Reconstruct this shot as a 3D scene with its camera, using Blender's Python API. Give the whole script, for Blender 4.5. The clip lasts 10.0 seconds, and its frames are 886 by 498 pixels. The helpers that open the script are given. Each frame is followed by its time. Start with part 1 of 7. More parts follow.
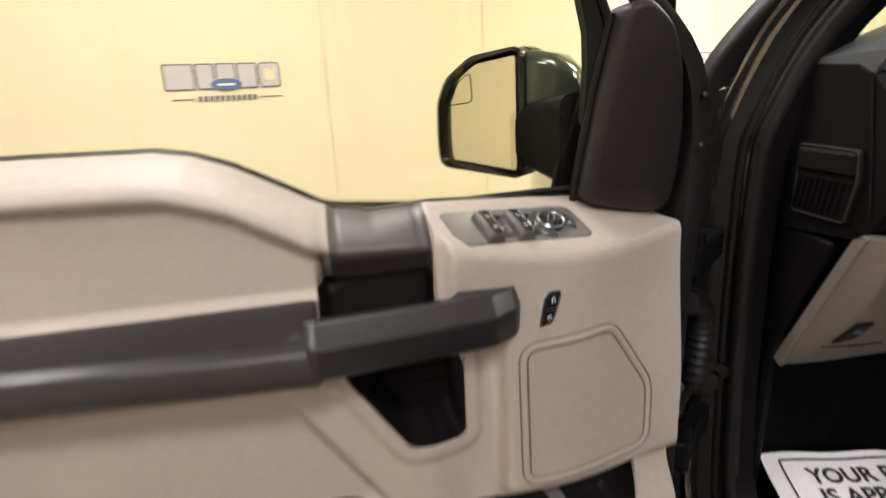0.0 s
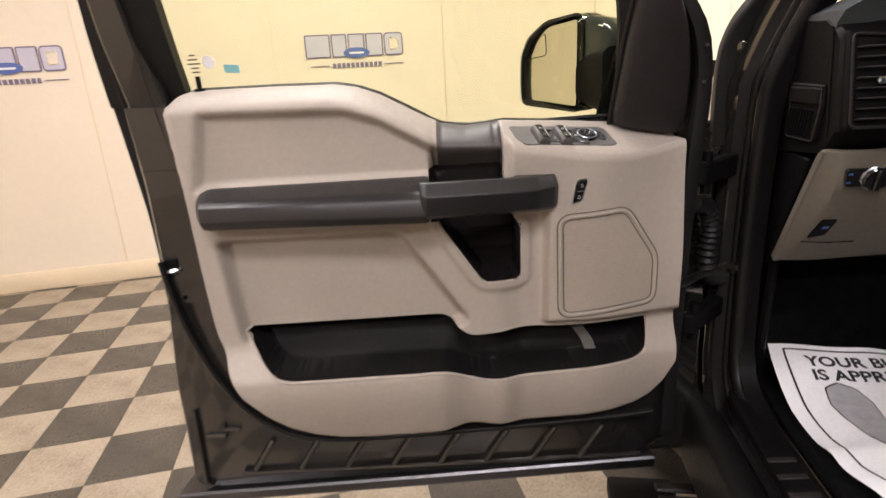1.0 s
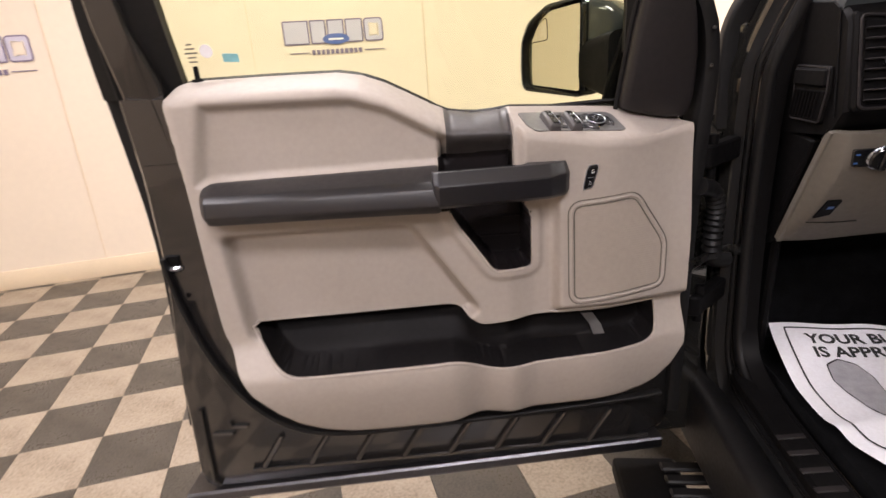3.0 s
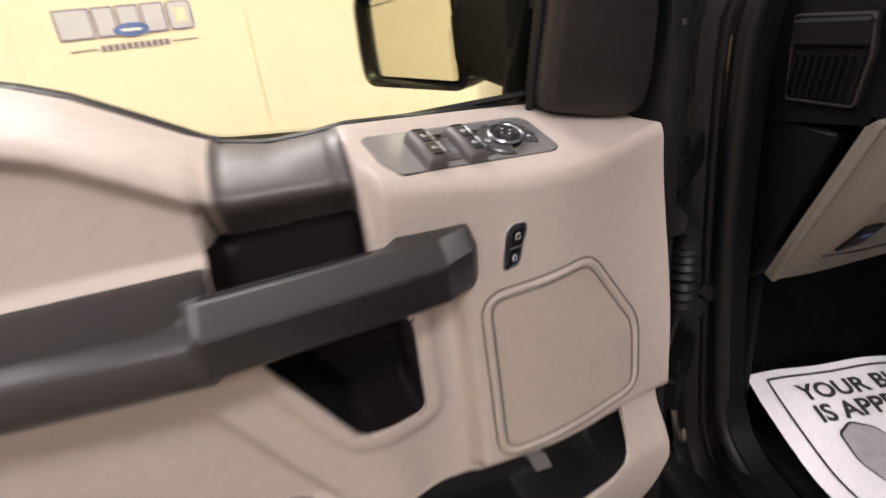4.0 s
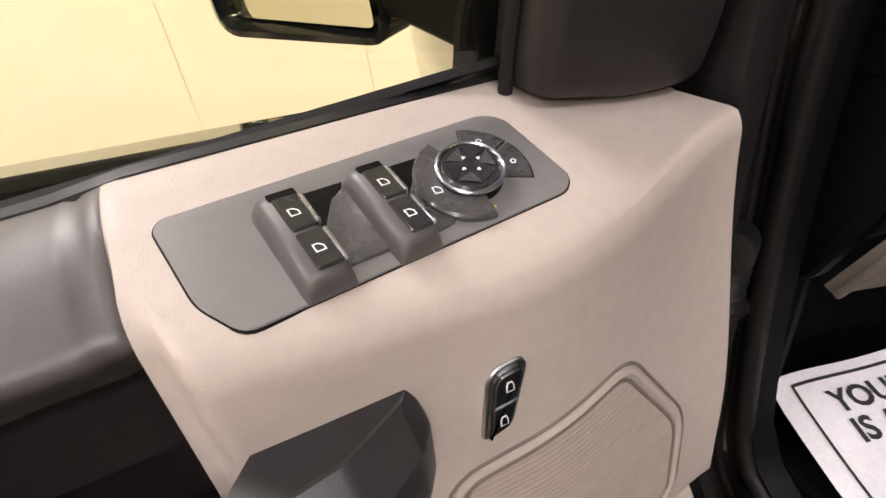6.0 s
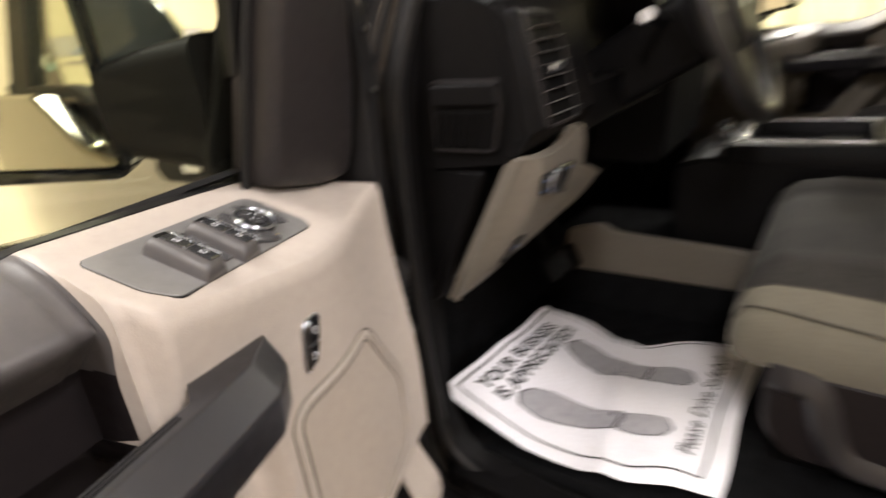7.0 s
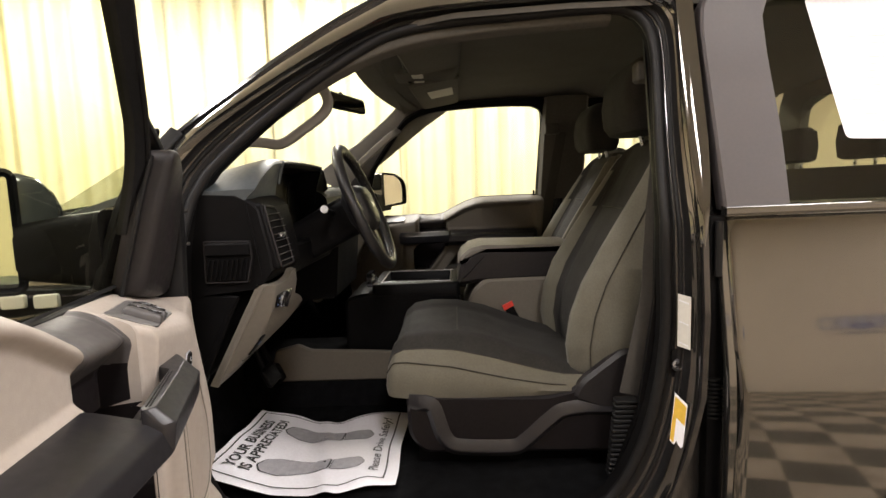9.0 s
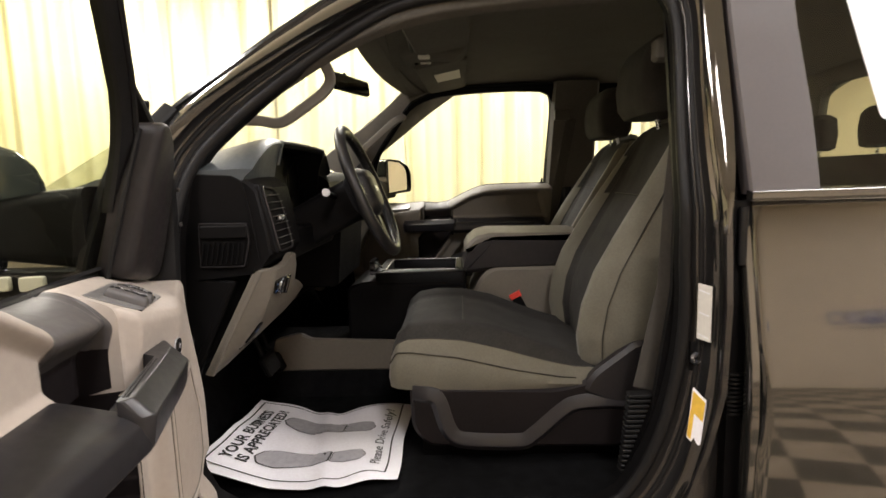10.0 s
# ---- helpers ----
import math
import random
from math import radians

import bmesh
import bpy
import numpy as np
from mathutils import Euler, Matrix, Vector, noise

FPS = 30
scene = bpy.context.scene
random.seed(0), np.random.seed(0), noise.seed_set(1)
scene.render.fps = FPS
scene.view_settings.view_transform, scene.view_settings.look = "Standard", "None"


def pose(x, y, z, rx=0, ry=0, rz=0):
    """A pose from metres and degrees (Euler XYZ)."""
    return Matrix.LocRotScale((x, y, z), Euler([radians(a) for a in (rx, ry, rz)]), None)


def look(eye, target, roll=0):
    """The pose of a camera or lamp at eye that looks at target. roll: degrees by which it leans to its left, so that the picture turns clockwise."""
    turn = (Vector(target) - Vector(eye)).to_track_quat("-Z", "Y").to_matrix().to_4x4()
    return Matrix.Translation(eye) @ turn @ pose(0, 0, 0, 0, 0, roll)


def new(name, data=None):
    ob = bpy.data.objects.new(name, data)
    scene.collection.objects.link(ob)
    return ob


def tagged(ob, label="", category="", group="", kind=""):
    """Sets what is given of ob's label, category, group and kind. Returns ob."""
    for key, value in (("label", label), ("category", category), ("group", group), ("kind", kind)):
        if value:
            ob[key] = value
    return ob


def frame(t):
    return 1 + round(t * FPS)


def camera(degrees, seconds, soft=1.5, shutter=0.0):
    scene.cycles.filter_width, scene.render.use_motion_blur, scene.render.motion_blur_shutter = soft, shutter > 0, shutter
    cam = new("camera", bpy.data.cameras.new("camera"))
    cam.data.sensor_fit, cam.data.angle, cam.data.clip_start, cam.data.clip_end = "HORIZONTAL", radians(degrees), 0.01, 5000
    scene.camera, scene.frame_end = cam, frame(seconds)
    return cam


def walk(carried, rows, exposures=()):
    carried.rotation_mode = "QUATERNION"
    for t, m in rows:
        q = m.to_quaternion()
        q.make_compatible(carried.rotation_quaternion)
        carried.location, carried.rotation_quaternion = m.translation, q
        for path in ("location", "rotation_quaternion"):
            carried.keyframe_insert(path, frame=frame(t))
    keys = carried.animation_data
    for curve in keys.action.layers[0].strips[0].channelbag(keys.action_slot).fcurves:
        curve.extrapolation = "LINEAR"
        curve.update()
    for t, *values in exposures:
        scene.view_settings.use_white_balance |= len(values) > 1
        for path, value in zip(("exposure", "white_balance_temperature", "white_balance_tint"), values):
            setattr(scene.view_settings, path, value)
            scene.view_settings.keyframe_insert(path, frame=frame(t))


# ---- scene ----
cam = camera(77.7, 10.0, shutter=0.5)
PATH = [
    (0, (-1.393, 0.292, 1.402), (-1.297, 2.219, 0.873), -3.1),
    (0.5, (-1.367, 0.062, 1.365), (-1.521, 1.977, 0.807), -2.6),
    (1, (-1.339, -0.075, 1.364), (-1.633, 1.81, 0.764), -3.2),
    (1.5, (-1.337, -0.148, 1.356), (-1.665, 1.724, 0.731), -3.8),
    (2, (-1.335, -0.165, 1.354), (-1.656, 1.701, 0.71), -3.5),
    (2.2, (-1.335, -0.163, 1.35), (-1.658, 1.705, 0.713), -3.3),
    (3.3, (-1.424, 0.02, 1.374), (-1.557, 1.905, 0.719), -5.6),
    (3.5, (-1.433, 0.106, 1.364), (-1.485, 2.004, 0.733), -7.0),
    (4, (-1.364, 0.424, 1.355), (-1.142, 2.266, 0.61), -7.6),
    (4.5, (-1.309, 0.609, 1.359), (-1.026, 2.365, 0.445), -7.8),
    (5, (-1.297, 0.694, 1.362), (-1.017, 2.37, 0.307), -9.9),
    (5.2, (-1.295, 0.704, 1.359), (-1.004, 2.37, 0.292), -10.0),
    (6.3, (-1.297, 0.701, 1.364), (-0.891, 2.344, 0.298), -9.0),
    (6.5, (-1.311, 0.669, 1.365), (-0.722, 2.281, 0.338), -9.3),
    (7, (-1.48, 0.558, 1.375), (0.008, 1.682, 0.653), -6.5),
    (7.5, (-1.721, 0.425, 1.398), (0.187, 0.904, 1.039), -1.9),
    (8, (-1.903, 0.396, 1.419), (0.065, 0.643, 1.161), -1.7),
    (8.5, (-2.006, 0.445, 1.42), (-0.023, 0.557, 1.183), -1.8),
    (9, (-2.04, 0.464, 1.417), (-0.054, 0.513, 1.194), -2.1),
    (9.5, (-2.048, 0.472, 1.419), (-0.061, 0.506, 1.197), -1.9),
    (10, (-1.982, 0.472, 1.397), (0.001, 0.536, 1.143), -1.6),
]
walk(cam, [(t, look(eye, target, roll)) for t, eye, target, roll in PATH],
     exposures=[(0.0, 0.36, 6480, 10), (0.5, 0.34, 6450, 10), (1.0, 0.27, 6400, 13), (2.0, 0.21, 6380, 13), (3.5, 0.46, 6240, 18), (4.5, 0.62, 6420, 14), (5.0, 0.68, 6420, 16), (6.5, 0.55, 6430, 14),
                (7.0, 0.80, 6450, 10), (7.5, 0.95, 6500, 10), (8.0, 0.90, 6500, 10), (8.5, 0.75, 6500, 10), (9.0, 0.48, 6500, 10), (9.5, 0.52, 6480, 10), (10.0, 0.44, 6500, 10)])

# ---- world and large lights ----
world = bpy.data.worlds.new("world")
scene.world = world
world.use_nodes = True
world.node_tree.nodes["Background"].inputs[0].default_value = (1.0, 0.93, 0.8, 1)
world.node_tree.nodes["Background"].inputs[1].default_value = 0.0

ROOM = pose(0, 0, 0, 0, 0, 21)          # the showroom stands askew to the truck
CEILING_Z = 3.7
WARM, COOL = (1.0, 0.95, 0.89), (1.0, 0.955, 0.965)


def area_lamp(rx, ry, sx, sy, watts, colour=WARM):
    lamp = bpy.data.lights.new("ceiling_lamp", "AREA")
    lamp.shape, lamp.size, lamp.size_y = "RECTANGLE", sx, sy
    lamp.energy, lamp.color = watts, colour
    ob = new("ceiling_lamp", lamp)
    ob.matrix_world = ROOM @ pose(rx, ry, CEILING_Z - 0.10)
    return ob


LAMPS = [(-3.6, 1.2, 1.2, 0.6, 62, COOL), (-3.6, -2.6, 1.2, 0.6, 95, COOL), (-1.2, 3.0, 1.2, 0.6, 64, COOL),
         (-1.4, -1.2, 1.2, 0.6, 75, COOL), (3.2, 2.6, 1.2, 0.6, 108), (3.2, 0.2, 1.2, 0.6, 126), (3.2, -2.6, 1.2, 0.6, 126)]
for row in LAMPS:
    area_lamp(*row)


# ---- materials ----
def material(name, colour, rough=0.5, metal=0.0, var=0.08, var_scale=6.0, bump=0.0, bump_scale=400.0, coat=0.0,
             colour2=None, rough_var=0.06, sheen=0.0, spec=0.5):
    m = bpy.data.materials.new(name)
    m.use_nodes = True
    nt = m.node_tree
    p = nt.nodes["Principled BSDF"]
    tc = nt.nodes.new("ShaderNodeTexCoord")
    n1 = nt.nodes.new("ShaderNodeTexNoise")
    n1.inputs["Scale"].default_value = var_scale
    n1.inputs["Detail"].default_value = 6
    n2 = nt.nodes.new("ShaderNodeTexNoise")
    n2.inputs["Scale"].default_value = var_scale * 17
    n2.inputs["Detail"].default_value = 4
    for n in (n1, n2):
        nt.links.new(tc.outputs["Object"], n.inputs["Vector"])
    add = nt.nodes.new("ShaderNodeMath")
    add.operation = "ADD"
    nt.links.new(n1.outputs[0], add.inputs[0])
    nt.links.new(n2.outputs[0], add.inputs[1])
    ramp = nt.nodes.new("ShaderNodeMapRange")
    ramp.inputs["From Min"].default_value = 0.7
    ramp.inputs["From Max"].default_value = 1.3
    nt.links.new(add.outputs[0], ramp.inputs["Value"])
    mix = nt.nodes.new("ShaderNodeMix")
    mix.data_type = "RGBA"
    c2 = colour2 or tuple(c * (1 - 2 * var) for c in colour)
    mix.inputs["A"].default_value = (*[min(1, c * (1 + var)) for c in colour], 1)
    mix.inputs["B"].default_value = (*c2, 1)
    nt.links.new(ramp.outputs[0], mix.inputs["Factor"])
    nt.links.new(mix.outputs["Result"], p.inputs["Base Color"])
    rr = nt.nodes.new("ShaderNodeMapRange")
    rr.inputs["From Min"].default_value = 0.7
    rr.inputs["From Max"].default_value = 1.3
    rr.inputs["To Min"].default_value = max(0.02, rough - rough_var)
    rr.inputs["To Max"].default_value = min(1, rough + rough_var)
    nt.links.new(add.outputs[0], rr.inputs["Value"])
    nt.links.new(rr.outputs[0], p.inputs["Roughness"])
    p.inputs["Metallic"].default_value = metal
    p.inputs["Specular IOR Level"].default_value = spec
    p.inputs["Coat Weight"].default_value = coat
    p.inputs["Coat Roughness"].default_value = 0.04
    if sheen:
        p.inputs["Sheen Weight"].default_value = sheen
    if bump:
        nb = nt.nodes.new("ShaderNodeTexNoise")
        nb.inputs["Scale"].default_value = bump_scale
        nb.inputs["Detail"].default_value = 3
        nt.links.new(tc.outputs["Object"], nb.inputs["Vector"])
        b = nt.nodes.new("ShaderNodeBump")
        b.inputs["Strength"].default_value = bump
        b.inputs["Distance"].default_value = 0.6 / bump_scale
        nt.links.new(nb.outputs[0], b.inputs["Height"])
        nt.links.new(b.outputs[0], p.inputs["Normal"])
    return m


def wave_bump(m, scale, strength, direction="Z", distance=0.002):
    """Adds fine ribs to a material's relief."""
    nt = m.node_tree
    p = nt.nodes["Principled BSDF"]
    tc = nt.nodes.new("ShaderNodeTexCoord")
    w = nt.nodes.new("ShaderNodeTexWave")
    w.bands_direction = direction
    w.inputs["Scale"].default_value = scale
    nt.links.new(tc.outputs["Object"], w.inputs["Vector"])
    b = nt.nodes.new("ShaderNodeBump")
    b.inputs["Strength"].default_value = strength
    b.inputs["Distance"].default_value = distance
    nt.links.new(w.outputs[1], b.inputs["Height"])
    nt.links.new(b.outputs[0], p.inputs["Normal"])
    return m


def glass(name, tint, gloss_rough=0.0):
    m = bpy.data.materials.new(name)
    m.use_nodes = True
    nt = m.node_tree
    nt.nodes.remove(nt.nodes["Principled BSDF"])
    out = nt.nodes["Material Output"]
    tr = nt.nodes.new("ShaderNodeBsdfTransparent")
    tr.inputs[0].default_value = (*tint, 1)
    gl = nt.nodes.new("ShaderNodeBsdfGlossy")
    gl.inputs["Roughness"].default_value = gloss_rough
    lw = nt.nodes.new("ShaderNodeLayerWeight")
    lw.inputs[0].default_value = 0.5
    pw = nt.nodes.new("ShaderNodeMath")
    pw.operation, pw.inputs[1].default_value = "POWER", 5.0
    nt.links.new(lw.outputs["Facing"], pw.inputs[0])
    fr = nt.nodes.new("ShaderNodeMath")
    fr.operation, fr.inputs[1].default_value, fr.inputs[2].default_value = "MULTIPLY_ADD", 0.9, 0.06
    nt.links.new(pw.outputs[0], fr.inputs[0])
    mx = nt.nodes.new("ShaderNodeMixShader")
    nt.links.new(fr.outputs[0], mx.inputs[0])
    nt.links.new(tr.outputs[0], mx.inputs[1])
    nt.links.new(gl.outputs[0], mx.inputs[2])
    nt.links.new(mx.outputs[0], out.inputs["Surface"])
    return m


def glow(name, colour, strength):
    m = bpy.data.materials.new(name)
    m.use_nodes = True
    p = m.node_tree.nodes["Principled BSDF"]
    p.inputs["Base Color"].default_value = (*colour, 1)
    p.inputs["Emission Color"].default_value = (*colour, 1)
    p.inputs["Emission Strength"].default_value = strength
    return m


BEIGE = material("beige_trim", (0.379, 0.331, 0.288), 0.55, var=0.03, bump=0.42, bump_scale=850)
# the door trim's beige again, darkened for the shade inside the cab
BEIGE_SHADED = material("shaded_beige_plastic", (0.132, 0.116, 0.094), 0.58, var=0.04, bump=0.2, bump_scale=330)
GRILLE = wave_bump(material("speaker_mesh", (0.35, 0.30, 0.255), 0.6, var=0.03), 72, 0.30, "Z", 0.0012)
CHARCOAL = material("charcoal_plastic", (0.0155, 0.0145, 0.0165), 0.38, var=0.08, bump=0.12, bump_scale=1000, spec=0.5)
GREYPL = material("grey_plastic", (0.148, 0.143, 0.138), 0.36, var=0.05, bump=0.06, bump_scale=500)
PAD = material("satin_dark_pad", (0.070, 0.064, 0.063), 0.45, var=0.06, bump=0.10, bump_scale=1000)
BLACK = material("black_plastic", (0.0052, 0.0048, 0.0049), 0.52, var=0.1, bump=0.08, bump_scale=900, spec=0.08)
GLOSSBLK = material("gloss_black", (0.008, 0.008, 0.009), 0.12, var=0.05, coat=0.4)
RUBBER = material("black_rubber", (0.0085, 0.0080, 0.0080), 0.5, var=0.1, bump=0.05, spec=0.25)
CARPET = material("black_carpet", (0.006, 0.006, 0.0065), 0.95, var=0.3, var_scale=30, bump=0.5, bump_scale=700, spec=0.08)
PAINT = material("dark_grey_paint", (0.126, 0.119, 0.106), 0.065, metal=0.9, var=0.02, coat=1.0, rough_var=0.01)
SHELL = material("door_shell_paint", (0.055, 0.051, 0.049), 0.26, metal=0.75, var=0.03, coat=0.7, rough_var=0.012)
CHROME = material("chrome", (0.62, 0.65, 0.72), 0.28, metal=1.0, var=0.03)
STEEL = material("worn_steel", (0.32, 0.31, 0.30), 0.3, metal=1.0, var=0.2, var_scale=25)
# satin black film, the light it reflects put in as grey
SATIN = material("greyed_satin_frame", (0.075, 0.066, 0.067), 0.36, var=0.04, var_scale=9, spec=0.6)
FABRIC = material("light_seat_cloth", (0.115, 0.105, 0.078), 0.9, var=0.07, var_scale=14, bump=0.5, bump_scale=900, sheen=0.15)
FABRIC_D = material("dark_seat_cloth", (0.0200, 0.0178, 0.0152), 0.95, var=0.14, var_scale=14, bump=0.5, bump_scale=800)
STITCH = material("stitching", (0.040, 0.035, 0.027), 0.9)
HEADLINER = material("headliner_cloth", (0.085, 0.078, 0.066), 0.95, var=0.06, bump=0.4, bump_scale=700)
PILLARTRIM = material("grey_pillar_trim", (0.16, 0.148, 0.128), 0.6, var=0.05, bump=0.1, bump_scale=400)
DASHTOP = material("soft_dash_top", (0.056, 0.064, 0.068), 0.40, var=0.06, bump=0.08, bump_scale=900)
LEATHER = material("wheel_leather", (0.015, 0.0143, 0.0143), 0.44, var=0.1, bump=0.2, bump_scale=500)
PAPER = material("white_paper", (0.90, 0.89, 0.93), 0.75, var=0.02, var_scale=10, colour2=(0.82, 0.80, 0.83))
FLANGE = material("bare_glossy_steel", (0.115, 0.113, 0.122), 0.38, metal=1.0, var=0.10, var_scale=12, rough_var=0.02)
INK = material("black_ink", (0.03, 0.03, 0.03), 0.7)
INKGREY = material("grey_ink", (0.40, 0.39, 0.41), 0.8, var=0.1, var_scale=60)
WHITE = material("white_print", (0.75, 0.76, 0.78), 0.5)
YELLOW = material("yellow_label", (0.75, 0.48, 0.06), 0.6)
LABEL = material("pale_label", (0.62, 0.60, 0.55), 0.6, var=0.04)
RED = material("red_button", (0.75, 0.06, 0.04), 0.4)
BLUE = material("blue_symbol", (0.04, 0.11, 0.32), 0.4)
WALL = material("cream_wall_paint", (0.80, 0.69, 0.555), 0.6, var=0.015, var_scale=1.4, bump=0.05, bump_scale=120)
SKIRT = material("cream_skirting", (0.76, 0.62, 0.44), 0.5, var=0.03)
CEIL = material("ceiling_board", (0.78, 0.75, 0.68), 0.85, var=0.03)
LAVENDER = material("lavender_print", (0.54, 0.51, 0.60), 0.5, var=0.03)
VIOLET = material("violet_outline_print", (0.20, 0.16, 0.24), 0.5, var=0.03)
OVALBLUE = material("blue_oval_print", (0.10, 0.15, 0.40), 0.4)
TILE_L = material("cream_vinyl_tile", (0.375, 0.315, 0.24), 0.36, var=0.10, var_scale=5, colour2=(0.20, 0.155, 0.11), bump=0.04, bump_scale=60, rough_var=0.12)
TILE_D = material("dark_vinyl_tile", (0.082, 0.071, 0.057), 0.34, var=0.15, var_scale=6, colour2=(0.034, 0.029, 0.023), bump=0.04, bump_scale=60, rough_var=0.12)
GROUT = material("tile_joint", (0.05, 0.043, 0.035), 0.8)
CURTAIN = material("cream_curtain", (0.70, 0.665, 0.465), 0.85, var=0.05, var_scale=3, bump=0.1, bump_scale=300)
CURTAIN_T = material("tan_curtain_edge", (0.62, 0.40, 0.18), 0.85, var=0.05, var_scale=3)
LAMPGLOW = glow("lamp_diffuser", (1.0, 0.93, 0.82), 6.0)
CLUSTERBLUE = glow("cluster_blue_light", (0.05, 0.2, 0.9), 1.2)
GLASS = glass("green_tinted_glass", (0.85, 0.89, 0.70))
GLASS_C = glass("clear_window_glass", (0.93, 0.94, 0.84))
GLASS_D = glass("privacy_glass", (0.55, 0.57, 0.44))
KEY = material("satin_switch_key", (0.024, 0.024, 0.025), 0.2, var=0.05, bump=0.03, coat=0.3)
KEYGREY = material("dark_grey_switch_key", (0.055, 0.053, 0.053), 0.26, var=0.05, bump=0.03, coat=0.2)
LINER = material("dark_recess_lining", (0.011, 0.0088, 0.0092), 0.5, var=0.08, bump=0.08, bump_scale=900, spec=0.14)
POCKETBLK = material("black_pocket_inside", (0.008, 0.007, 0.0072), 0.6, var=0.1, bump=0.08, bump_scale=900, spec=0.15)
CAP = material("reflection_grey_cap", (0.05, 0.055, 0.056), 0.12, var=0.04, coat=0.6)
FAINT = material("faint_print", (0.74, 0.74, 0.76), 0.75)
SAIL = material("soft_black_cover", (0.020, 0.0172, 0.0172), 0.46, var=0.08, bump=0.08, bump_scale=900, spec=0.25)
WEB = material("dark_belt_webbing", (0.05, 0.044, 0.036), 0.8, var=0.06, bump=0.3, bump_scale=900)
MIRROR = material("mirror_silver", (0.86, 0.86, 0.74), 0.015, metal=1.0, var=0.0, rough_var=0.0)
TINTGREEN = material("teal_print", (0.25, 0.55, 0.6), 0.5)


# ---- mesh helpers ----
def thing(name, label, category, base=(0, 0, 0), group="", kind=""):
    ob = new(name)
    ob.location = base
    ob.empty_display_size = 0.1
    return tagged(ob, label, category, group, kind)


def part(name, bm, mat, parent, label="", flat=False, angle=38):
    """One mesh object under a thing or a part; bm is in world metres."""
    me = bpy.data.meshes.new(name)
    if isinstance(bm, bmesh.types.BMesh):
        bmesh.ops.recalc_face_normals(bm, faces=bm.faces)
        bm.to_mesh(me)
        bm.free()
    else:
        me.from_pydata(bm[0], [], bm[1])
        b2 = bmesh.new()
        b2.from_mesh(me)
        bmesh.ops.remove_doubles(b2, verts=b2.verts, dist=1e-5)
        b2.to_mesh(me)
        b2.free()
    if not flat:
        me.polygons.foreach_set("use_smooth", [True] * len(me.polygons))
        me.set_sharp_from_angle(angle=radians(angle))
    me.materials.append(mat)
    ob = new(name, me)
    if parent is not None:
        ob.parent = parent
        if parent.type == "EMPTY":
            ob.matrix_parent_inverse = Matrix.Translation(-Vector(parent.location))
    if label:
        tagged(ob, label)
    return ob


def round_poly(pts, r, n=4):
    """The polygon with its corners rounded by up to r."""
    out = []
    k = len(pts)
    for i in range(k):
        p0, p, p2 = (Vector(pts[(i + j) % k]) for j in (-1, 0, 1))
        a, b = p0 - p, p2 - p
        d = min(r, a.length * 0.45, b.length * 0.45)
        s, e = p + a.normalized() * d, p + b.normalized() * d
        for j in range(n + 1):
            f = j / n
            out.append(tuple((1 - f) ** 2 * s + 2 * f * (1 - f) * p + f * f * e))
    return out


def inset(pts, d):
    """The polygon moved inwards by d."""
    area = sum(pts[i - 1][0] * pts[i][1] - pts[i][0] * pts[i - 1][1] for i in range(len(pts)))
    sgn = 1 if area > 0 else -1
    out = []
    k = len(pts)
    for i in range(k):
        a = Vector(pts[i]) - Vector(pts[i - 1])
        b = Vector(pts[(i + 1) % k]) - Vector(pts[i])
        t = (a.normalized() if a.length else b.normalized()) + (b.normalized() if b.length else a.normalized())
        t = t.normalized() if t.length > 1e-9 else a.normalized()
        out.append((pts[i][0] - sgn * t.y * d, pts[i][1] + sgn * t.x * d))
    return out


def loft(rings, caps=True, closed=True, bm=None):
    bm = bm or bmesh.new()
    vs = [[bm.verts.new(p) for p in ring] for ring in rings]
    n = len(rings[0])
    for a, b in zip(vs, vs[1:]):
        for i in range(n if closed else n - 1):
            j = (i + 1) % n
            bm.faces.new((a[i], a[j], b[j], b[i]))
    if caps:
        bm.faces.new(vs[0][::-1])
        bm.faces.new(vs[-1])
    return bm


def prism(pts, h0, h1, where, bevel=0.002, bm=None):
    """A plate of outline pts from height h0 to h1, its rims chamfered; where(a, b, h) gives the world place."""
    b = min(bevel, abs(h1 - h0) * 0.45)
    s = 1 if h1 > h0 else -1
    small = inset(pts, b)
    rings = []
    for q, h in ((small, h0), (pts, h0 + s * b), (pts, h1 - s * b), (small, h1)):
        rings.append([where(x, y, h) for x, y in q])
    return loft(rings, bm=bm)


def box(x0, x1, y0, y1, z0, z1, bevel=0.004, r=0.0, bm=None):
    pts = [(x0, y0), (x1, y0), (x1, y1), (x0, y1)]
    if r:
        pts = round_poly(pts, r, 3)
    return prism(pts, z0, z1, lambda a, b, h: Vector((a, b, h)), bevel, bm)


def resample(path, n, closed=False):
    """n points at even steps along a path."""
    p = [Vector(q) for q in path]
    if closed:
        p.append(p[0])
    acc = [0.0]
    for a, b in zip(p, p[1:]):
        acc.append(acc[-1] + (b - a).length)
    out = []
    m = n if closed else n - 1
    j = 0
    for i in range(n):
        s = acc[-1] * i / m
        while j < len(p) - 2 and acc[j + 1] < s:
            j += 1
        f = (s - acc[j]) / max(1e-9, acc[j + 1] - acc[j])
        out.append(p[j].lerp(p[j + 1], min(1, f)))
    return out


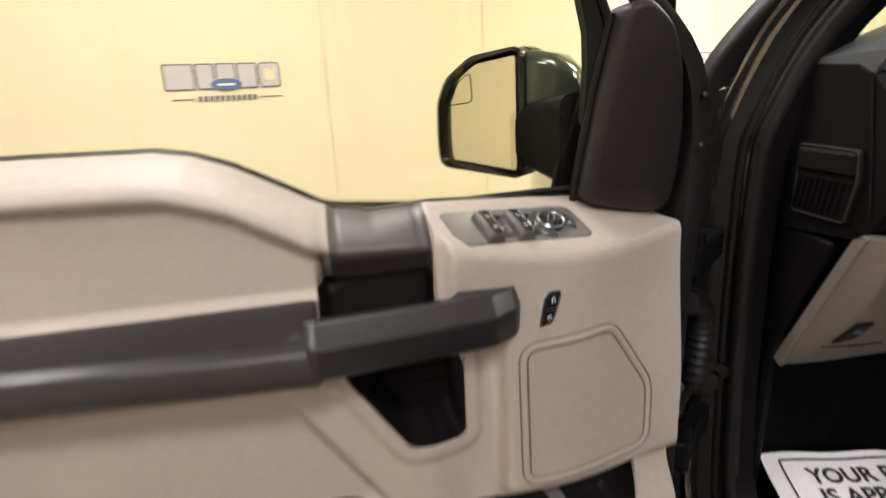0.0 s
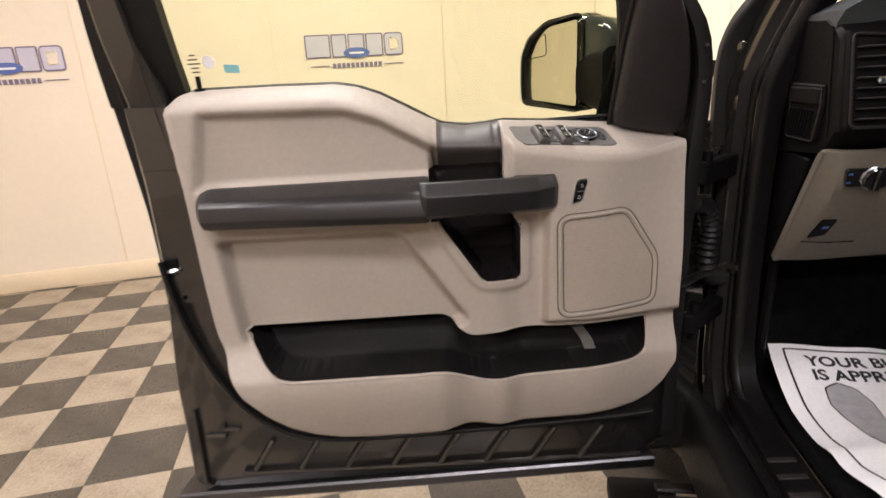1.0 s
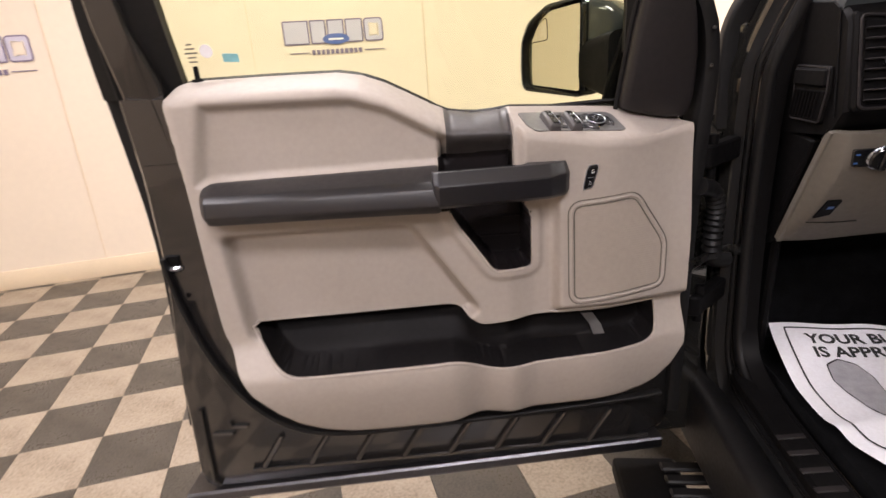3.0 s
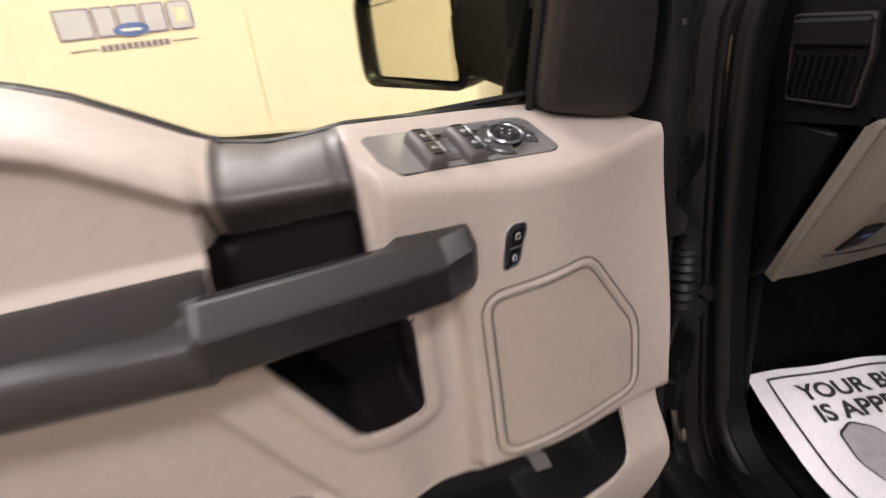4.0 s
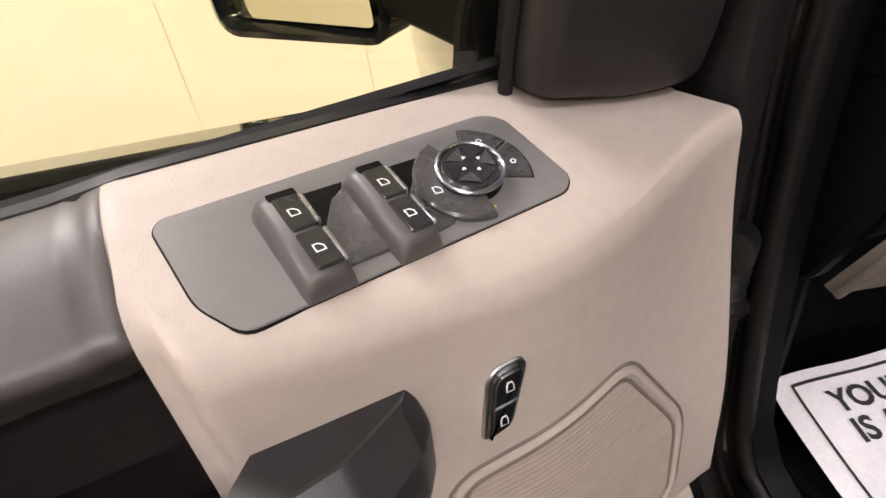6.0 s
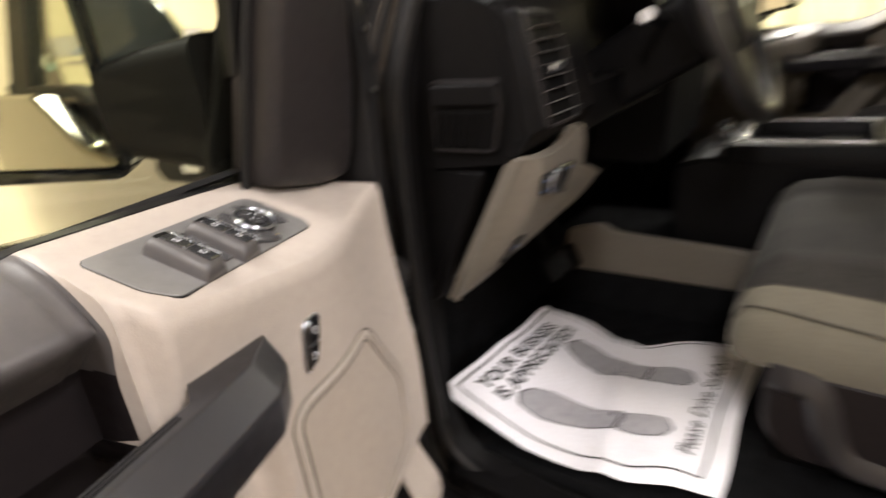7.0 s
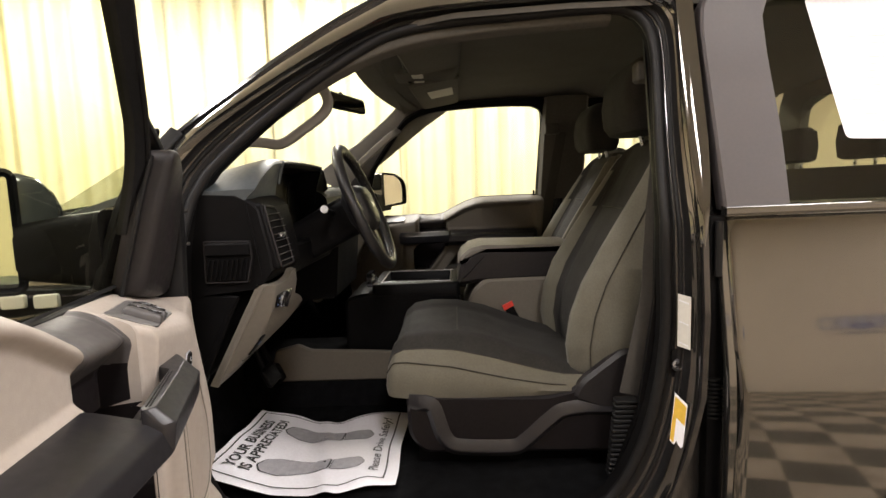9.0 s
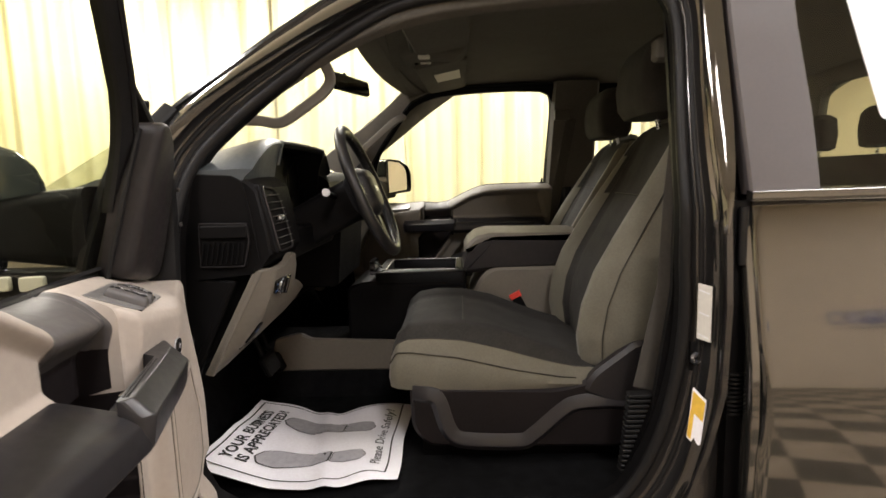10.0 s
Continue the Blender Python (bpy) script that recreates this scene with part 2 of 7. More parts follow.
def smooth_path(path, n, closed=False, rounds=2):
    """The path cut smooth at its corners and resampled."""
    p = [Vector(q) for q in path]
    for _ in range(rounds):
        q = []
        k = len(p)
        for i in range(k if closed else k - 1):
            a, b = p[i], p[(i + 1) % k]
            q += [a.lerp(b, 0.25), a.lerp(b, 0.75)]
        if not closed:
            q = [p[0]] + q + [p[-1]]
        p = q
    return resample(p, n, closed)


def sweep(path, profile, up=(0, 0, 1), closed=False, bm=None, scale=None):
    """A profile (across, up) carried along a path."""
    p = [Vector(q) for q in path]
    n = len(p)
    rings = []
    for i in range(n):
        a = p[i - 1] if (i or closed) else p[i]
        b = p[(i + 1) % n] if (i < n - 1 or closed) else p[i]
        t = (b - a).normalized()
        side = t.cross(Vector(up))
        side = side.normalized() if side.length > 1e-6 else Vector((1, 0, 0))
        u = side.cross(t).normalized()
        k = scale(i / (n - 1)) if scale else 1
        rings.append([p[i] + side * x * k + u * y * k for x, y in profile])
    if closed:
        rings.append(rings[0])
    bm = loft(rings, caps=not closed, bm=bm)
    if closed:
        bmesh.ops.remove_doubles(bm, verts=bm.verts, dist=1e-6)
    return bm


def circle(r, n=12, sx=1.0, sy=1.0):
    return [(r * sx * math.cos(2 * math.pi * i / n), r * sy * math.sin(2 * math.pi * i / n)) for i in range(n)]


def tube(path, r, up=(0, 0, 1), n=10, closed=False, bm=None):
    return sweep(path, circle(r, n), up, closed, bm)


def rounded_rings(cx, cy, z_list, half_list, rad, n=4):
    """Rings of rounded rectangles at heights z_list with half sizes half_list, for soft boxes."""
    rings = []
    for z, (hx, hy) in zip(z_list, half_list):
        q = round_poly([(cx - hx, cy - hy), (cx + hx, cy - hy), (cx + hx, cy + hy), (cx - hx, cy + hy)], min(rad, hx * 0.9, hy * 0.9), n)
        rings.append([(a, b, z) for a, b in q])
    return rings


def lerp_table(table, x):
    """Linear reading of a table of (x, y) with rising x."""
    if x <= table[0][0]:
        return table[0][1]
    for (a, ya), (b, yb) in zip(table, table[1:]):
        if x <= b:
            return ya + (yb - ya) * (x - a) / (b - a)
    return table[-1][1]


def text_mesh(body, size, where, shear=0.0, bold=0.0, align="CENTER"):
    """Built-in letters as a mesh; where(x, y) places them."""
    cu = bpy.data.curves.new("letters", "FONT")
    cu.body, cu.size, cu.align_x, cu.shear, cu.offset = body, size, align, shear, bold
    cu.resolution_u = 3
    ob = bpy.data.objects.new("letters", cu)
    scene.collection.objects.link(ob)
    dg = bpy.context.evaluated_depsgraph_get()
    me = ob.evaluated_get(dg).to_mesh()
    verts = [tuple(where(v.co.x, v.co.y)) for v in me.vertices]
    faces = [tuple(p.vertices) for p in me.polygons]
    ob.evaluated_get(dg).to_mesh_clear()
    bpy.data.objects.remove(ob)
    bpy.data.curves.remove(cu)
    return verts, faces


def sdf(poly, u, v):
    """Signed distance of the points (u, v) to a polygon, negative inside."""
    d2 = np.full(u.shape, 1e9)
    inside = np.zeros(u.shape, bool)
    k = len(poly)
    for i in range(k):
        (x0, y0), (x1, y1) = poly[i - 1], poly[i]
        ex, ey = x1 - x0, y1 - y0
        f = np.clip(((u - x0) * ex + (v - y0) * ey) / (ex * ex + ey * ey + 1e-12), 0, 1)
        d2 = np.minimum(d2, (u - x0 - f * ex) ** 2 + (v - y0 - f * ey) ** 2)
        cross = (y0 > v) != (y1 > v)
        with np.errstate(divide="ignore", invalid="ignore"):
            xi = x0 + (v - y0) * ex / (ey if abs(ey) > 1e-12 else 1e-12)
        inside ^= cross & (u < xi)
    return np.where(inside, -1, 1) * np.sqrt(d2)


def sstep(x, a, b):
    f = np.clip((x - a) / (b - a), 0, 1)
    return f * f * (3 - 2 * f)

LOGO_S = -1.28          # left end of a sign along the front wall


# ---- the showroom ----
def room_at(x, y, z):
    return ROOM @ Vector((x, y, z))


RX0, RX1, RY0, RY1 = -6.2, 4.75, -6.5, 4.85     # left wall, curtain side, back wall, front wall


def room_box(x0, x1, y0, y1, z0, z1, bevel=0.004):
    return prism([(x0, y0), (x1, y0), (x1, y1), (x0, y1)], z0, z1, lambda a, b, h: room_at(a, b, h), bevel)


for nm, c in (("wall_front", (RX0 - 0.2, RX1 + 0.2, RY1, RY1 + 0.2)), ("wall_back", (RX0 - 0.2, RX1 + 0.2, RY0 - 0.2, RY0)),
              ("wall_left", (RX0 - 0.2, RX0, RY0, RY1)), ("wall_right", (RX1, RX1 + 0.2, RY0, RY1))):
    tagged(part(nm, room_box(*c, 0, CEILING_Z), WALL, None, flat=True), "smooth cream painted showroom wall panel", "wall", kind="structure")
tagged(part("ceiling", room_box(RX0 - 0.2, RX1 + 0.2, RY0 - 0.2, RY1 + 0.2, CEILING_Z, CEILING_Z + 0.15), CEIL, None, flat=True),
       "plain off-white showroom ceiling", "ceiling", kind="structure")
tagged(part("baseboard", room_box(RX0, RX1, RY1 - 0.012, RY1, 0.0, 0.14), SKIRT, None), "low cream skirting along the front wall", "skirting", kind="structure")
# upright joints between the wall's panels
for i in range(8):
    s = -5.35 + 1.28 * i
    tagged(part("trim", room_box(s, s + 0.006, RY1 - 0.005, RY1 - 0.001, 0.14, CEILING_Z, 0.001), SKIRT, None, flat=True),
           "thin upright joint strip between cream wall panels", "joint strip", group="wall joints", kind="structure")


def wall_sign(left, z0, on_left_wall=False):
    """Dealer sign as plain shapes: five outlined blocks, an oval, a thin bar between two lines."""
    def at(x, z, h):
        if on_left_wall:
            return room_at(RX0 + 0.004 + h, left + x, z0 + z)
        return room_at(left + x, RY1 - 0.004 - h, z0 + z)
    sign = thing("wall_sign", "lavender block logo with a blue oval printed on the cream wall", "wall sign", at(0.37, -0.08, 0), group="wall signs")
    x = 0.0
    for w in (0.185, 0.115, 0.125, 0.13, 0.145):
        q = round_poly([(x, 0), (x + w, 0), (x + w, 0.165), (x, 0.165)], 0.03 if w in (0.145,) else 0.012, 3)
        part("block_outline", prism(q, 0, 0.003, lambda a, b, h: at(a, b, h), 0.0005), VIOLET, sign, flat=True)
        part("block", prism(inset(q, 0.010), 0.003, 0.005, lambda a, b, h: at(a, b, h), 0.0005), LAVENDER, sign, flat=True)
        if w == 0.145:
            part("block_middle", prism(inset(q, 0.045), 0.005, 0.007, lambda a, b, h: at(a, b, h), 0.0005), WALL, sign, flat=True)
        x += w + 0.008
    part("oval", prism([(0.375 + 0.098 * math.cos(a * 0.2618), 0.03 + 0.038 * math.sin(a * 0.2618)) for a in range(24)], 0.006, 0.010,
                       lambda a, b, h: at(a, b, h), 0.0005), OVALBLUE, sign, flat=True)
    part("oval_mark", prism(round_poly([(0.32, 0.022), (0.43, 0.022), (0.43, 0.036), (0.32, 0.036)], 0.006), 0.010, 0.012, lambda a, b, h: at(a, b, h), 0.0005), WHITE, sign, flat=True)
    for a, b in ((0.03, 0.17), (0.58, 0.73)):
        part("line", prism([(a, -0.060), (b, -0.060), (b, -0.054), (a, -0.054)], 0, 0.003, lambda x_, y_, h: at(x_, y_, h), 0.0005), VIOLET, sign, flat=True)
    for i in range(11):
        a = 0.19 + i * 0.0345
        part("small_bar", prism([(a, -0.074), (a + 0.024, -0.074), (a + 0.024, -0.040), (a, -0.040)], 0, 0.003, lambda x_, y_, h: at(x_, y_, h), 0.0005), VIOLET, sign, flat=True)
    return sign


for k in range(-1, 3):
    wall_sign(LOGO_S + 2.33 * k, 1.535)
for k in range(3):
    wall_sign(-4.0 + 2.33 * k, 1.545, True)

for rx, ry, sx, sy, watts, *_ in LAMPS:
    fx = thing("ceiling_light", "flat rectangular white ceiling light with a bright diffuser", "ceiling light", room_at(rx, ry, CEILING_Z - 0.08), group="ceiling lights")
    part("frame", room_box(rx - sx / 2 - 0.04, rx + sx / 2 + 0.04, ry - sy / 2 - 0.04, ry + sy / 2 + 0.04, CEILING_Z - 0.06, CEILING_Z - 0.002), CEIL, fx)
    part("diffuser", room_box(rx - sx / 2, rx + sx / 2, ry - sy / 2, ry + sy / 2, CEILING_Z - 0.075, CEILING_Z - 0.05), LAMPGLOW, fx)


def curtain(y0, y1, inset_x, seed, hemmed=False):
    """A pleated floor-length curtain along the curtain side."""
    rnd = random.Random(seed)
    n = 150
    phases = [rnd.uniform(0, 6.28) for _ in range(4)]
    cu = thing("curtain", "floor-length pleated cream curtain hanging along the wall", "curtain", room_at(RX1 - inset_x, (y0 + y1) / 2, 0), group="curtains")
    def x_at(f, z):
        y = y0 + (y1 - y0) * f
        s = 0.045 * math.sin(y * 21 + phases[0]) + 0.03 * math.sin(y * 37 + phases[1]) + 0.02 * math.sin(y * 9 + phases[2])
        return RX1 - inset_x + s * (0.75 + 0.25 * z / 3.4) + 0.012 * math.sin(z * 1.7 + y * 5)
    zs = [0.02 + 3.5 * i / 14 for i in range(15)]
    verts = [tuple(room_at(x_at(i / n, z), y0 + (y1 - y0) * i / n, z)) for z in zs for i in range(n + 1)]
    faces = [(r * (n + 1) + i, r * (n + 1) + i + 1, (r + 1) * (n + 1) + i + 1, (r + 1) * (n + 1) + i) for r in range(14) for i in range(n)]
    part("cloth", (verts, faces), CURTAIN, cu, angle=80)
    if not hemmed:
        return cu
    m = 10
    verts = [tuple(room_at(x_at(i / n * 0.5, z) - 0.02, y0 + (y1 - y0) * i / n * 0.5, z)) for z in zs for i in range(m + 1)]
    faces = [(r * (m + 1) + i, r * (m + 1) + i + 1, (r + 1) * (m + 1) + i + 1, (r + 1) * (m + 1) + i) for r in range(14) for i in range(m)]
    part("hem", (verts, faces), CURTAIN_T, cu, "tan vertical hem", angle=80)
    return cu


for i, (a, b) in enumerate(((-5.9, -4.1), (-4.15, -2.3), (-2.35, -0.5), (-0.55, 0.80), (0.76, 1.85), (1.8, 3.2), (3.15, 4.7))):
    curtain(a, b, 0.22 + 0.05 * (i % 2), 7 + i, i == 4)
rail = thing("curtain_rail", "thin white curtain rail under the ceiling", "curtain rail", room_at(RX1 - 0.24, 0, CEILING_Z - 0.06))
part("rail", tube([room_at(RX1 - 0.24, y, CEILING_Z - 0.1) for y in (-6.0, 0, 4.75)], 0.018), CEIL, rail)
for i in range(6):
    part("bracket", room_box(RX1 - 0.25, RX1 - 0.23, -5.8 + 2.05 * i, -5.77 + 2.05 * i, CEILING_Z - 0.1, CEILING_Z, 0.002), CEIL, rail)


# ---- the driver's door, standing open ----
DOOR_A = radians(8)
DOOR_O = Vector((-1.038, 0.913, 0))
DOOR_U = Vector((-math.cos(DOOR_A), -math.sin(DOOR_A), 0))
DOOR_W = Vector((math.sin(DOOR_A), -math.cos(DOOR_A), 0))


def at_driver(u, w, v):
    return DOOR_O + DOOR_U * u + DOOR_W * w + Vector((0, 0, v))


def at_passenger(u, w, v):
    return Vector((0.735 - w, 0.06 + (0.865 - u) * 1.12, v))


TRIM_BOT = [(0.010, 0.795), (0.018, 0.778), (0.030, 0.750), (0.054, 0.718), (0.080, 0.702), (0.125, 0.692), (0.353, 0.681), (0.425, 0.686), (0.47, 0.679), (0.60, 0.675), (0.67, 0.677),
            (0.72, 0.690), (0.764, 0.713), (0.80, 0.746), (0.839, 0.794), (0.862, 0.845), (0.881, 0.905), (0.887, 1.016), (0.892, 1.165), (0.902, 1.274), (0.908, 1.335)]
TRIM_TOP = [(0.010, 1.246), (0.08, 1.256), (0.126, 1.266), (0.22, 1.274), (0.335, 1.283), (0.36, 1.279), (0.40, 1.276), (0.44, 1.282), (0.47, 1.295), (0.51, 1.317), (0.55, 1.338), (0.59, 1.353), (0.63, 1.360),
            (0.75, 1.362), (0.88, 1.362), (0.898, 1.358), (0.908, 1.345)]
TRIM_EDGE = [(0.010, 1.234), (0.08, 1.229), (0.126, 1.226), (0.25, 1.232), (0.3377, 1.2395), (0.3417, 1.252), (0.44, 1.258), (0.47, 1.272), (0.51, 1.296), (0.55, 1.316), (0.59, 1.330), (0.63, 1.337),
             (0.75, 1.338), (0.88, 1.338), (0.898, 1.337), (0.908, 1.336)]
UPPER_RECESS = [(0.846, 1.322), (0.604, 1.316), (0.545, 1.297), (0.452, 1.243), (0.452, 1.20), (0.872, 1.197)]
LOWER_RECESS = [(0.852, 1.103), (0.523, 1.103), (0.437, 0.972), (0.405, 0.925), (0.47, 0.90), (0.835, 0.90)]
CUP = [(0.456, 1.16), (0.452, 1.113), (0.380, 1.004), (0.310, 1.003), (0.309, 1.105), (0.337, 1.138), (0.338, 1.16)]
POCKET = [(0.833, 0.926), (0.800, 0.872), (0.773, 0.846), (0.745, 0.838), (0.470, 0.843), (0.450, 0.840), (0.403, 0.817), (0.380, 0.813), (0.095, 0.829), (0.074, 0.842), (0.066, 0.875),
          (0.066, 0.906), (0.30, 0.904), (0.395, 0.897), (0.41, 0.899), (0.45, 0.930), (0.47, 0.932)]
SPEAKER = [(0.238, 1.112), (0.126, 1.119), (0.068, 1.030), (0.068, 0.948), (0.235, 0.937)]


CUP_R, POCKET_R, SPEAKER_R = round_poly(CUP, 0.012), round_poly(POCKET, 0.010), round_poly(SPEAKER, 0.014)


def sill_plane(u):
    """The switch sill at length u: how far out and how high its cabin edge lies."""
    x = (0.3155 - u) / 1.05
    return 0.0138 - 0.249 * x, 1.2480 - 0.099 * x


def sill_depth(u):
    """How far back from the door's face the trim meets the glass seal."""
    return lerp_table([(0.126, -0.128), (0.339, -0.082), (0.45, -0.104), (0.5, -0.105)], u)


def snap(poly, u, v, reach=0.0034):
    """Moves the points that lie close to a polygon's rim onto it."""
    d = sdf(poly, u, v)
    e = 1e-4
    gu = (sdf(poly, u + e, v) - d) / e
    gv = (sdf(poly, u, v + e) - d) / e
    near_ = np.abs(d) < reach
    return np.where(near_, u - d * gu, u), np.where(near_, v - d * gv, v)


def trim_field(u, v):
    """How far the inner trim stands out, over the door's length u and height v."""
    w = -(0.034 + 0.020 * sstep(v, 1.0, 1.22)) * sstep(-u, -0.20, 0.0)
    w = w - 0.016 * sstep(-sdf(UPPER_RECESS, u, v), -0.008, 0.012)
    w = w - 0.028 * sstep(-sdf(round_poly(LOWER_RECESS, 0.02), u, v), -0.006, 0.014)
    w = w + 0.006 * sstep(-sdf(CUP_R, u, v), -0.024, -0.012) * sstep(-v, -1.13, -1.09)
    # the front block with the speaker, and the strip beside the cup
    block = np.maximum(sstep(-u, -0.275, -0.258) * sstep(v, 0.905, 0.925), sstep(-u, -0.336, -0.322) * sstep(v, 1.12, 1.15))
    w = w - 0.014 + 0.014 * np.maximum(block, sstep(u, 0.30, 0.36)) + 0.009 * block
    w = w + 0.006 * block * sstep(v, 1.17, 1.235) * sstep(u, 0.15, 0.30)
    # map pocket's outer wall, with a waist behind the middle
    low = sstep(-v, -0.90, -0.83)
    w = w + low * (0.030 + 0.012 * sstep(u, 0.40, 0.47) - 0.010 * np.exp(-((u - 0.41) / 0.05) ** 2))
    w = w - 0.030 * np.clip((0.815 - v) / 0.115, 0, 1.2) ** 1.6
    # dark pull recess under the sill
    gap = sstep(u, 0.3377, 0.3417) * sstep(-u, -0.466, -0.458) * sstep(v, 1.14, 1.15)
    w = w - gap * (0.010 + 0.040 * sstep(-v, -1.252, -1.200))
    cup = sstep(-sdf(CUP_R, u, v), 0.0, 0.006)
    w = w * (1 - cup) - 0.085 * cup
    w = w - 0.075 * sstep(-sdf(POCKET_R, u, v), 0.0, 0.006)
    return w


def trim_mesh():
    """The sculpted trim as faces sorted by what they belong to."""
    us = sorted(set([round(0.010 + 0.0042 * i, 4) for i in range(214)] + [0.3391, 0.3404, 0.882, 0.884, 0.886, 0.888, 0.890, 0.894, 0.897, 0.900, 0.903, 0.905, 0.908]))
    us = [u for u in us if u <= 0.9081]
    nf, nl = 148, 16
    U = np.zeros((len(us), nf + nl))
    V = np.zeros_like(U)
    W = np.zeros_like(U)
    for i, u in enumerate(us):
        b, e, t = lerp_table(TRIM_BOT, u), lerp_table(TRIM_EDGE, u), lerp_table(TRIM_TOP, u)
        if u < 0.339:
            out_w, out_v = sill_plane(u)
            on_plane = out_v - 0.0030 + (out_w - (trim_w(u, 1.222) - 0.005)) * 0.398
            e += (on_plane - e) * min(1.0, max(0.0, (u - 0.03) / 0.09))
        v = np.concatenate([np.linspace(b, 1.20, 118), np.linspace(1.20, e, 31)[1:]])
        uu = np.full(nf, u)
        if u < 0.335:
            uu, v = snap(SPEAKER_R, uu, v)
        if 0.30 < u < 0.47:
            uu, v = snap(CUP_R, uu, v)
        uu, v = snap(POCKET_R, uu, v)
        U[i] = u
        U[i, :nf], V[i, :nf] = uu, v
        W[i, :nf] = trim_field(uu, v)
        d = np.maximum(v - (e - 0.014), 0) / 0.014
        W[i, :nf] -= (0.005 if u < 0.34 else 0.010) * d ** 2
        d = np.maximum(0.022 - (v - b), 0) / 0.022
        W[i, :nf] -= 0.034 * (1 - np.sqrt(np.maximum(0, 1 - d ** 2)))
        side = max(0.0, (u - 0.885) / 0.023)
        W[i, :nf] -= 0.012 * side ** 2
        w0 = W[i, nf - 1]
        wg = sill_depth(u)
        f = np.linspace(0, 1, nl + 1)[1:]
        W[i, nf:] = w0 + (wg - w0) * f
        if u < 0.339:
            out_w, out_v = sill_plane(u)
            flat = out_v - 0.0008 + (out_w - W[i, nf:]) * 0.398
            V[i, nf:] = np.minimum(np.maximum(flat, e + 0.001), t)
        else:
            V[i, nf:] = e + (t - e) * (1 - (1 - f) ** 2.2)
        if min(abs(u - 0.3502), abs(u - 0.4426)) < 0.001:
            W[i, 118:] -= 0.0020
            V[i, nf:] -= 0.0014
    return us, U, V, W, nf


def build_trim(at, door, colours):
    us, U, V, W, nf = trim_mesh()
    rows = U.shape[1]
    um = (U[:-1, :-1] + U[1:, 1:] + U[1:, :-1] + U[:-1, 1:]) / 4
    vm = (V[:-1, :-1] + V[1:, 1:] + V[1:, :-1] + V[:-1, 1:]) / 4
    cls = np.zeros(um.shape, int)
    cls[sdf(SPEAKER_R, um, vm) < 0.0] = 1
    dark = (um > 0.3390) & (um < np.where(vm > 1.212, 0.4525, 0.466)) & (vm > 1.122)
    cls[dark] = 2
    cls[dark & (vm < 1.212)] = 3
    cls[sdf(CUP_R, um, vm) < 0.0010] = 3
    # faces inside the map pocket take a near-black colour of their own
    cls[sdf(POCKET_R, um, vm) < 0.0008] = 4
    cls[:, nf - 1:][cls[:, nf - 1:] == 1] = 0
    P = [[tuple(at(U[i, j], W[i, j], V[i, j])) for j in range(rows)] for i in range(len(us))]
    for k, (nm, mat, lab) in enumerate(colours):
        verts, faces, ids = [], [], {}
        for i, j in zip(*np.where(cls == k)):
            f = []
            for a, b in ((i, j), (i + 1, j), (i + 1, j + 1), (i, j + 1)):
                if (a, b) not in ids:
                    ids[(a, b)] = len(verts)
                    verts.append(P[a][b])
                f.append(ids[(a, b)])
            faces.append(f)
        part(nm, (verts, faces), mat, door, lab, angle=60)


def door_rings(pts, w0, w1, at, bevel=0.004):
    return prism(pts, w0, w1, lambda a, b, h: at(a, h, b), bevel)


def lean(v):
    """How far the window frame leans in above the sill."""
    return -0.128 + 0.26 * max(0.0, v - 1.27)


FRAME_OUT = [(0.05, 1.40), (0.072, 1.478), (0.118, 1.530), (0.163, 1.590), (0.208, 1.650), (0.248, 1.700), (0.30, 1.752), (0.40, 1.783), (0.58, 1.795), (0.75, 1.797), (0.93, 1.797), (0.985, 1.785), (1.005, 1.74), (1.02, 1.60), (1.036, 1.44), (1.040, 1.34)]
FRAME_IN = [(0.122, 1.36), (0.128, 1.455), (0.152, 1.520), (0.200, 1.578), (0.245, 1.632), (0.285, 1.682), (0.34, 1.718), (0.42, 1.738), (0.60, 1.748), (0.75, 1.75), (0.86, 1.745), (0.895, 1.725), (0.903, 1.68), (0.905, 1.55), (0.902, 1.44), (0.896, 1.33)]


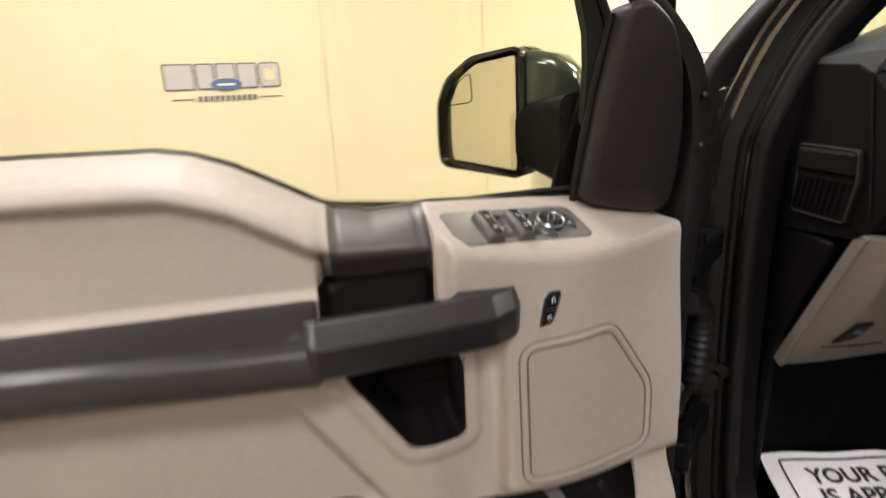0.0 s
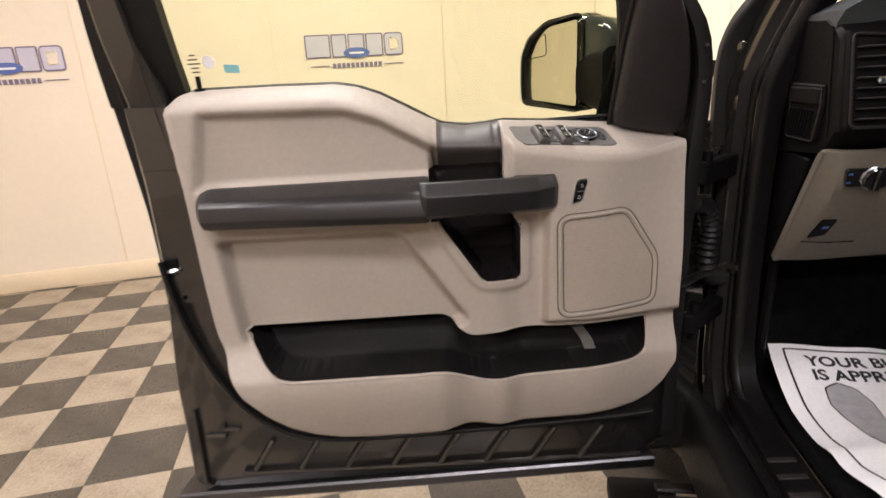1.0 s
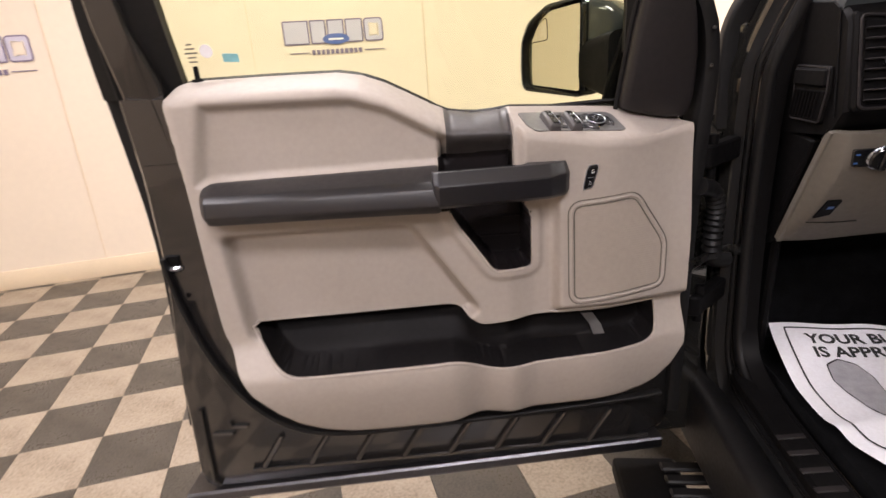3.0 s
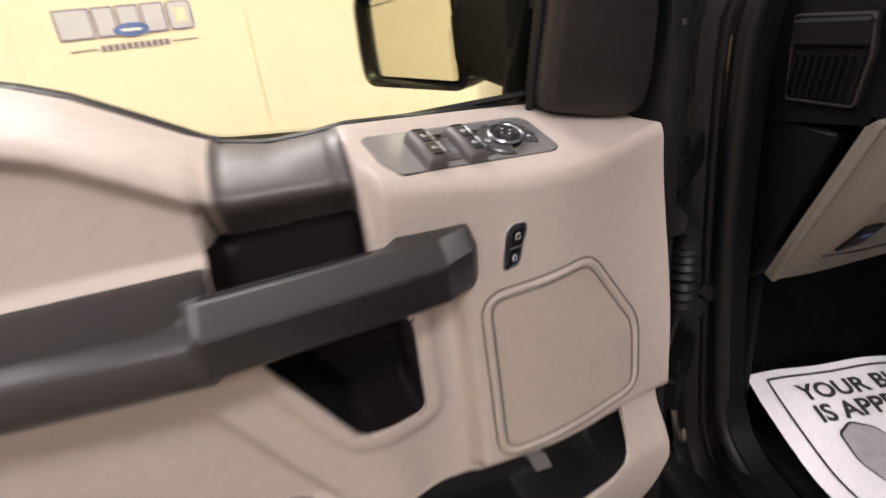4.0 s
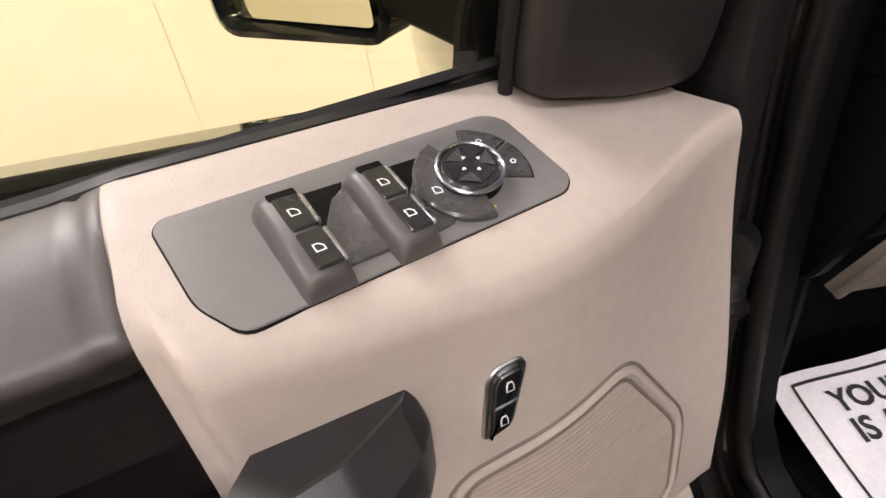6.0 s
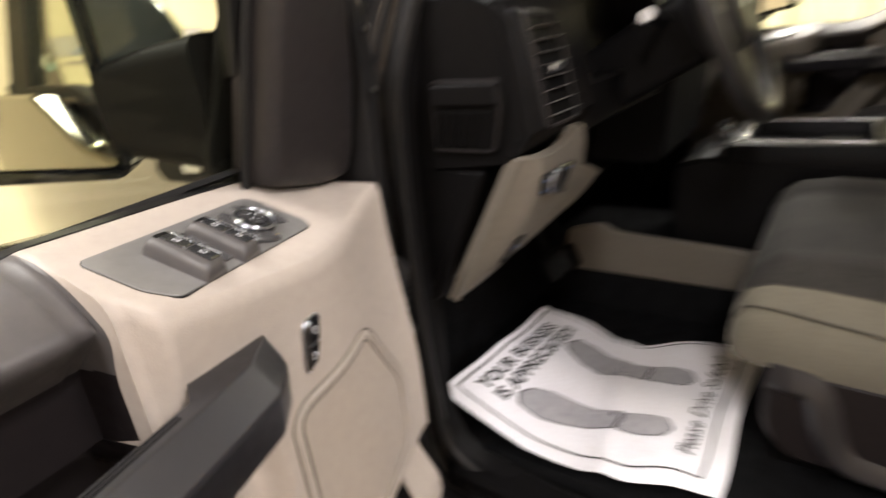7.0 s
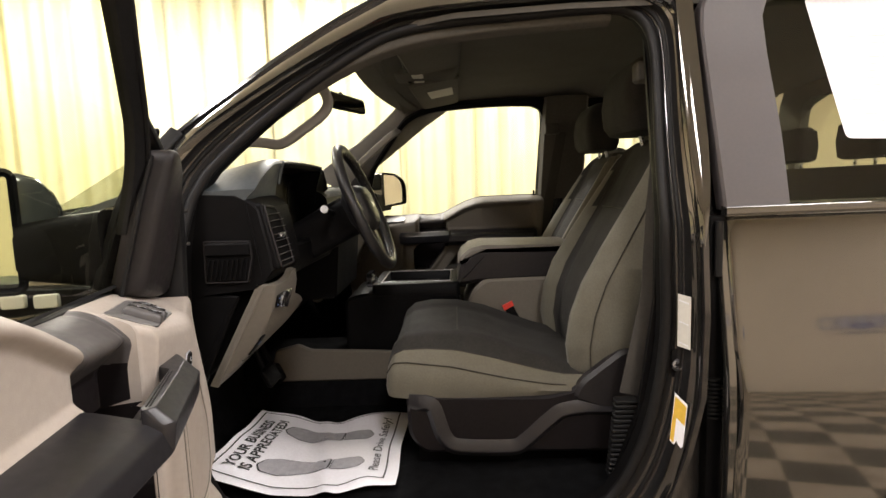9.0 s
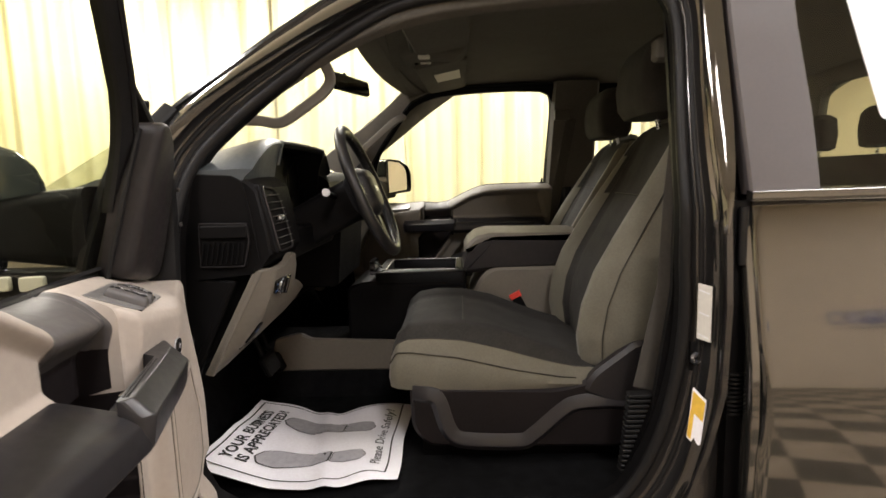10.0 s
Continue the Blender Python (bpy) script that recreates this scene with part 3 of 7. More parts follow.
def build_door(at, name, label, trim, open_door):
    door = thing(name, label, "truck door", at(0.5, -0.08, 0.5))
    colours = [("trim_panel", trim, "grained door trim with sculpted recesses"), ("speaker_grille", GRILLE if open_door else trim, "fine-ribbed speaker cover"),
               ("pull_surround", PAD, "satin dark grey sill piece"), ("pull_recess", LINER, "dark pull recess"), ("pocket_inside", POCKETBLK, "near-black inside of the map pocket")]
    build_trim(at, door, colours)
    # shell behind the trim
    # a pressed steel ring round the trim
    outer = resample([(u, v, 0) for u, v in ((0.022, 1.12), (0.022, 0.84), (0.004, 0.76), (-0.006, 0.62), (0.004, 0.575), (0.06, 0.558), (0.50, 0.553), (0.995, 0.535), (1.012, 0.56), (1.006, 0.80), (0.984, 1.03), (0.983, 1.20), (0.993, 1.34))], 90)
    inner = resample([(u, v, 0) for u, v in ((0.035, 1.12), (0.045, 0.84), (0.06, 0.765), (0.12, 0.727), (0.50, 0.712), (0.69, 0.716), (0.76, 0.745), (0.83, 0.82), (0.86, 0.92), (0.870, 1.10), (0.885, 1.335))], 90)
    front = lambda u: -0.045 if u > 0.10 else -0.085 + 0.04 * max(0.0, u / 0.10)
    rings = [[at(a.x, -0.150, a.y), at(a.x, front(a.x) - 0.007, a.y), at(a.x + (b.x - a.x) * 0.05, front(a.x), a.y + (b.y - a.y) * 0.05), at(b.x, front(b.x), b.y), at(b.x, -0.150, b.y)] for a, b in zip(outer, inner)]
    part("shell", loft(rings), SHELL, door, "dark painted inner door shell", angle=50)
    skin = round_poly([(-0.10, 0.50), (1.075, 0.465), (1.06, 0.60), (1.045, 0.80), (1.030, 1.03), (1.050, 1.345), (0.90, 1.357), (0.62, 1.357), (0.45, 1.280), (-0.06, 1.236), (-0.10, 1.20)], 0.02)
    part("outer_skin", door_rings(skin, -0.152, -0.185, at, 0.006), PAINT, door, "dark grey outer door skin")
    # rounded rims of the pull cup and the map pocket
    for nm, poly, keep in (("cup_rim", CUP, lambda a, b: b < 1.118), ("pocket_rim", POCKET, lambda a, b: True)):
        lp = [p for p in resample([(a, b, 0) for a, b in inset(round_poly(poly, 0.012), -0.0012)], 150, True)]
        k0 = next((i for i in range(150) if keep(lp[i].x, lp[i].y) and not keep(lp[i - 1].x, lp[i - 1].y)), 0)
        lp = [q for q in lp[k0:] + lp[:k0] if keep(q.x, q.y)]
        src = [p for p in lp]
        cu, cv = sum(p.x for p in src) / len(src), sum(p.y for p in src) / len(src)
        out = []
        for i, p in enumerate(src):
            tn = (src[(i + 1) % len(src)] - src[i - 1]) if 0 < i < len(src) - 1 or nm == "pocket_rim" else (src[min(i + 1, len(src) - 1)] - src[max(i - 1, 0)])
            nn = Vector((tn.y, -tn.x, 0)).normalized()
            if float(sdf(round_poly(poly, 0.012), np.array([p.x + nn.x * 0.004]), np.array([p.y + nn.y * 0.004]))[0]) < 0:
                nn = -nn
            out.append(at(p.x + nn.x * 0.0012, trim_w(p.x + nn.x * 0.005, p.y + nn.y * 0.005) - 0.0026, p.y + nn.y * 0.0012))
        part(nm, tube(out, 0.0034, DOOR_W, 8, nm == "pocket_rim"), trim, door)
    # double moulded line round the speaker, its grooves' shade put in as darker tubes
    for off, r, mt, nm, lift in ((0.0, 0.0014, BEIGE_SHADED, "speaker_line", 0.0), (0.0105, 0.0012, BEIGE_SHADED, "speaker_line", 0.0), (0.0052, 0.0040, trim, "speaker_bead", -0.0015)):
        lp = resample([(a, b, 0) for a, b in inset(round_poly(SPEAKER, 0.014), -off)], 90, True)
        part(nm, tube([at(p.x, trim_w(p.x, p.y) + lift, p.y) for p in lp], r, DOOR_W, 8, True), mt, door)
    # lower ribbed strip and bright bottom flange
    if open_door:
        for i in range(8):
            u0 = 0.845 - i * 0.098
            part("rib", sweep([at(u0 + 0.030, -0.043, 0.585 - 0.001 * i), at(u0 - 0.012, -0.041, 0.648), at(u0 - 0.018, -0.043, 0.655)], circle(0.006, 8), DOOR_W), SHELL, door)
        part("rib_ledge", sweep([at(u, -0.042, v) for u, v in ((0.90, 0.578), (0.5, 0.578), (0.06, 0.582))], circle(0.005, 8), DOOR_W), SHELL, door)
        part("seal_edge", sweep(smooth_path([at(u, -0.036, v) for u, v in ((0.978, 1.06), (0.970, 0.99), (0.945, 0.885), (0.905, 0.79), (0.86, 0.725), (0.79, 0.672), (0.70, 0.653), (0.50, 0.660), (0.25, 0.672), (0.08, 0.684), (0.04, 0.690))], 40),
                                round_poly([(-0.006, -0.010), (0.006, -0.010), (0.004, 0.006), (-0.004, 0.006)], 0.003, 3), DOOR_W), RUBBER, door, "thin black door seal")
        part("bottom_flange", sweep([at(1.046, -0.048, 0.505), at(0.98, -0.046, 0.511), at(0.5, -0.044, 0.531), at(0.03, -0.044, 0.553)],
                                    [(-0.024, -0.062), (0.010, -0.062), (0.010, -0.016), (0.004, -0.010), (0.004, 0.004), (-0.002, 0.008), (-0.022, 0.012), (-0.026, 0.008)], DOOR_W), FLANGE, door, "glossy bare metal bottom flange", angle=20)
        # latch, small hole and pressings in the shell
        latch = part("latch", door_rings(round_poly([(0.948, 1.040), (0.978, 1.040), (0.978, 1.066), (0.948, 1.066)], 0.004), -0.042, -0.050, at), BLACK, door, "black latch mouth")
        part("latch_claw", door_rings(round_poly([(0.948, 1.034), (0.974, 1.034), (0.974, 1.044), (0.948, 1.044)], 0.003), -0.036, -0.046, at), CHROME, latch)
        part("drain_hole", door_rings([(0.950 + 0.004 * math.cos(a), 0.985 + 0.005 * math.sin(a)) for a in [0.785 * i for i in range(8)]], -0.043, -0.047, at, 0.0005), BLACK, door)
        for path in (((0.965, 0.674), (0.925, 0.672)), ((0.925, 0.700), (0.923, 0.690), (0.893, 0.686)), ((0.980, 0.735), (0.985, 0.560), (0.972, 0.548))):
            part("pressing", sweep([at(u, -0.043, v) for u, v in path], circle(0.0045, 8), DOOR_W), SHELL, door)
        part("edge_seal", sweep(smooth_path([at(1.036, -0.112, 1.37), at(1.032, -0.128, 1.26), at(1.020, -0.138, 1.08), at(1.030, -0.140, 0.86), at(1.048, -0.142, 0.64)], 30),
                                round_poly([(-0.014, -0.012), (0.008, -0.012), (0.008, 0.012), (-0.014, 0.012)], 0.005, 2), DOOR_W), RUBBER, door, "black seal down the door's rear edge")
    # window frame
    tall = 0.0 if open_door else 0.2
    ring_o = [(u, v + 0.6 * tall * max(0.0, v - 1.5)) for u, v in FRAME_OUT]
    ring_i = [(u, v + tall * max(0.0, v - 1.5)) for u, v in FRAME_IN]
    po, pi = resample([(u, v, 0) for u, v in ring_o], 40), resample([(u, v, 0) for u, v in ring_i], 40)
    rings = []
    for i, (a, b) in enumerate(zip(po, pi)):
        k = 0.60 + 0.40 * min(1.0, max(0.0, (i - 8) / 8))
        a = b.lerp(a, k)
        po[i] = a
        rings.append([at(a.x, lean(a.y) - 0.016 * k, a.y), at(a.x, lean(a.y) + 0.014 * k, a.y), at(a.x + (b.x - a.x) * 0.45, lean(a.y) + 0.022 * k, a.y + (b.y - a.y) * 0.45),
                      at(b.x, lean(b.y) + 0.012 * k, b.y), at(b.x, lean(b.y) - 0.014 * k, b.y)])
    part("window_frame", loft(rings), RUBBER if open_door else BLACK, door, "black window frame with rubber runs")
    mid = [a.lerp(b, 0.2) for a, b in zip(po, pi)]
    part("frame_seal", tube([at(p.x, lean(p.y) + 0.017, p.y) for p in mid], 0.005, DOOR_W, 8), RUBBER, door)
    if open_door:
        post = round_poly([(0.978, 1.225), (0.990, 1.34), (1.004, 1.45), (1.000, 1.62), (0.992, 1.74), (0.958, 1.752), (0.955, 1.60), (0.950, 1.45), (0.925, 1.36), (0.912, 1.225)], 0.008)
        part("rear_post", prism(post, 0.0, 0.024, lambda a, b, h: at(a, lean(b) + h + 0.014 + 0.030 * max(0.0, 1.38 - b) / 0.1, b), 0.004), SHELL, door, "painted rear post of the window frame")
    # glass
    gl = [(u, v) for u, v in ring_i] + [(0.60, 1.33), (0.45, 1.255), (0.11, 1.235)]
    bm = bmesh.new()
    bm.faces.new([bm.verts.new(at(u, lean(v), v)) for u, v in gl])
    g = part("window_pane", bm, GLASS if open_door else GLASS_C, door, "faintly green window pane", flat=True)
    g.visible_shadow = False
    # sill seal along the glass
    rings = []
    for u in [0.126 + 0.0157 * i for i in range(50)]:
        w0, t = sill_depth(u), lerp_table(TRIM_TOP, u)
        g = lerp_table([(0.126, 1.281), (0.30, 1.277), (0.40, 1.275), (0.43, 1.280), (0.46, 1.292)], u) if u < 0.46 else t + 0.004
        rings.append([at(u, w0 + 0.005, t - 0.006), at(u, w0 + 0.003, t + 0.001), at(u, w0 - 0.003, t + 0.003), at(u, -0.116, g - 0.004), at(u, -0.121, g), at(u, -0.125, g - 0.002), at(u, -0.125, g - 0.020)])
    part("sill_seal", loft(rings), RUBBER, door, "black glass seal", angle=30)
    # lock knob
    kb = [(0.0045, 1.362), (0.0045, 1.383), (0.0035, 1.386)]
    part("lock_knob", loft([[at(0.868 + r * math.cos(a), -0.085 + r * math.sin(a), z) for a in [0.628 * i for i in range(10)]] for r, z in kb]), BLACK, door)
    part("knob_collar", loft([[at(0.868 + r * math.cos(a), -0.085 + r * math.sin(a), z) for a in [0.628 * i for i in range(10)]] for r, z in ((0.011, 1.360), (0.009, 1.365))]), BLACK, door)
    # armrest
    prof = [(-0.02, 1.203), (0.006, 1.199), (0.060, 1.186), (0.074, 1.176), (0.080, 1.150), (0.062, 1.134), (0.0, 1.125), (-0.02, 1.123)]
    prof = round_poly(prof, 0.0035, 2)
    rings = []
    for u, k, dz in ((0.872, 0.12, 0), (0.866, 0.45, 0), (0.850, 0.74, 0), (0.84, 0.78, 0), (0.65, 0.88, 0.0), (0.50, 0.98, 0.0), (0.474, 1.0, 0.0), (0.469, 0.92, 0)):
        rings.append([at(u, -0.02 + (w + 0.02) * k, 1.166 + (v - 1.166) * (0.72 + 0.28 * min(1, k)) + dz) for w, v in prof])
    part("armrest", loft(rings), CHARCOAL, door, "charcoal padded armrest with chamfered edges", angle=30)
    # grab bar that turns into the panel
    def bar(d):
        return round_poly([(0.482, 0.054), (0.480, 0.076 - 0.8 * d), (0.471, 0.085 - d), (0.325, 0.060 - d), (0.286, 0.052 - d), (0.257, 0.031 - 0.8 * d), (0.2475 + 0.2 * d, 0.016 - 0.5 * d),
                           (0.246 + 0.2 * d, -0.035), (0.312, -0.035), (0.312, 0.004), (0.330, 0.029)], 0.0030, 2)
    rings = [[at(u, w, v + 0.006 * (u - 0.25) / 0.23) for u, w in bar(d)] for v, d in ((1.1955, 0.0205), (1.1948, 0.0188), (1.1800, 0.0040), (1.1778, 0.0010), (1.1750, 0.0), (1.1480, 0.0040), (1.1440, 0.0060), (1.1400, 0.0110), (1.1370, 0.0180))]
    part("handle_lip", sweep([at(0.476, 0.042, 1.182), at(0.40, 0.031, 1.181), at(0.340, 0.021, 1.180)], round_poly([(-0.004, -0.018), (0.004, -0.018), (0.004, 0.003), (-0.004, 0.003)], 0.0015, 2)), CHARCOAL, door)
    # raised black tubes stand for the shade in two grooves
    for dw in (0.0, 0.0035):
        part("groove_shade", tube([at(0.470, 0.0592 - dw, 1.2008), at(0.40, 0.0468 - dw, 1.1990), at(0.342, 0.0362 - dw, 1.1974)], 0.0012, DOOR_W, 6), BLACK, door)
    part("grab_handle", loft(rings), CHARCOAL, door, "charcoal grab bar over the pull cup", angle=22)
    # switch plate on the sloping sill
    def on_sill(x, y, h):
        """x along the door from the plate's rear end, y from its cabin edge towards the glass."""
        u = 0.3155 - x * 1.05
        base_w, base_v = sill_plane(u)
        return at(u, base_w - y * 0.93 + h * 0.36, base_v + y * 0.37 + h * 0.93)
    if open_door:
        outline = round_poly([(0.013, 0.003), (0.164, 0.004), (0.172, 0.012), (0.162, 0.066), (0.152, 0.073), (-0.004, 0.068), (-0.007, 0.063), (0.001, 0.022)], 0.006, 4)
        plate = part("switch_plate", prism(outline, -0.005, 0.0003, on_sill, 0.0005), GREYPL, door, "satin grey window switch plate")
        part("plate_gap", prism(inset(outline, -0.0009), -0.005, -0.0006, on_sill, 0.0003), BLACK, door)
        for x0, well, scoop in ((0.028, [(0.046, 0.0570), (0.0685, 0.0565), (0.060, 0.049), (0.051, 0.030), (0.048, 0.030)], [(0.0595, 0.0500), (0.0670, 0.0475), (0.0735, 0.0115), (0.052, 0.0115), (0.050, 0.030)]),
                                (0.0655, [(0.084, 0.0565), (0.112, 0.0565), (0.100, 0.048), (0.088, 0.030), (0.085, 0.030)], [(0.0995, 0.0490), (0.0965, 0.0290), (0.1045, 0.0120), (0.090, 0.0100), (0.0875, 0.030)])):
            # flat black and dark grey pieces stand for the shade in the scoops
            part("switch_well_shade", prism(round_poly(well, 0.002, 2), -0.001, 0.0009, on_sill, 0.0003), BLACK, plate)
            part("switch_scoop", prism(round_poly(scoop, 0.003, 3), -0.001, 0.0014, lambda a, b, h: on_sill(a, b, h + 0.012 * max(0.0, (a - x0 - 0.030) / 0.016) ** 2 * max(0.0, min(1.0, (b - 0.012) / 0.03))), 0.0006), KEYGREY, plate)
            def rock(a, b, h):
                """Along the rocker: a across it, b towards the glass, both on its slanted axes."""
                return on_sill(x0 + a + (0.050 - b) * 0.165, b, h)
            rings = []
            for y, hh, k in ((0.0025, 0.006, 0.94), (0.0040, 0.0095, 0.98), (0.0070, 0.0118, 1), (0.0250, 0.0128, 1), (0.0450, 0.0128, 1), (0.0500, 0.0118, 1), (0.0520, 0.0090, 0.98), (0.0530, 0.005, 0.94)):
                rings.append([rock(0.0095 + (a - 0.0095) * k, y, h) for a, h in ((-0.001, 0.0), (0.0, hh * 0.55), (0.002, hh * 0.86), (0.0048, hh), (0.0150, hh), (0.0175, hh * 0.9), (0.0185, hh * 0.6), (0.019, 0.0))])
            rk = part("window_switch", loft(rings), PAD, plate, "charcoal window rocker switch", angle=60)
            for y in (0.0065, 0.0270):
                part("rocker_key", prism(round_poly([(0.0068, y), (0.0170, y), (0.0170, y + 0.0190), (0.0068, y + 0.0190)], 0.0012), 0.0115, 0.0138, rock, 0.0007), KEY, plate)
                part("chrome_edge", prism(round_poly([(0.0168, y + 0.001), (0.0184, y + 0.001), (0.0184, y + 0.018), (0.0168, y + 0.018)], 0.0006), 0.0110, 0.0140, rock, 0.0004), CHROME, plate)
                icon = [(0.0096, y + 0.0070), (0.0136, y + 0.0070), (0.0136, y + 0.0095), (0.0120, y + 0.0112), (0.0096, y + 0.0112)]
                part("window_symbol", prism(icon, 0.0138, 0.0140, rock, 0.0001), WHITE, plate)
                part("symbol_field", prism(inset(icon, 0.0007), 0.0139, 0.01405, rock, 0.00005), KEY, plate)
            # black patch stands for the shade in the notch by the keys
            part("switch_notch_shade", prism(round_poly([(0.0060, 0.0455), (0.0172, 0.0455), (0.0172, 0.0500), (0.0060, 0.0500)], 0.001), 0.0115, 0.0131, rock, 0.0003), BLACK, plate)
        # mirror dial with its ring and side keys
        cx, cy = 0.1230, 0.0340
        def disc(r0, h0, h1, bev=0.0006, n=32, x=cx, y=cy, turn=0.0):
            return prism([(x + r0 * math.cos(6.2832 * i / n + turn), y + r0 * math.sin(6.2832 * i / n + turn)) for i in range(n)], h0, h1, on_sill, bev)
        def fan(a0, a1, r0, r1, step):
            return [(cx + r * math.cos(radians(a)), cy + r * math.sin(radians(a))) for r, angs in ((r1, range(a0, a1 + 1, step)), (r0, range(a1, a0 - 1, -2 * step))) for a in angs]
        part("lock_out_key", prism(fan(112, 268, 0.0130, 0.0285, 6), -0.001, 0.0050, lambda a, b, h: on_sill(a, b, h - 0.10 * max(0.0, math.hypot(a - cx, b - cy) - 0.018)), 0.0010), KEYGREY, plate, "curved grey window lock key")
        for a0, a1 in ((-26, 22), (26, 74)):
            part("mirror_select_key", prism(fan(a0, a1, 0.0160, 0.0330, 6), -0.001, 0.0012, on_sill, 0.0006), KEYGREY, plate)
            part("key_gap", prism(inset(fan(a0, a1, 0.0160, 0.0330, 6), -0.0006), -0.001, 0.0006, on_sill, 0.0001), BLACK, plate)
        part("dial_base", disc(0.0172, -0.001, 0.0060), BLACK, plate)
        part("dial_ring", tube([on_sill(cx + 0.0168 * math.cos(6.2832 * i / 40), cy + 0.0168 * math.sin(6.2832 * i / 40), 0.0066) for i in range(40)], 0.0012, DOOR_W, 8, True), CHROME, plate, "chrome ring")
        part("mirror_dial", disc(0.0155, 0.0050, 0.0078, 0.0016), KEY, plate, "faceted gloss black mirror dial")
        for a in (0, 60, 120, 180, 240, 300):
            tip = [(cx + r * math.cos(radians(a + d)), cy + r * math.sin(radians(a + d))) for r, d in ((0.0040, 0), (0.0125, -27), (0.0128, 27))]
            part("dial_facet", prism(tip, 0.0076, 0.0079, lambda p, q, h: on_sill(p, q, h + 0.10 * (math.hypot(p - cx, q - cy) - 0.004)), 0.0003), KEY if a % 120 else KEYGREY, plate)
        for a in (20, 110, 200, 290):
            px, py = cx + 0.0052 * math.cos(radians(a)), cy + 0.0052 * math.sin(radians(a))
            part("arrow", disc(0.0014, 0.0088, 0.0090, 0.0001, 3, px, py, radians(a)), WHITE, plate)
        for px, py in ((0.1390, 0.0535), (0.1485, 0.0330)):
            part("key_symbol", disc(0.0019, 0.0012, 0.0014, 0.0001, 5, px, py), WHITE, plate)
            part("symbol_field", disc(0.0012, 0.0013, 0.00145, 0.00005, 5, px, py), KEYGREY, plate)
        part("key_lamp", disc(0.0005, 0.0040, 0.0046, 0.0001, 6, 0.1225, 0.0090), YELLOW, plate, "tiny amber lamp")
        icon = [(0.1005, 0.0275), (0.1045, 0.0270), (0.1045, 0.0300), (0.1030, 0.0316), (0.1005, 0.0320)]
        part("window_symbol", prism(icon, 0.0042, 0.0048, on_sill, 0.0001), WHITE, plate)
        part("symbol_field", prism(inset(icon, 0.0007), 0.0044, 0.00485, on_sill, 0.00005), KEYGREY, plate)
        # lock rocker on the panel
        def on_face(u, v, h):
            return at(u, trim_w(u, v) + h, v)
        lk = round_poly([(0.222, 1.143), (0.208, 1.147), (0.198, 1.180), (0.200, 1.184), (0.212, 1.183), (0.216, 1.178)], 0.003)
        lr = part("lock_rocker", prism(lk, 0.0, 0.004, on_face, 0.001), GLOSSBLK, door, "slim gloss black lock switch")
        part("lock_key", prism(inset(lk, 0.0016), 0.003, 0.0052, on_face, 0.0008), GLOSSBLK, lr)
        part("lock_split", prism([(0.2165, 1.1630), (0.2045, 1.1640), (0.2042, 1.1650), (0.2162, 1.1640)], 0.005, 0.0058, on_face, 0.0002), CHROME, lr)
        for v0 in (1.1535, 1.1735):
            uc = 0.2125 - (v0 - 1.1535) * 0.24
            icon = [(uc - 0.0021, v0 - 0.0024), (uc + 0.0021, v0 - 0.0024), (uc + 0.0021, v0 + 0.0014), (uc + 0.0012, v0 + 0.0036), (uc - 0.0012, v0 + 0.0036), (uc - 0.0021, v0 + 0.0014)]
            part("padlock_symbol", prism(icon, 0.005, 0.0056, on_face, 0.0001), WHITE, lr)
            part("symbol_field", prism(inset(icon, 0.0007), 0.0052, 0.00565, on_face, 0.00005), GLOSSBLK, lr)
        part("lock_bezel", tube([on_face(a, b, 0.0015) for a, b in inset(lk, -0.0008)], 0.0010, DOOR_W, 6, True), CHROME, lr, "thin bright bezel")
        # bracket inside the map pocket
        part("pocket_bracket", loft([[at(u, w, v) for u, w in ((u0, -0.060), (u0 - 0.022, -0.058), (u0 - 0.022, -0.050), (u0, -0.052))] for u0, v in ((0.178, 0.826), (0.186, 0.850), (0.205, 0.878))]), GREYPL, door, "small grey bracket inside the map pocket")
        # ridges inside the pull cup
        for v0 in (1.045, 1.082):
            part("cup_ridge", tube([at(0.318, -0.080, v0), at(0.36, -0.081, v0), at(0.395, -0.080, v0)], 0.0022, DOOR_W, 6), LINER, door)
    else:
        part("switch_plate", prism(round_poly([(0.04, 0.01), (0.12, 0.01), (0.12, 0.06), (0.04, 0.06)], 0.008), 0.0, 0.008, on_sill, 0.001), GREYPL, door)
    # mirror sail cover
    sail_pts = [(0.128, 1.262), (0.118, 1.40), (0.106, 1.492), (0.076, 1.497), (0.042, 1.470), (0.020, 1.420), (0.004, 1.350), (-0.002, 1.280), (0.003, 1.240), (0.055, 1.243)]
    q = [(p.x, p.y) for p in resample([(a, b, 0) for a, b in round_poly(sail_pts, 0.016, 5)], 70, True)]
    def on_sail(u, v, h):
        return at(u, -0.128 + 0.26 * (v - 1.27) + h, v)
    rings = [[on_sail(u, v, h) for u, v in inset(q, d)] for d, h in ((0, 0), (0, 0.038), (0.0008, 0.043), (0.003, 0.0475), (0.006, 0.0505), (0.010, 0.0525))]
    part("mirror_sail", loft(rings), SAIL, door, "soft black cover inside the mirror mount", angle=75)
    part("sail_seal", tube([on_sail(u, v, 0.02) for u, v in ((0.130, 1.262), (0.121, 1.40), (0.111, 1.485))], 0.0045, DOOR_W, 8), RUBBER, door)
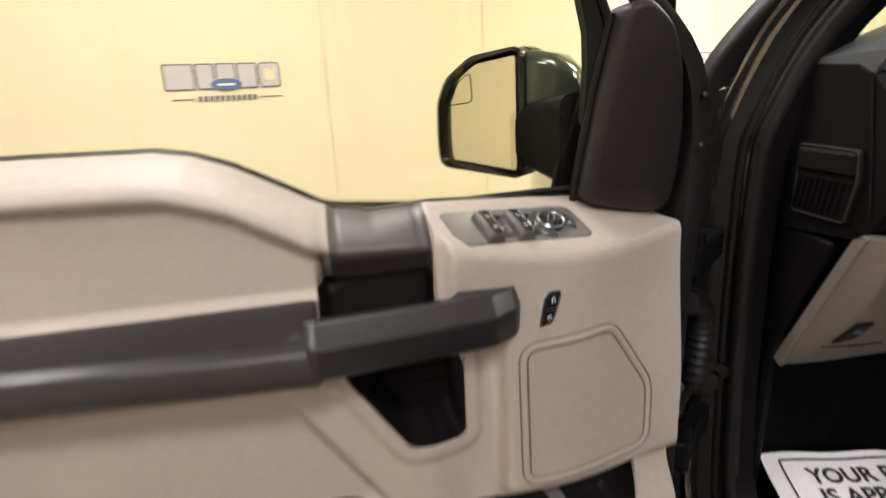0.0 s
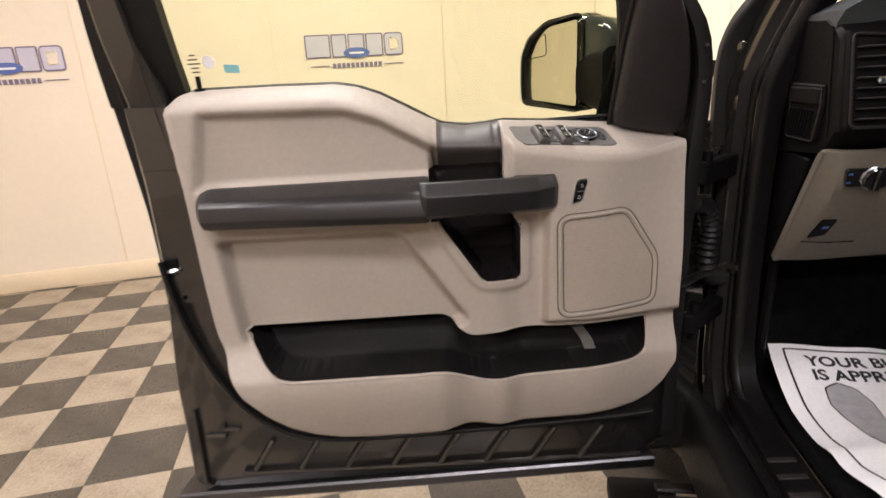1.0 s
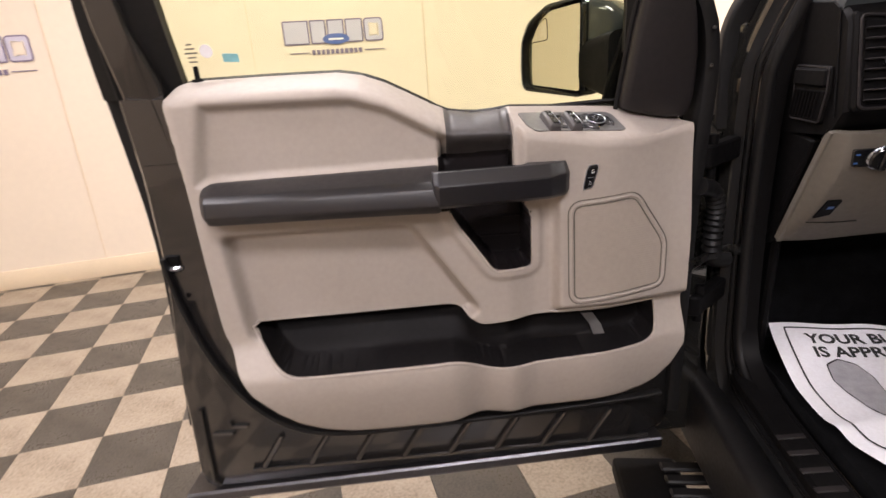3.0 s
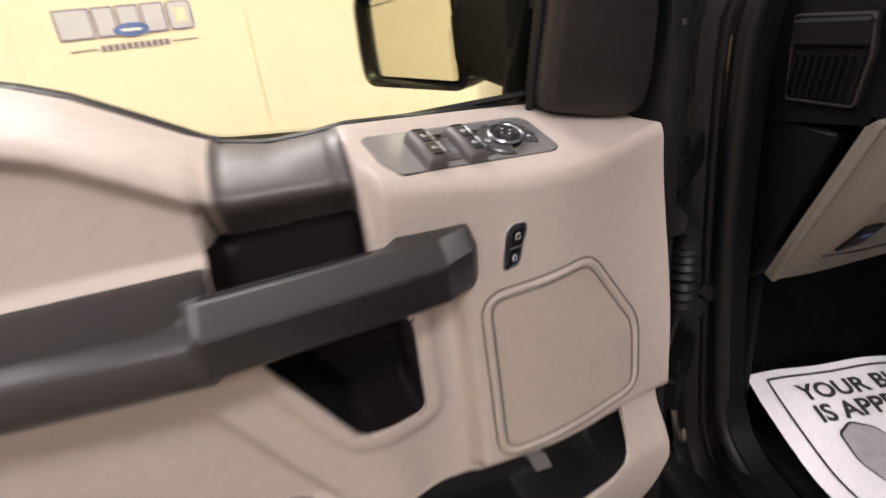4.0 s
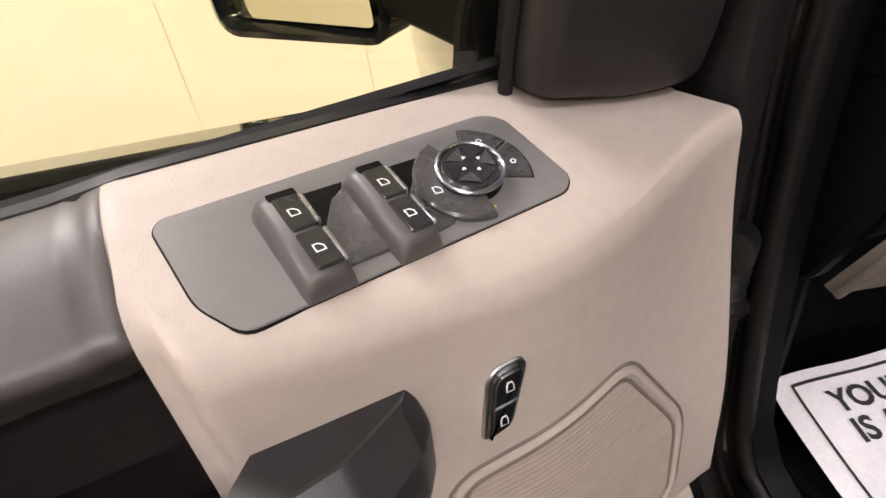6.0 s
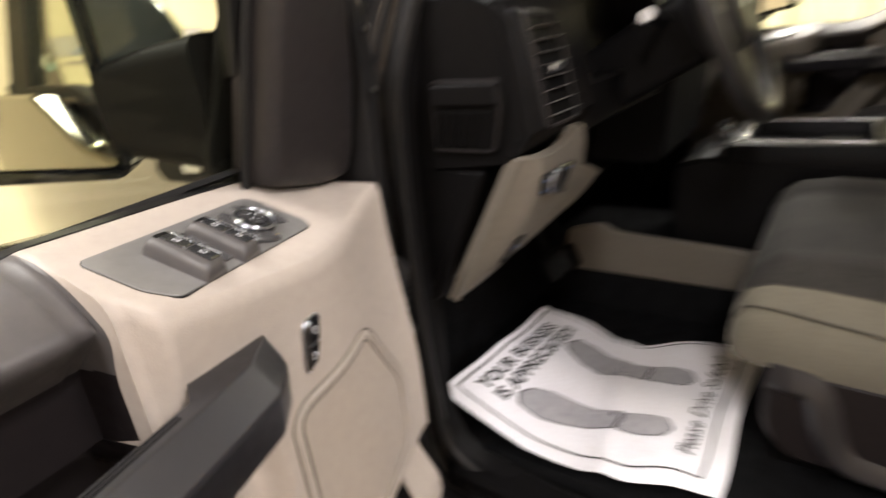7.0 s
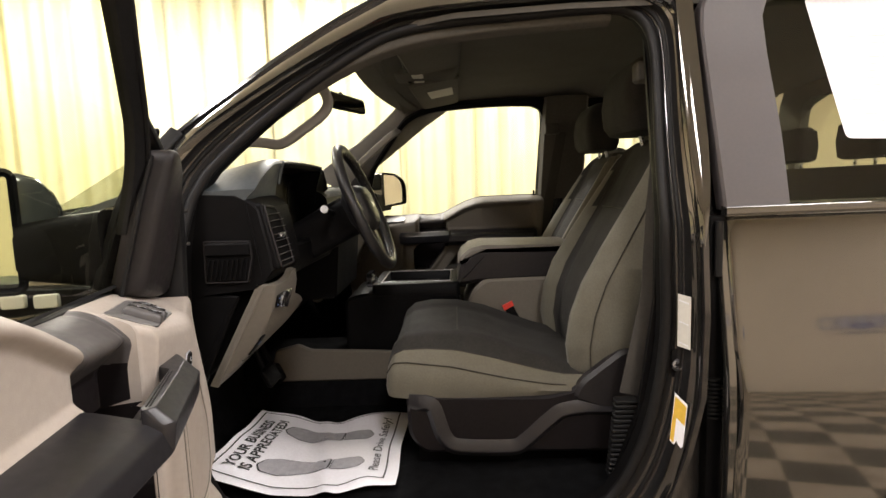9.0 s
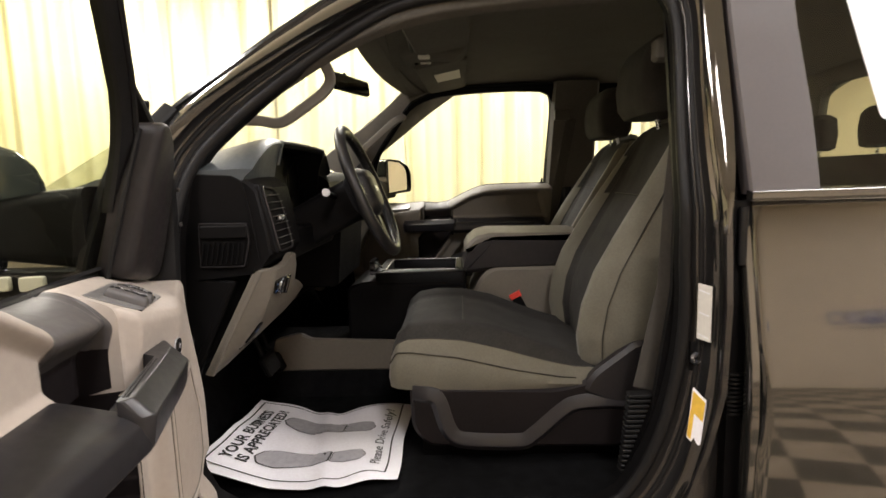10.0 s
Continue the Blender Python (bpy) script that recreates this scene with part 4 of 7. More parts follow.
    if open_door:
        fr = smooth_path([at(-0.004, -0.095, 0.62), at(-0.008, -0.095, 1.0), at(-0.014, -0.090, 1.20), at(-0.022, -0.088, 1.30), at(-0.016, -0.084, 1.38), at(0.000, -0.080, 1.430), at(0.024, -0.078, 1.470), at(0.065, -0.070, 1.510), at(0.118, -0.062, 1.550), at(0.165, -0.050, 1.598)], 36)
        part("hinge_edge", sweep(fr, round_poly([(-0.014, -0.035), (0.014, -0.035), (0.014, 0.03), (-0.014, 0.03)], 0.008, 2), DOOR_W, scale=lambda f: 1.0 - 0.75 * min(1.0, max(0.0, (f - 0.76) / 0.2))), RUBBER, door, "dark front edge of the door")
        for v in (1.33, 1.39):
            part("clip", door_rings([(-0.012 + 0.003 * math.cos(a), v + 0.003 * math.sin(a)) for a in [0.785 * i for i in range(8)]], -0.05, -0.045, at, 0.0005), STEEL, door)
        # marks on the glass
        def on_pane(u, v, h):
            return at(u, lean(v) + h, v)
        part("round_mark", prism([(0.847 + 0.011 * math.cos(0.393 * i), 1.409 + 0.011 * math.sin(0.393 * i)) for i in range(16)], 0.001, 0.0016, on_pane, 0.0002), PAPER, door, "pale round mark on the glass", flat=True)
        part("teal_mark", prism(round_poly([(0.822, 1.390), (0.795, 1.388), (0.795, 1.402), (0.822, 1.404)], 0.002), 0.001, 0.0016, on_pane, 0.0002), TINTGREEN, door, "small teal mark on the glass", flat=True)
        for k, (a, b) in enumerate(((0.868, 0.878), (0.865, 0.882), (0.862, 0.884), (0.866, 0.880), (0.866, 0.880))):
            part("print_bar", prism([(a, 1.420 - 0.007 * k), (b, 1.420 - 0.007 * k), (b, 1.4225 - 0.007 * k), (a, 1.4225 - 0.007 * k)], 0.001, 0.0014, on_pane, 0.0001), BEIGE_SHADED, door, flat=True)
    build_mirror(at, door, open_door)
    return door


def trim_w(u, v):
    return float(trim_field(np.array([u]), np.array([v]))[0])


def build_mirror(at, door, open_door):
    """Outside mirror: glass, housing, cap and arm."""
    a = Vector((0.160, -0.240))           # inboard edge of the glass (u, w)
    b = Vector((0.254, -0.338))           # outboard edge
    along = (b - a)
    wide = along.length
    along.normalize()
    fwd = Vector((-along.y, along.x))
    if fwd.x > 0:
        fwd = -fwd
    def m(x, z, d):
        p = a + along * x + fwd * d
        return at(p.x, p.y, z + (0.0 if open_door else 0.040))
    outline = round_poly([(-0.002, 1.286), (wide, 1.301), (wide + 0.002, 1.340), (wide, 1.392), (wide - 0.016, 1.424), (wide - 0.060, 1.452), (-0.002, 1.460)], 0.010, 4)
    big = inset(outline, -0.010)
    mid = inset(outline, -0.008)
    far = inset(outline, 0.022)
    rings = [[m(x, z, 0.016) for x, z in inset(outline, 0.001)], [m(x, z, 0.004) for x, z in outline], [m(x, z, -0.004) for x, z in inset(outline, -0.004)], [m(x, z, 0.0) for x, z in big], [m(x, z, 0.05) for x, z in big],
             [m(x, z, 0.085) for x, z in mid], [m(x, z, 0.115) for x, z in inset(outline, 0.004)], [m(x, z, 0.13) for x, z in far]]
    part("mirror_housing", loft(rings), GLOSSBLK, door, "gloss black outside mirror housing")
    capr = [[m(x, 1.374 + (z - 1.374) * 1.0, d) for x, z in inset(outline, k) if z > 1.36] for k, d in ((-0.0115, 0.035), (-0.013, 0.060), (-0.0105, 0.086), (0.002, 0.118), (0.02, 0.134))]
    part("mirror_cap", loft(capr, caps=False, closed=False), GLOSSBLK, door, "gloss black mirror cap")
    gp = inset(outline, 0.003)
    gd = lambda x: -0.002 + 0.014 * x / wide
    bm = bmesh.new()
    bm.faces.new([bm.verts.new(m(x, z, gd(x))) for x, z in gp])
    part("mirror_glass", bm, MIRROR, door, "outside mirror glass", flat=True)
    if open_door:
        spot = round_poly([(wide - 0.054, 1.394), (wide - 0.005, 1.390), (wide - 0.007, 1.397), (wide - 0.021, 1.420), (wide - 0.051, 1.438)], 0.008, 3)
        spot_o = inset(spot, -0.0015)
        part("spot_rim", loft([[m(x, z, gd(x) - 0.0004) for x, z in spot_o], [m(x, z, gd(x) - 0.0010) for x, z in spot]], caps=False), BLACK, door)
        bm = bmesh.new()
        c = m(wide - 0.03, 1.408, gd(wide - 0.03) - 0.0024)
        vc = bm.verts.new(c)
        ring = [bm.verts.new(m(x, z, gd(x) - 0.0008)) for x, z in spot]
        for i in range(len(ring)):
            bm.faces.new((vc, ring[i - 1], ring[i]))
        part("spot_mirror", bm, MIRROR, door, "small curved blind spot mirror")
    # glossy cap that bulges towards the door
    bulge = []
    for x, d0, d1, z0, z1 in ((0.004, 0.006, 0.112, 1.372, 1.464), (-0.020, 0.010, 0.110, 1.373, 1.463), (-0.045, 0.020, 0.104, 1.374, 1.456), (-0.068, 0.034, 0.092, 1.376, 1.436), (-0.080, 0.046, 0.080, 1.380, 1.412)):
        bulge.append([m(x, z, d) for d, z in round_poly([(d0, z0), (d1, z0), (d1, z1), (d0, z1)], 0.018, 3)])
    # grey instead of gloss black: the reflections are put into its colour
    part("mirror_shoulder", loft(bulge), CAP, door, "glossy inner shoulder of the mirror, its reflections put in as grey", angle=60)
    # black quarter panel outside the glass, and the arm
    quarter = round_poly([(0.020, 1.540), (0.052, 1.524), (0.119, 1.402), (0.143, 1.303), (0.148, 1.255), (0.03, 1.240), (-0.012, 1.300), (-0.004, 1.420)], 0.008)
    part("quarter_panel", prism(quarter, -0.022, -0.008, lambda a, b, h: at(a, lean(b) + h, b), 0.003), BLACK, door, "black mirror mounting panel")
    arm = []
    for u, w, z0, z1, du in ((0.085, -0.13, 1.275, 1.400, 0.055), (0.100, -0.18, 1.285, 1.395, 0.05), (0.115, -0.235, 1.295, 1.385, 0.045), (0.150, -0.29, 1.30, 1.38, 0.04)):
        q = round_poly([(u - du, z0), (u + du, z0), (u + du, z1), (u - du, z1)], 0.02, 3)
        arm.append([at(x, w, z) for x, z in q])
    part("mirror_arm", loft(arm), BLACK, door, "black mirror arm")


build_door(at_driver, "driver_door", "open front door with beige trim and charcoal armrest", BEIGE, True)
build_door(at_passenger, "passenger_door", "closed far front door with shaded beige and charcoal trim", BEIGE_SHADED, False)


# ---- the truck's body ----
truck = thing("pickup_truck", "dark grey crew cab pickup truck parked on checkered tiles", "truck", (0, 0, 0.5))


def side_x(z, x0=-0.945):
    """The body side: upright below the belt, leaning in above it."""
    return x0 + (0.30 * (z - 1.32) if z > 1.32 else 0.0) + (0.10 * max(0.0, 0.72 - z))


OPEN_OUT = [(1.09, 0.60), (1.105, 0.80), (1.115, 1.10), (1.110, 1.30), (1.098, 1.40), (1.074, 1.476), (1.006, 1.551), (0.887, 1.633), (0.754, 1.715), (0.605, 1.790), (0.505, 1.808), (0.332, 1.818), (0.10, 1.822),
            (0.025, 1.815), (-0.020, 1.780), (-0.024, 1.70), (-0.014, 1.55), (-0.014, 1.40), (-0.026, 1.14), (-0.021, 0.97), (0.006, 0.85), (0.040, 0.75), (0.10, 0.665), (0.20, 0.615), (0.45, 0.595), (0.80, 0.588), (1.03, 0.590)]
OPEN_IN = [(1.035, 0.74), (1.052, 0.90), (1.055, 1.05), (1.051, 1.209), (1.038, 1.331), (1.010, 1.438), (0.914, 1.534), (0.791, 1.637), (0.663, 1.724), (0.586, 1.765), (0.457, 1.782), (0.329, 1.787), (0.200, 1.796),
           (0.086, 1.800), (0.040, 1.778), (0.018, 1.715), (0.021, 1.624), (0.034, 1.438), (0.039, 1.26), (0.033, 1.126), (0.044, 1.015), (0.067, 0.901), (0.112, 0.790), (0.165, 0.718), (0.26, 0.690), (0.60, 0.685), (0.95, 0.690)]
N_OPEN = 140
loop_o = smooth_path([(0, y, z) for y, z in OPEN_OUT], N_OPEN, True, 1)
loop_i = smooth_path([(0, y, z) for y, z in OPEN_IN], N_OPEN, True, 1)


def match_loops(a, b):
    """Turns loop b so that its points lie beside those of loop a."""
    best = min(range(len(b)), key=lambda k: sum((a[i] - b[(i + k) % len(b)]).length for i in range(0, len(a), 5)))
    return [b[(i + best) % len(b)] for i in range(len(a))]


loop_i = match_loops(loop_o, loop_i)


def open_ring(f, x_off, sgn):
    """A loop between the outer (f = 0) and inner (f = 1) rim of the door opening."""
    out = []
    for a, b in zip(loop_o, loop_i):
        p = a.lerp(b, f)
        out.append(Vector((sgn * (side_x(p.z) + x_off), p.y, p.z + (0.12 * max(0.0, p.z - 1.5) if sgn < 0 else 0.0))))
    return out


def build_opening(sgn):
    strips = [("jamb_paint", 0.0, 0.0, 0.20, 0.016, PAINT), ("jamb_gasket", 0.20, 0.016, 0.32, 0.034, RUBBER), ("jamb_step", 0.32, 0.034, 0.56, 0.044, SHELL), ("jamb_channel", 0.56, 0.044, 0.80, 0.052, RUBBER)]
    for nm, f0, x0, f1, x1, mat in strips:
        n = 3
        rings = [open_ring(f0 + (f1 - f0) * i / n, x0 + (x1 - x0) * (i / n) ** 0.6, sgn) for i in range(n + 1)]
        part(nm, loft(rings, caps=False), mat, truck)
    part("weatherstrip", tube(open_ring(0.86, 0.050, sgn), 0.0125, (1, 0, 0), 10, True), RUBBER, truck, "black rubber door seal")
    part("weatherstrip_lip", tube(open_ring(0.42, 0.040, sgn), 0.0055, (1, 0, 0), 8, True), RUBBER, truck)
    rings = [open_ring(1.0, 0.050, sgn), open_ring(1.03, 0.064, sgn), open_ring(1.05, 0.080, sgn)]
    part("opening_trim", loft(rings, caps=False), BLACK, truck, "dark inner trim round the door opening")


build_opening(-1)
build_opening(1)


def wall_strip(name, lower, upper, mat, label="", n=30, bulge=0.0, thick=0.012, sgn=-1):
    """A body panel between two paths of (x, y, z)."""
    a, b = resample(lower, n), resample(upper, n)
    m = 6
    rings = []
    for p, q in zip(a, b):
        front = [p.lerp(q, i / m) + Vector((sgn * bulge * math.sin(math.pi * i / m), 0, 0)) for i in range(m + 1)]
        back = [v + Vector((-sgn * thick, 0, 0)) for v in reversed(front)]
        rings.append([tuple(v) for v in front + back])
    return part(name, loft(rings), mat, truck, label)


SKY = [(-0.823, 1.125, 1.505), (-0.801, 1.031, 1.583), (-0.783, 0.944, 1.644), (-0.760, 0.843, 1.719), (-0.736, 0.715, 1.800), (-0.715, 0.600, 1.862), (-0.69, 0.45, 1.905), (-0.67, 0.2, 1.93), (-0.66, -0.1, 1.935), (-0.66, -0.6, 1.93), (-0.67, -1.15, 1.90)]
EDGE = [(side_x(1.40), 1.105, 1.395), (side_x(1.476), 1.074, 1.476), (side_x(1.551), 1.006, 1.551), (side_x(1.633), 0.887, 1.633), (side_x(1.715), 0.754, 1.715), (side_x(1.79), 0.605, 1.790), (side_x(1.808), 0.505, 1.808), (side_x(1.82), 0.2, 1.820),
        (side_x(1.82), 0.0, 1.822), (side_x(1.82), -0.4, 1.822), (side_x(1.82), -1.15, 1.80)]
for s in (-1, 1):
    wall_strip("roof_rail", [(-s * x, y, z) for x, y, z in EDGE], [(-s * x, y, z) for x, y, z in SKY], PAINT, "dark grey windscreen pillar and roof edge", 60, 0.012, sgn=s)
# glossy roof moulding along the pillar
for s in (-1, 1):
    mould = smooth_path([(-s * (x - 0.006), y, z + 0.002) for x, y, z in SKY[:7]], 30)
    part("roof_moulding", tube(mould, 0.010, (0, 0, 1), 8), GLOSSBLK, truck, "glossy black moulding along the windscreen pillar")

# roof skin and headliner

roof = []
for y in (0.62, 0.45, 0.2, -0.1, -0.6, -1.15):
    zt = lerp_table([(-1.15, 1.90), (-0.6, 1.93), (-0.1, 1.935), (0.2, 1.93), (0.45, 1.905), (0.62, 1.853)], y)
    xt = lerp_table([(-1.15, 0.67), (-0.1, 0.66), (0.45, 0.69), (0.62, 0.717)], y)
    top = [(-xt + 2 * xt * i / 16, y, zt + 0.035 * (1 - (2 * i / 16 - 1) ** 2)) for i in range(17)]
    roof.append(top + [(x, y, z - 0.02) for x, y, z in reversed(top)])
part("roof", loft(roof), PAINT, truck, "dark grey cab roof")
liner = []
for y in (0.70, 0.62, 0.45, 0.2, -0.1, -0.6, -1.15):
    zt = lerp_table([(-1.15, 1.83), (-0.1, 1.855), (0.2, 1.855), (0.45, 1.845), (0.62, 1.825), (0.70, 1.800)], y)
    xt = 0.78 if y < 0.5 else 0.76
    top = [(-xt + 2 * xt * i / 24, y, zt - (0.06 if i < 12 else 0.022) * abs(2 * i / 24 - 1) ** 4) for i in range(25)]
    liner.append(top + [(x, y, z + 0.012) for x, y, z in reversed(top)])
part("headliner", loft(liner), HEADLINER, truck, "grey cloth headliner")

# windscreen
ws = []
for y, z, hx in ((1.62, 1.33, 0.86), (1.35, 1.49, 0.82), (1.12, 1.62, 0.785), (0.93, 1.745, 0.745), (0.79, 1.845, 0.71)):
    ws.append([(-hx + 2 * hx * i / 12, y - 0.16 * (2 * i / 12 - 1) ** 2 * (1.0 - (z - 1.33) * 0.3), z) for i in range(13)])
w = part("windscreen", loft(ws, caps=False, closed=False), GLASS_C, truck, "clear windscreen", angle=80)
w.visible_shadow = False
part("windscreen_header", sweep([(x, 0.735 - 0.06 * (x / 0.7) ** 2, 1.815 - 0.01 * abs(x)) for x in [-0.7 + 0.1 * i for i in range(15)]], round_poly([(-0.05, -0.012), (0.05, -0.012), (0.05, 0.015), (-0.05, 0.015)], 0.01, 2)), HEADLINER, truck, "dark band over the windscreen")
# inner windscreen pillars with grab handles
for s in (-1, 1):
    if s < 0:
        lo = [(-0.835, 1.080, 1.425), (-0.818, 0.995, 1.502), (-0.788, 0.865, 1.602), (-0.760, 0.735, 1.686), (-0.74, 0.61, 1.742), (-0.73, 0.45, 1.772), (-0.725, 0.1, 1.79)]
        # near trim takes the darker headliner colour, standing for its shade
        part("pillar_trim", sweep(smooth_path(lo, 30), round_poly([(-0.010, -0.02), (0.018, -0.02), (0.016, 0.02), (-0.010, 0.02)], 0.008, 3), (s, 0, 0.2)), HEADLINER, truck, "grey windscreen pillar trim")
    else:
        ea = resample([(0.755, 1.17, 1.490), (0.745, 1.03, 1.590), (0.735, 0.916, 1.660), (0.72, 0.80, 1.752), (0.70, 0.705, 1.835)], 20)
        eb = resample([(0.81, 1.00, 1.40), (0.81, 0.870, 1.520), (0.805, 0.735, 1.622), (0.79, 0.610, 1.715), (0.78, 0.48, 1.800)], 20)
        rings = []
        for p, q in zip(ea, eb):
            m1 = p.lerp(q, 0.35) + Vector((-0.016, 0, -0.002))
            m2 = p.lerp(q, 0.75) + Vector((-0.012, 0, -0.002))
            rings.append([tuple(v) for v in (p, m1, m2, q, q + Vector((0.03, 0, 0.01)), p + Vector((0.03, 0.0, 0.01)))])
        part("pillar_trim", loft(rings), PILLARTRIM, truck, "grey windscreen pillar trim", angle=60)
    if s < 0:
        h = [(-0.780, 0.985, 1.528), (-0.740, 0.948, 1.540), (-0.712, 0.912, 1.538), (-0.70, 0.878, 1.530), (-0.70, 0.820, 1.568), (-0.70, 0.772, 1.600), (-0.70, 0.756, 1.626), (-0.712, 0.762, 1.652), (-0.745, 0.775, 1.675)]
        part("pillar_handle", sweep(smooth_path(h, 40), round_poly([(-0.012, -0.009), (0.012, -0.009), (0.012, 0.009), (-0.012, 0.009)], 0.006, 3), (1, 0, 0)), PILLARTRIM, truck, "grey grab handle on the windscreen pillar")
    else:
        h = [(0.74, 0.935, 1.545), (0.70, 0.915, 1.558), (0.69, 0.885, 1.580), (0.69, 0.775, 1.672), (0.70, 0.745, 1.690), (0.74, 0.735, 1.700)]
        part("pillar_handle", sweep(smooth_path(h, 34), round_poly([(-0.017, -0.013), (0.017, -0.013), (0.017, 0.013), (-0.017, 0.013)], 0.008, 3), (1, 0, 0)), PILLARTRIM, truck, "grey grab handle on the windscreen pillar")

# sill with its ribbed step plate
# painted rocker drawn black on this side: its shadow is in the colour
part("rocker", sweep([(-0.930, 1.15, 0.56), (-0.930, 0.5, 0.555), (-0.930, -1.1, 0.555)], round_poly([(-0.04, -0.09), (0.05, -0.09), (0.05, 0.075), (0.02, 0.085), (-0.02, 0.06), (-0.04, 0.02)], 0.015, 3)), RUBBER, truck, "rocker panel under the door opening, blackened for shade")
part("rocker", sweep([(0.955, 1.15, 0.56), (0.955, -1.1, 0.555)], round_poly([(-0.04, -0.09), (0.05, -0.09), (0.05, 0.075), (-0.04, 0.075)], 0.015, 3)), PAINT, truck, "dark grey rocker panel")
sill = round_poly([(-0.935, 0.16), (-0.872, 0.16), (-0.868, 0.86), (-0.835, 1.05), (-0.86, 1.07), (-0.915, 1.02)], 0.015)
part("sill_plate", prism(sill, 0.672, 0.700, lambda a, b, h: Vector((a, b, h - 0.10 * max(0, -0.87 - a))), 0.006), BLACK, truck, "black ribbed sill plate")
for i in range(15):
    y = 0.20 + 0.042 * i
    part("sill_rib", prism(round_poly([(-0.925, y), (-0.878, y), (-0.878, y + 0.012), (-0.925, y + 0.012)], 0.003, 2), 0.699, 0.7025, lambda a, b, h: Vector((a, b, h - 0.10 * max(0, -0.87 - a))), 0.0012), SAIL, truck)
part("kick_trim", prism(round_poly([(1.075, 0.70), (1.16, 0.70), (1.16, 1.20), (1.055, 1.20), (1.065, 0.90)], 0.02), -0.845, -0.825, lambda a, b, h: Vector((h, a, b)), 0.006), BLACK, truck, "black kick panel")
part("kick_trim", prism(round_poly([(0.98, 0.70), (1.16, 0.70), (1.16, 1.20), (1.02, 1.20), (1.045, 0.90)], 0.02), 0.80, 0.83, lambda a, b, h: Vector((h, a, b)), 0.006), BLACK, truck, "black kick panel")

# cab floor, tunnel, bulkheads
part("cab_floor", box(-0.84, 0.84, -1.15, 1.22, 0.655, 0.69, 0.01), CARPET, truck, "black carpeted cab floor")
part("toe_board", prism([(1.16, 0.66), (1.26, 0.66), (1.44, 1.30), (1.40, 1.32), (1.34, 1.20), (1.28, 0.92)], -0.84, 0.84, lambda a, b, h: Vector((h, a, b)), 0.006), CARPET, truck, "black carpeted toe board")
part("fire_wall", box(-0.90, 0.90, 1.42, 1.46, 0.60, 1.36), BLACK, truck)
tun = []
for y in (1.25, 1.05, 0.6, 0.1, -0.4):
    tun.append([(-0.25, y, 0.685), (-0.225, y, 0.78), (-0.16, y, 0.82), (0.16, y, 0.82), (0.225, y, 0.78), (0.25, y, 0.685)])
part("tunnel", loft(tun), CARPET, truck, "carpeted floor tunnel")
bk = round_poly([(-0.78, 0.66), (0.78, 0.66), (0.86, 1.30), (0.74, 1.84), (-0.74, 1.84), (-0.86, 1.30)], 0.05)
hole = round_poly([(-0.64, 1.38), (0.64, 1.38), (0.58, 1.76), (-0.58, 1.76)], 0.05)
ro, rh = resample([(x, z, 0) for x, z in bk], 60, True), resample([(x, z, 0) for x, z in hole], 60, True)
rh = match_loops(ro, rh)
part("cab_back", loft([[(p.x, -1.15, p.y) for p in ro], [(p.x, -1.15, p.y) for p in rh], [(p.x, -1.19, p.y) for p in rh], [(p.x, -1.19, p.y) for p in ro]], caps=False), HEADLINER, truck, "dark rear cab wall", flat=True)
bm = bmesh.new()
bm.faces.new([bm.verts.new((p.x, -1.17, p.y)) for p in rh])
g = part("back_window", bm, GLASS_C, truck, "rear cab window", flat=True)
g.visible_shadow = False

# centre pillars
for s in (-1, 1):
    x = lambda z, o=0.0: s * (-(side_x(z) + o))
    out = []
    for z in (0.62, 0.75, 0.85, 0.97, 1.14, 1.32, 1.40, 1.55, 1.70, 1.80):
        f = lerp_table([(0.62, 0.10), (0.75, 0.042), (0.85, 0.008), (0.97, -0.019), (1.14, -0.024), (1.32, -0.016), (1.55, -0.012), (1.80, -0.02)], z)
        out.append([(x(z, 0.005), f, z), (x(z, -0.004), f - 0.006, z), (x(z, -0.004), f - 0.017, z), (x(z, 0.012), f - 0.023, z), (x(z, 0.045), f - 0.025, z), (x(z, 0.05), -0.20, z), (x(z, 0.07), -0.20, z), (x(z, 0.07), f - 0.002, z)])
    # darker shell paint: the dark reflections on the pillar are in its colour
    part("centre_pillar", loft(out), SHELL, truck, "dark grey centre pillar", angle=50)
    lip = []
    for z in (1.28, 1.33, 1.37, 1.42, 1.50, 1.60, 1.70, 1.80):
        f = lerp_table([(1.14, -0.024), (1.32, -0.016), (1.55, -0.012), (1.80, -0.02)], z)
        e = lerp_table([(1.28, -0.020), (1.33, -0.028), (1.40, -0.040), (1.50, -0.046), (1.80, -0.048)], z)
        lip.append([(x(z, -0.001), f - 0.002, z), (x(z, -0.0075), f - 0.008, z), (x(z, -0.0085), (f + e) / 2 - 0.006, z), (x(z, -0.0075), e - 0.006, z), (x(z, 0.004), e - 0.010, z), (x(z, 0.004), f - 0.004, z)])
    part("pillar_lip", loft(lip), PAINT, truck, "glossy painted strip up the centre pillar", angle=60)
    inner = []
    for z in (0.69, 0.9, 1.15, 1.35, 1.55, 1.70, 1.83):
        f = lerp_table([(0.69, 0.15), (0.9, 0.075), (1.15, 0.04), (1.35, 0.035), (1.83, 0.02)], z)
        inner.append([(x(z, 0.085), f, z), (x(z, 0.13), f - 0.012, z), (x(z, 0.145), f - 0.06, z), (x(z, 0.14), -0.18, z), (x(z, 0.09), -0.20, z)])
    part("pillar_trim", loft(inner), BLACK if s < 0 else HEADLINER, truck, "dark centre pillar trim")

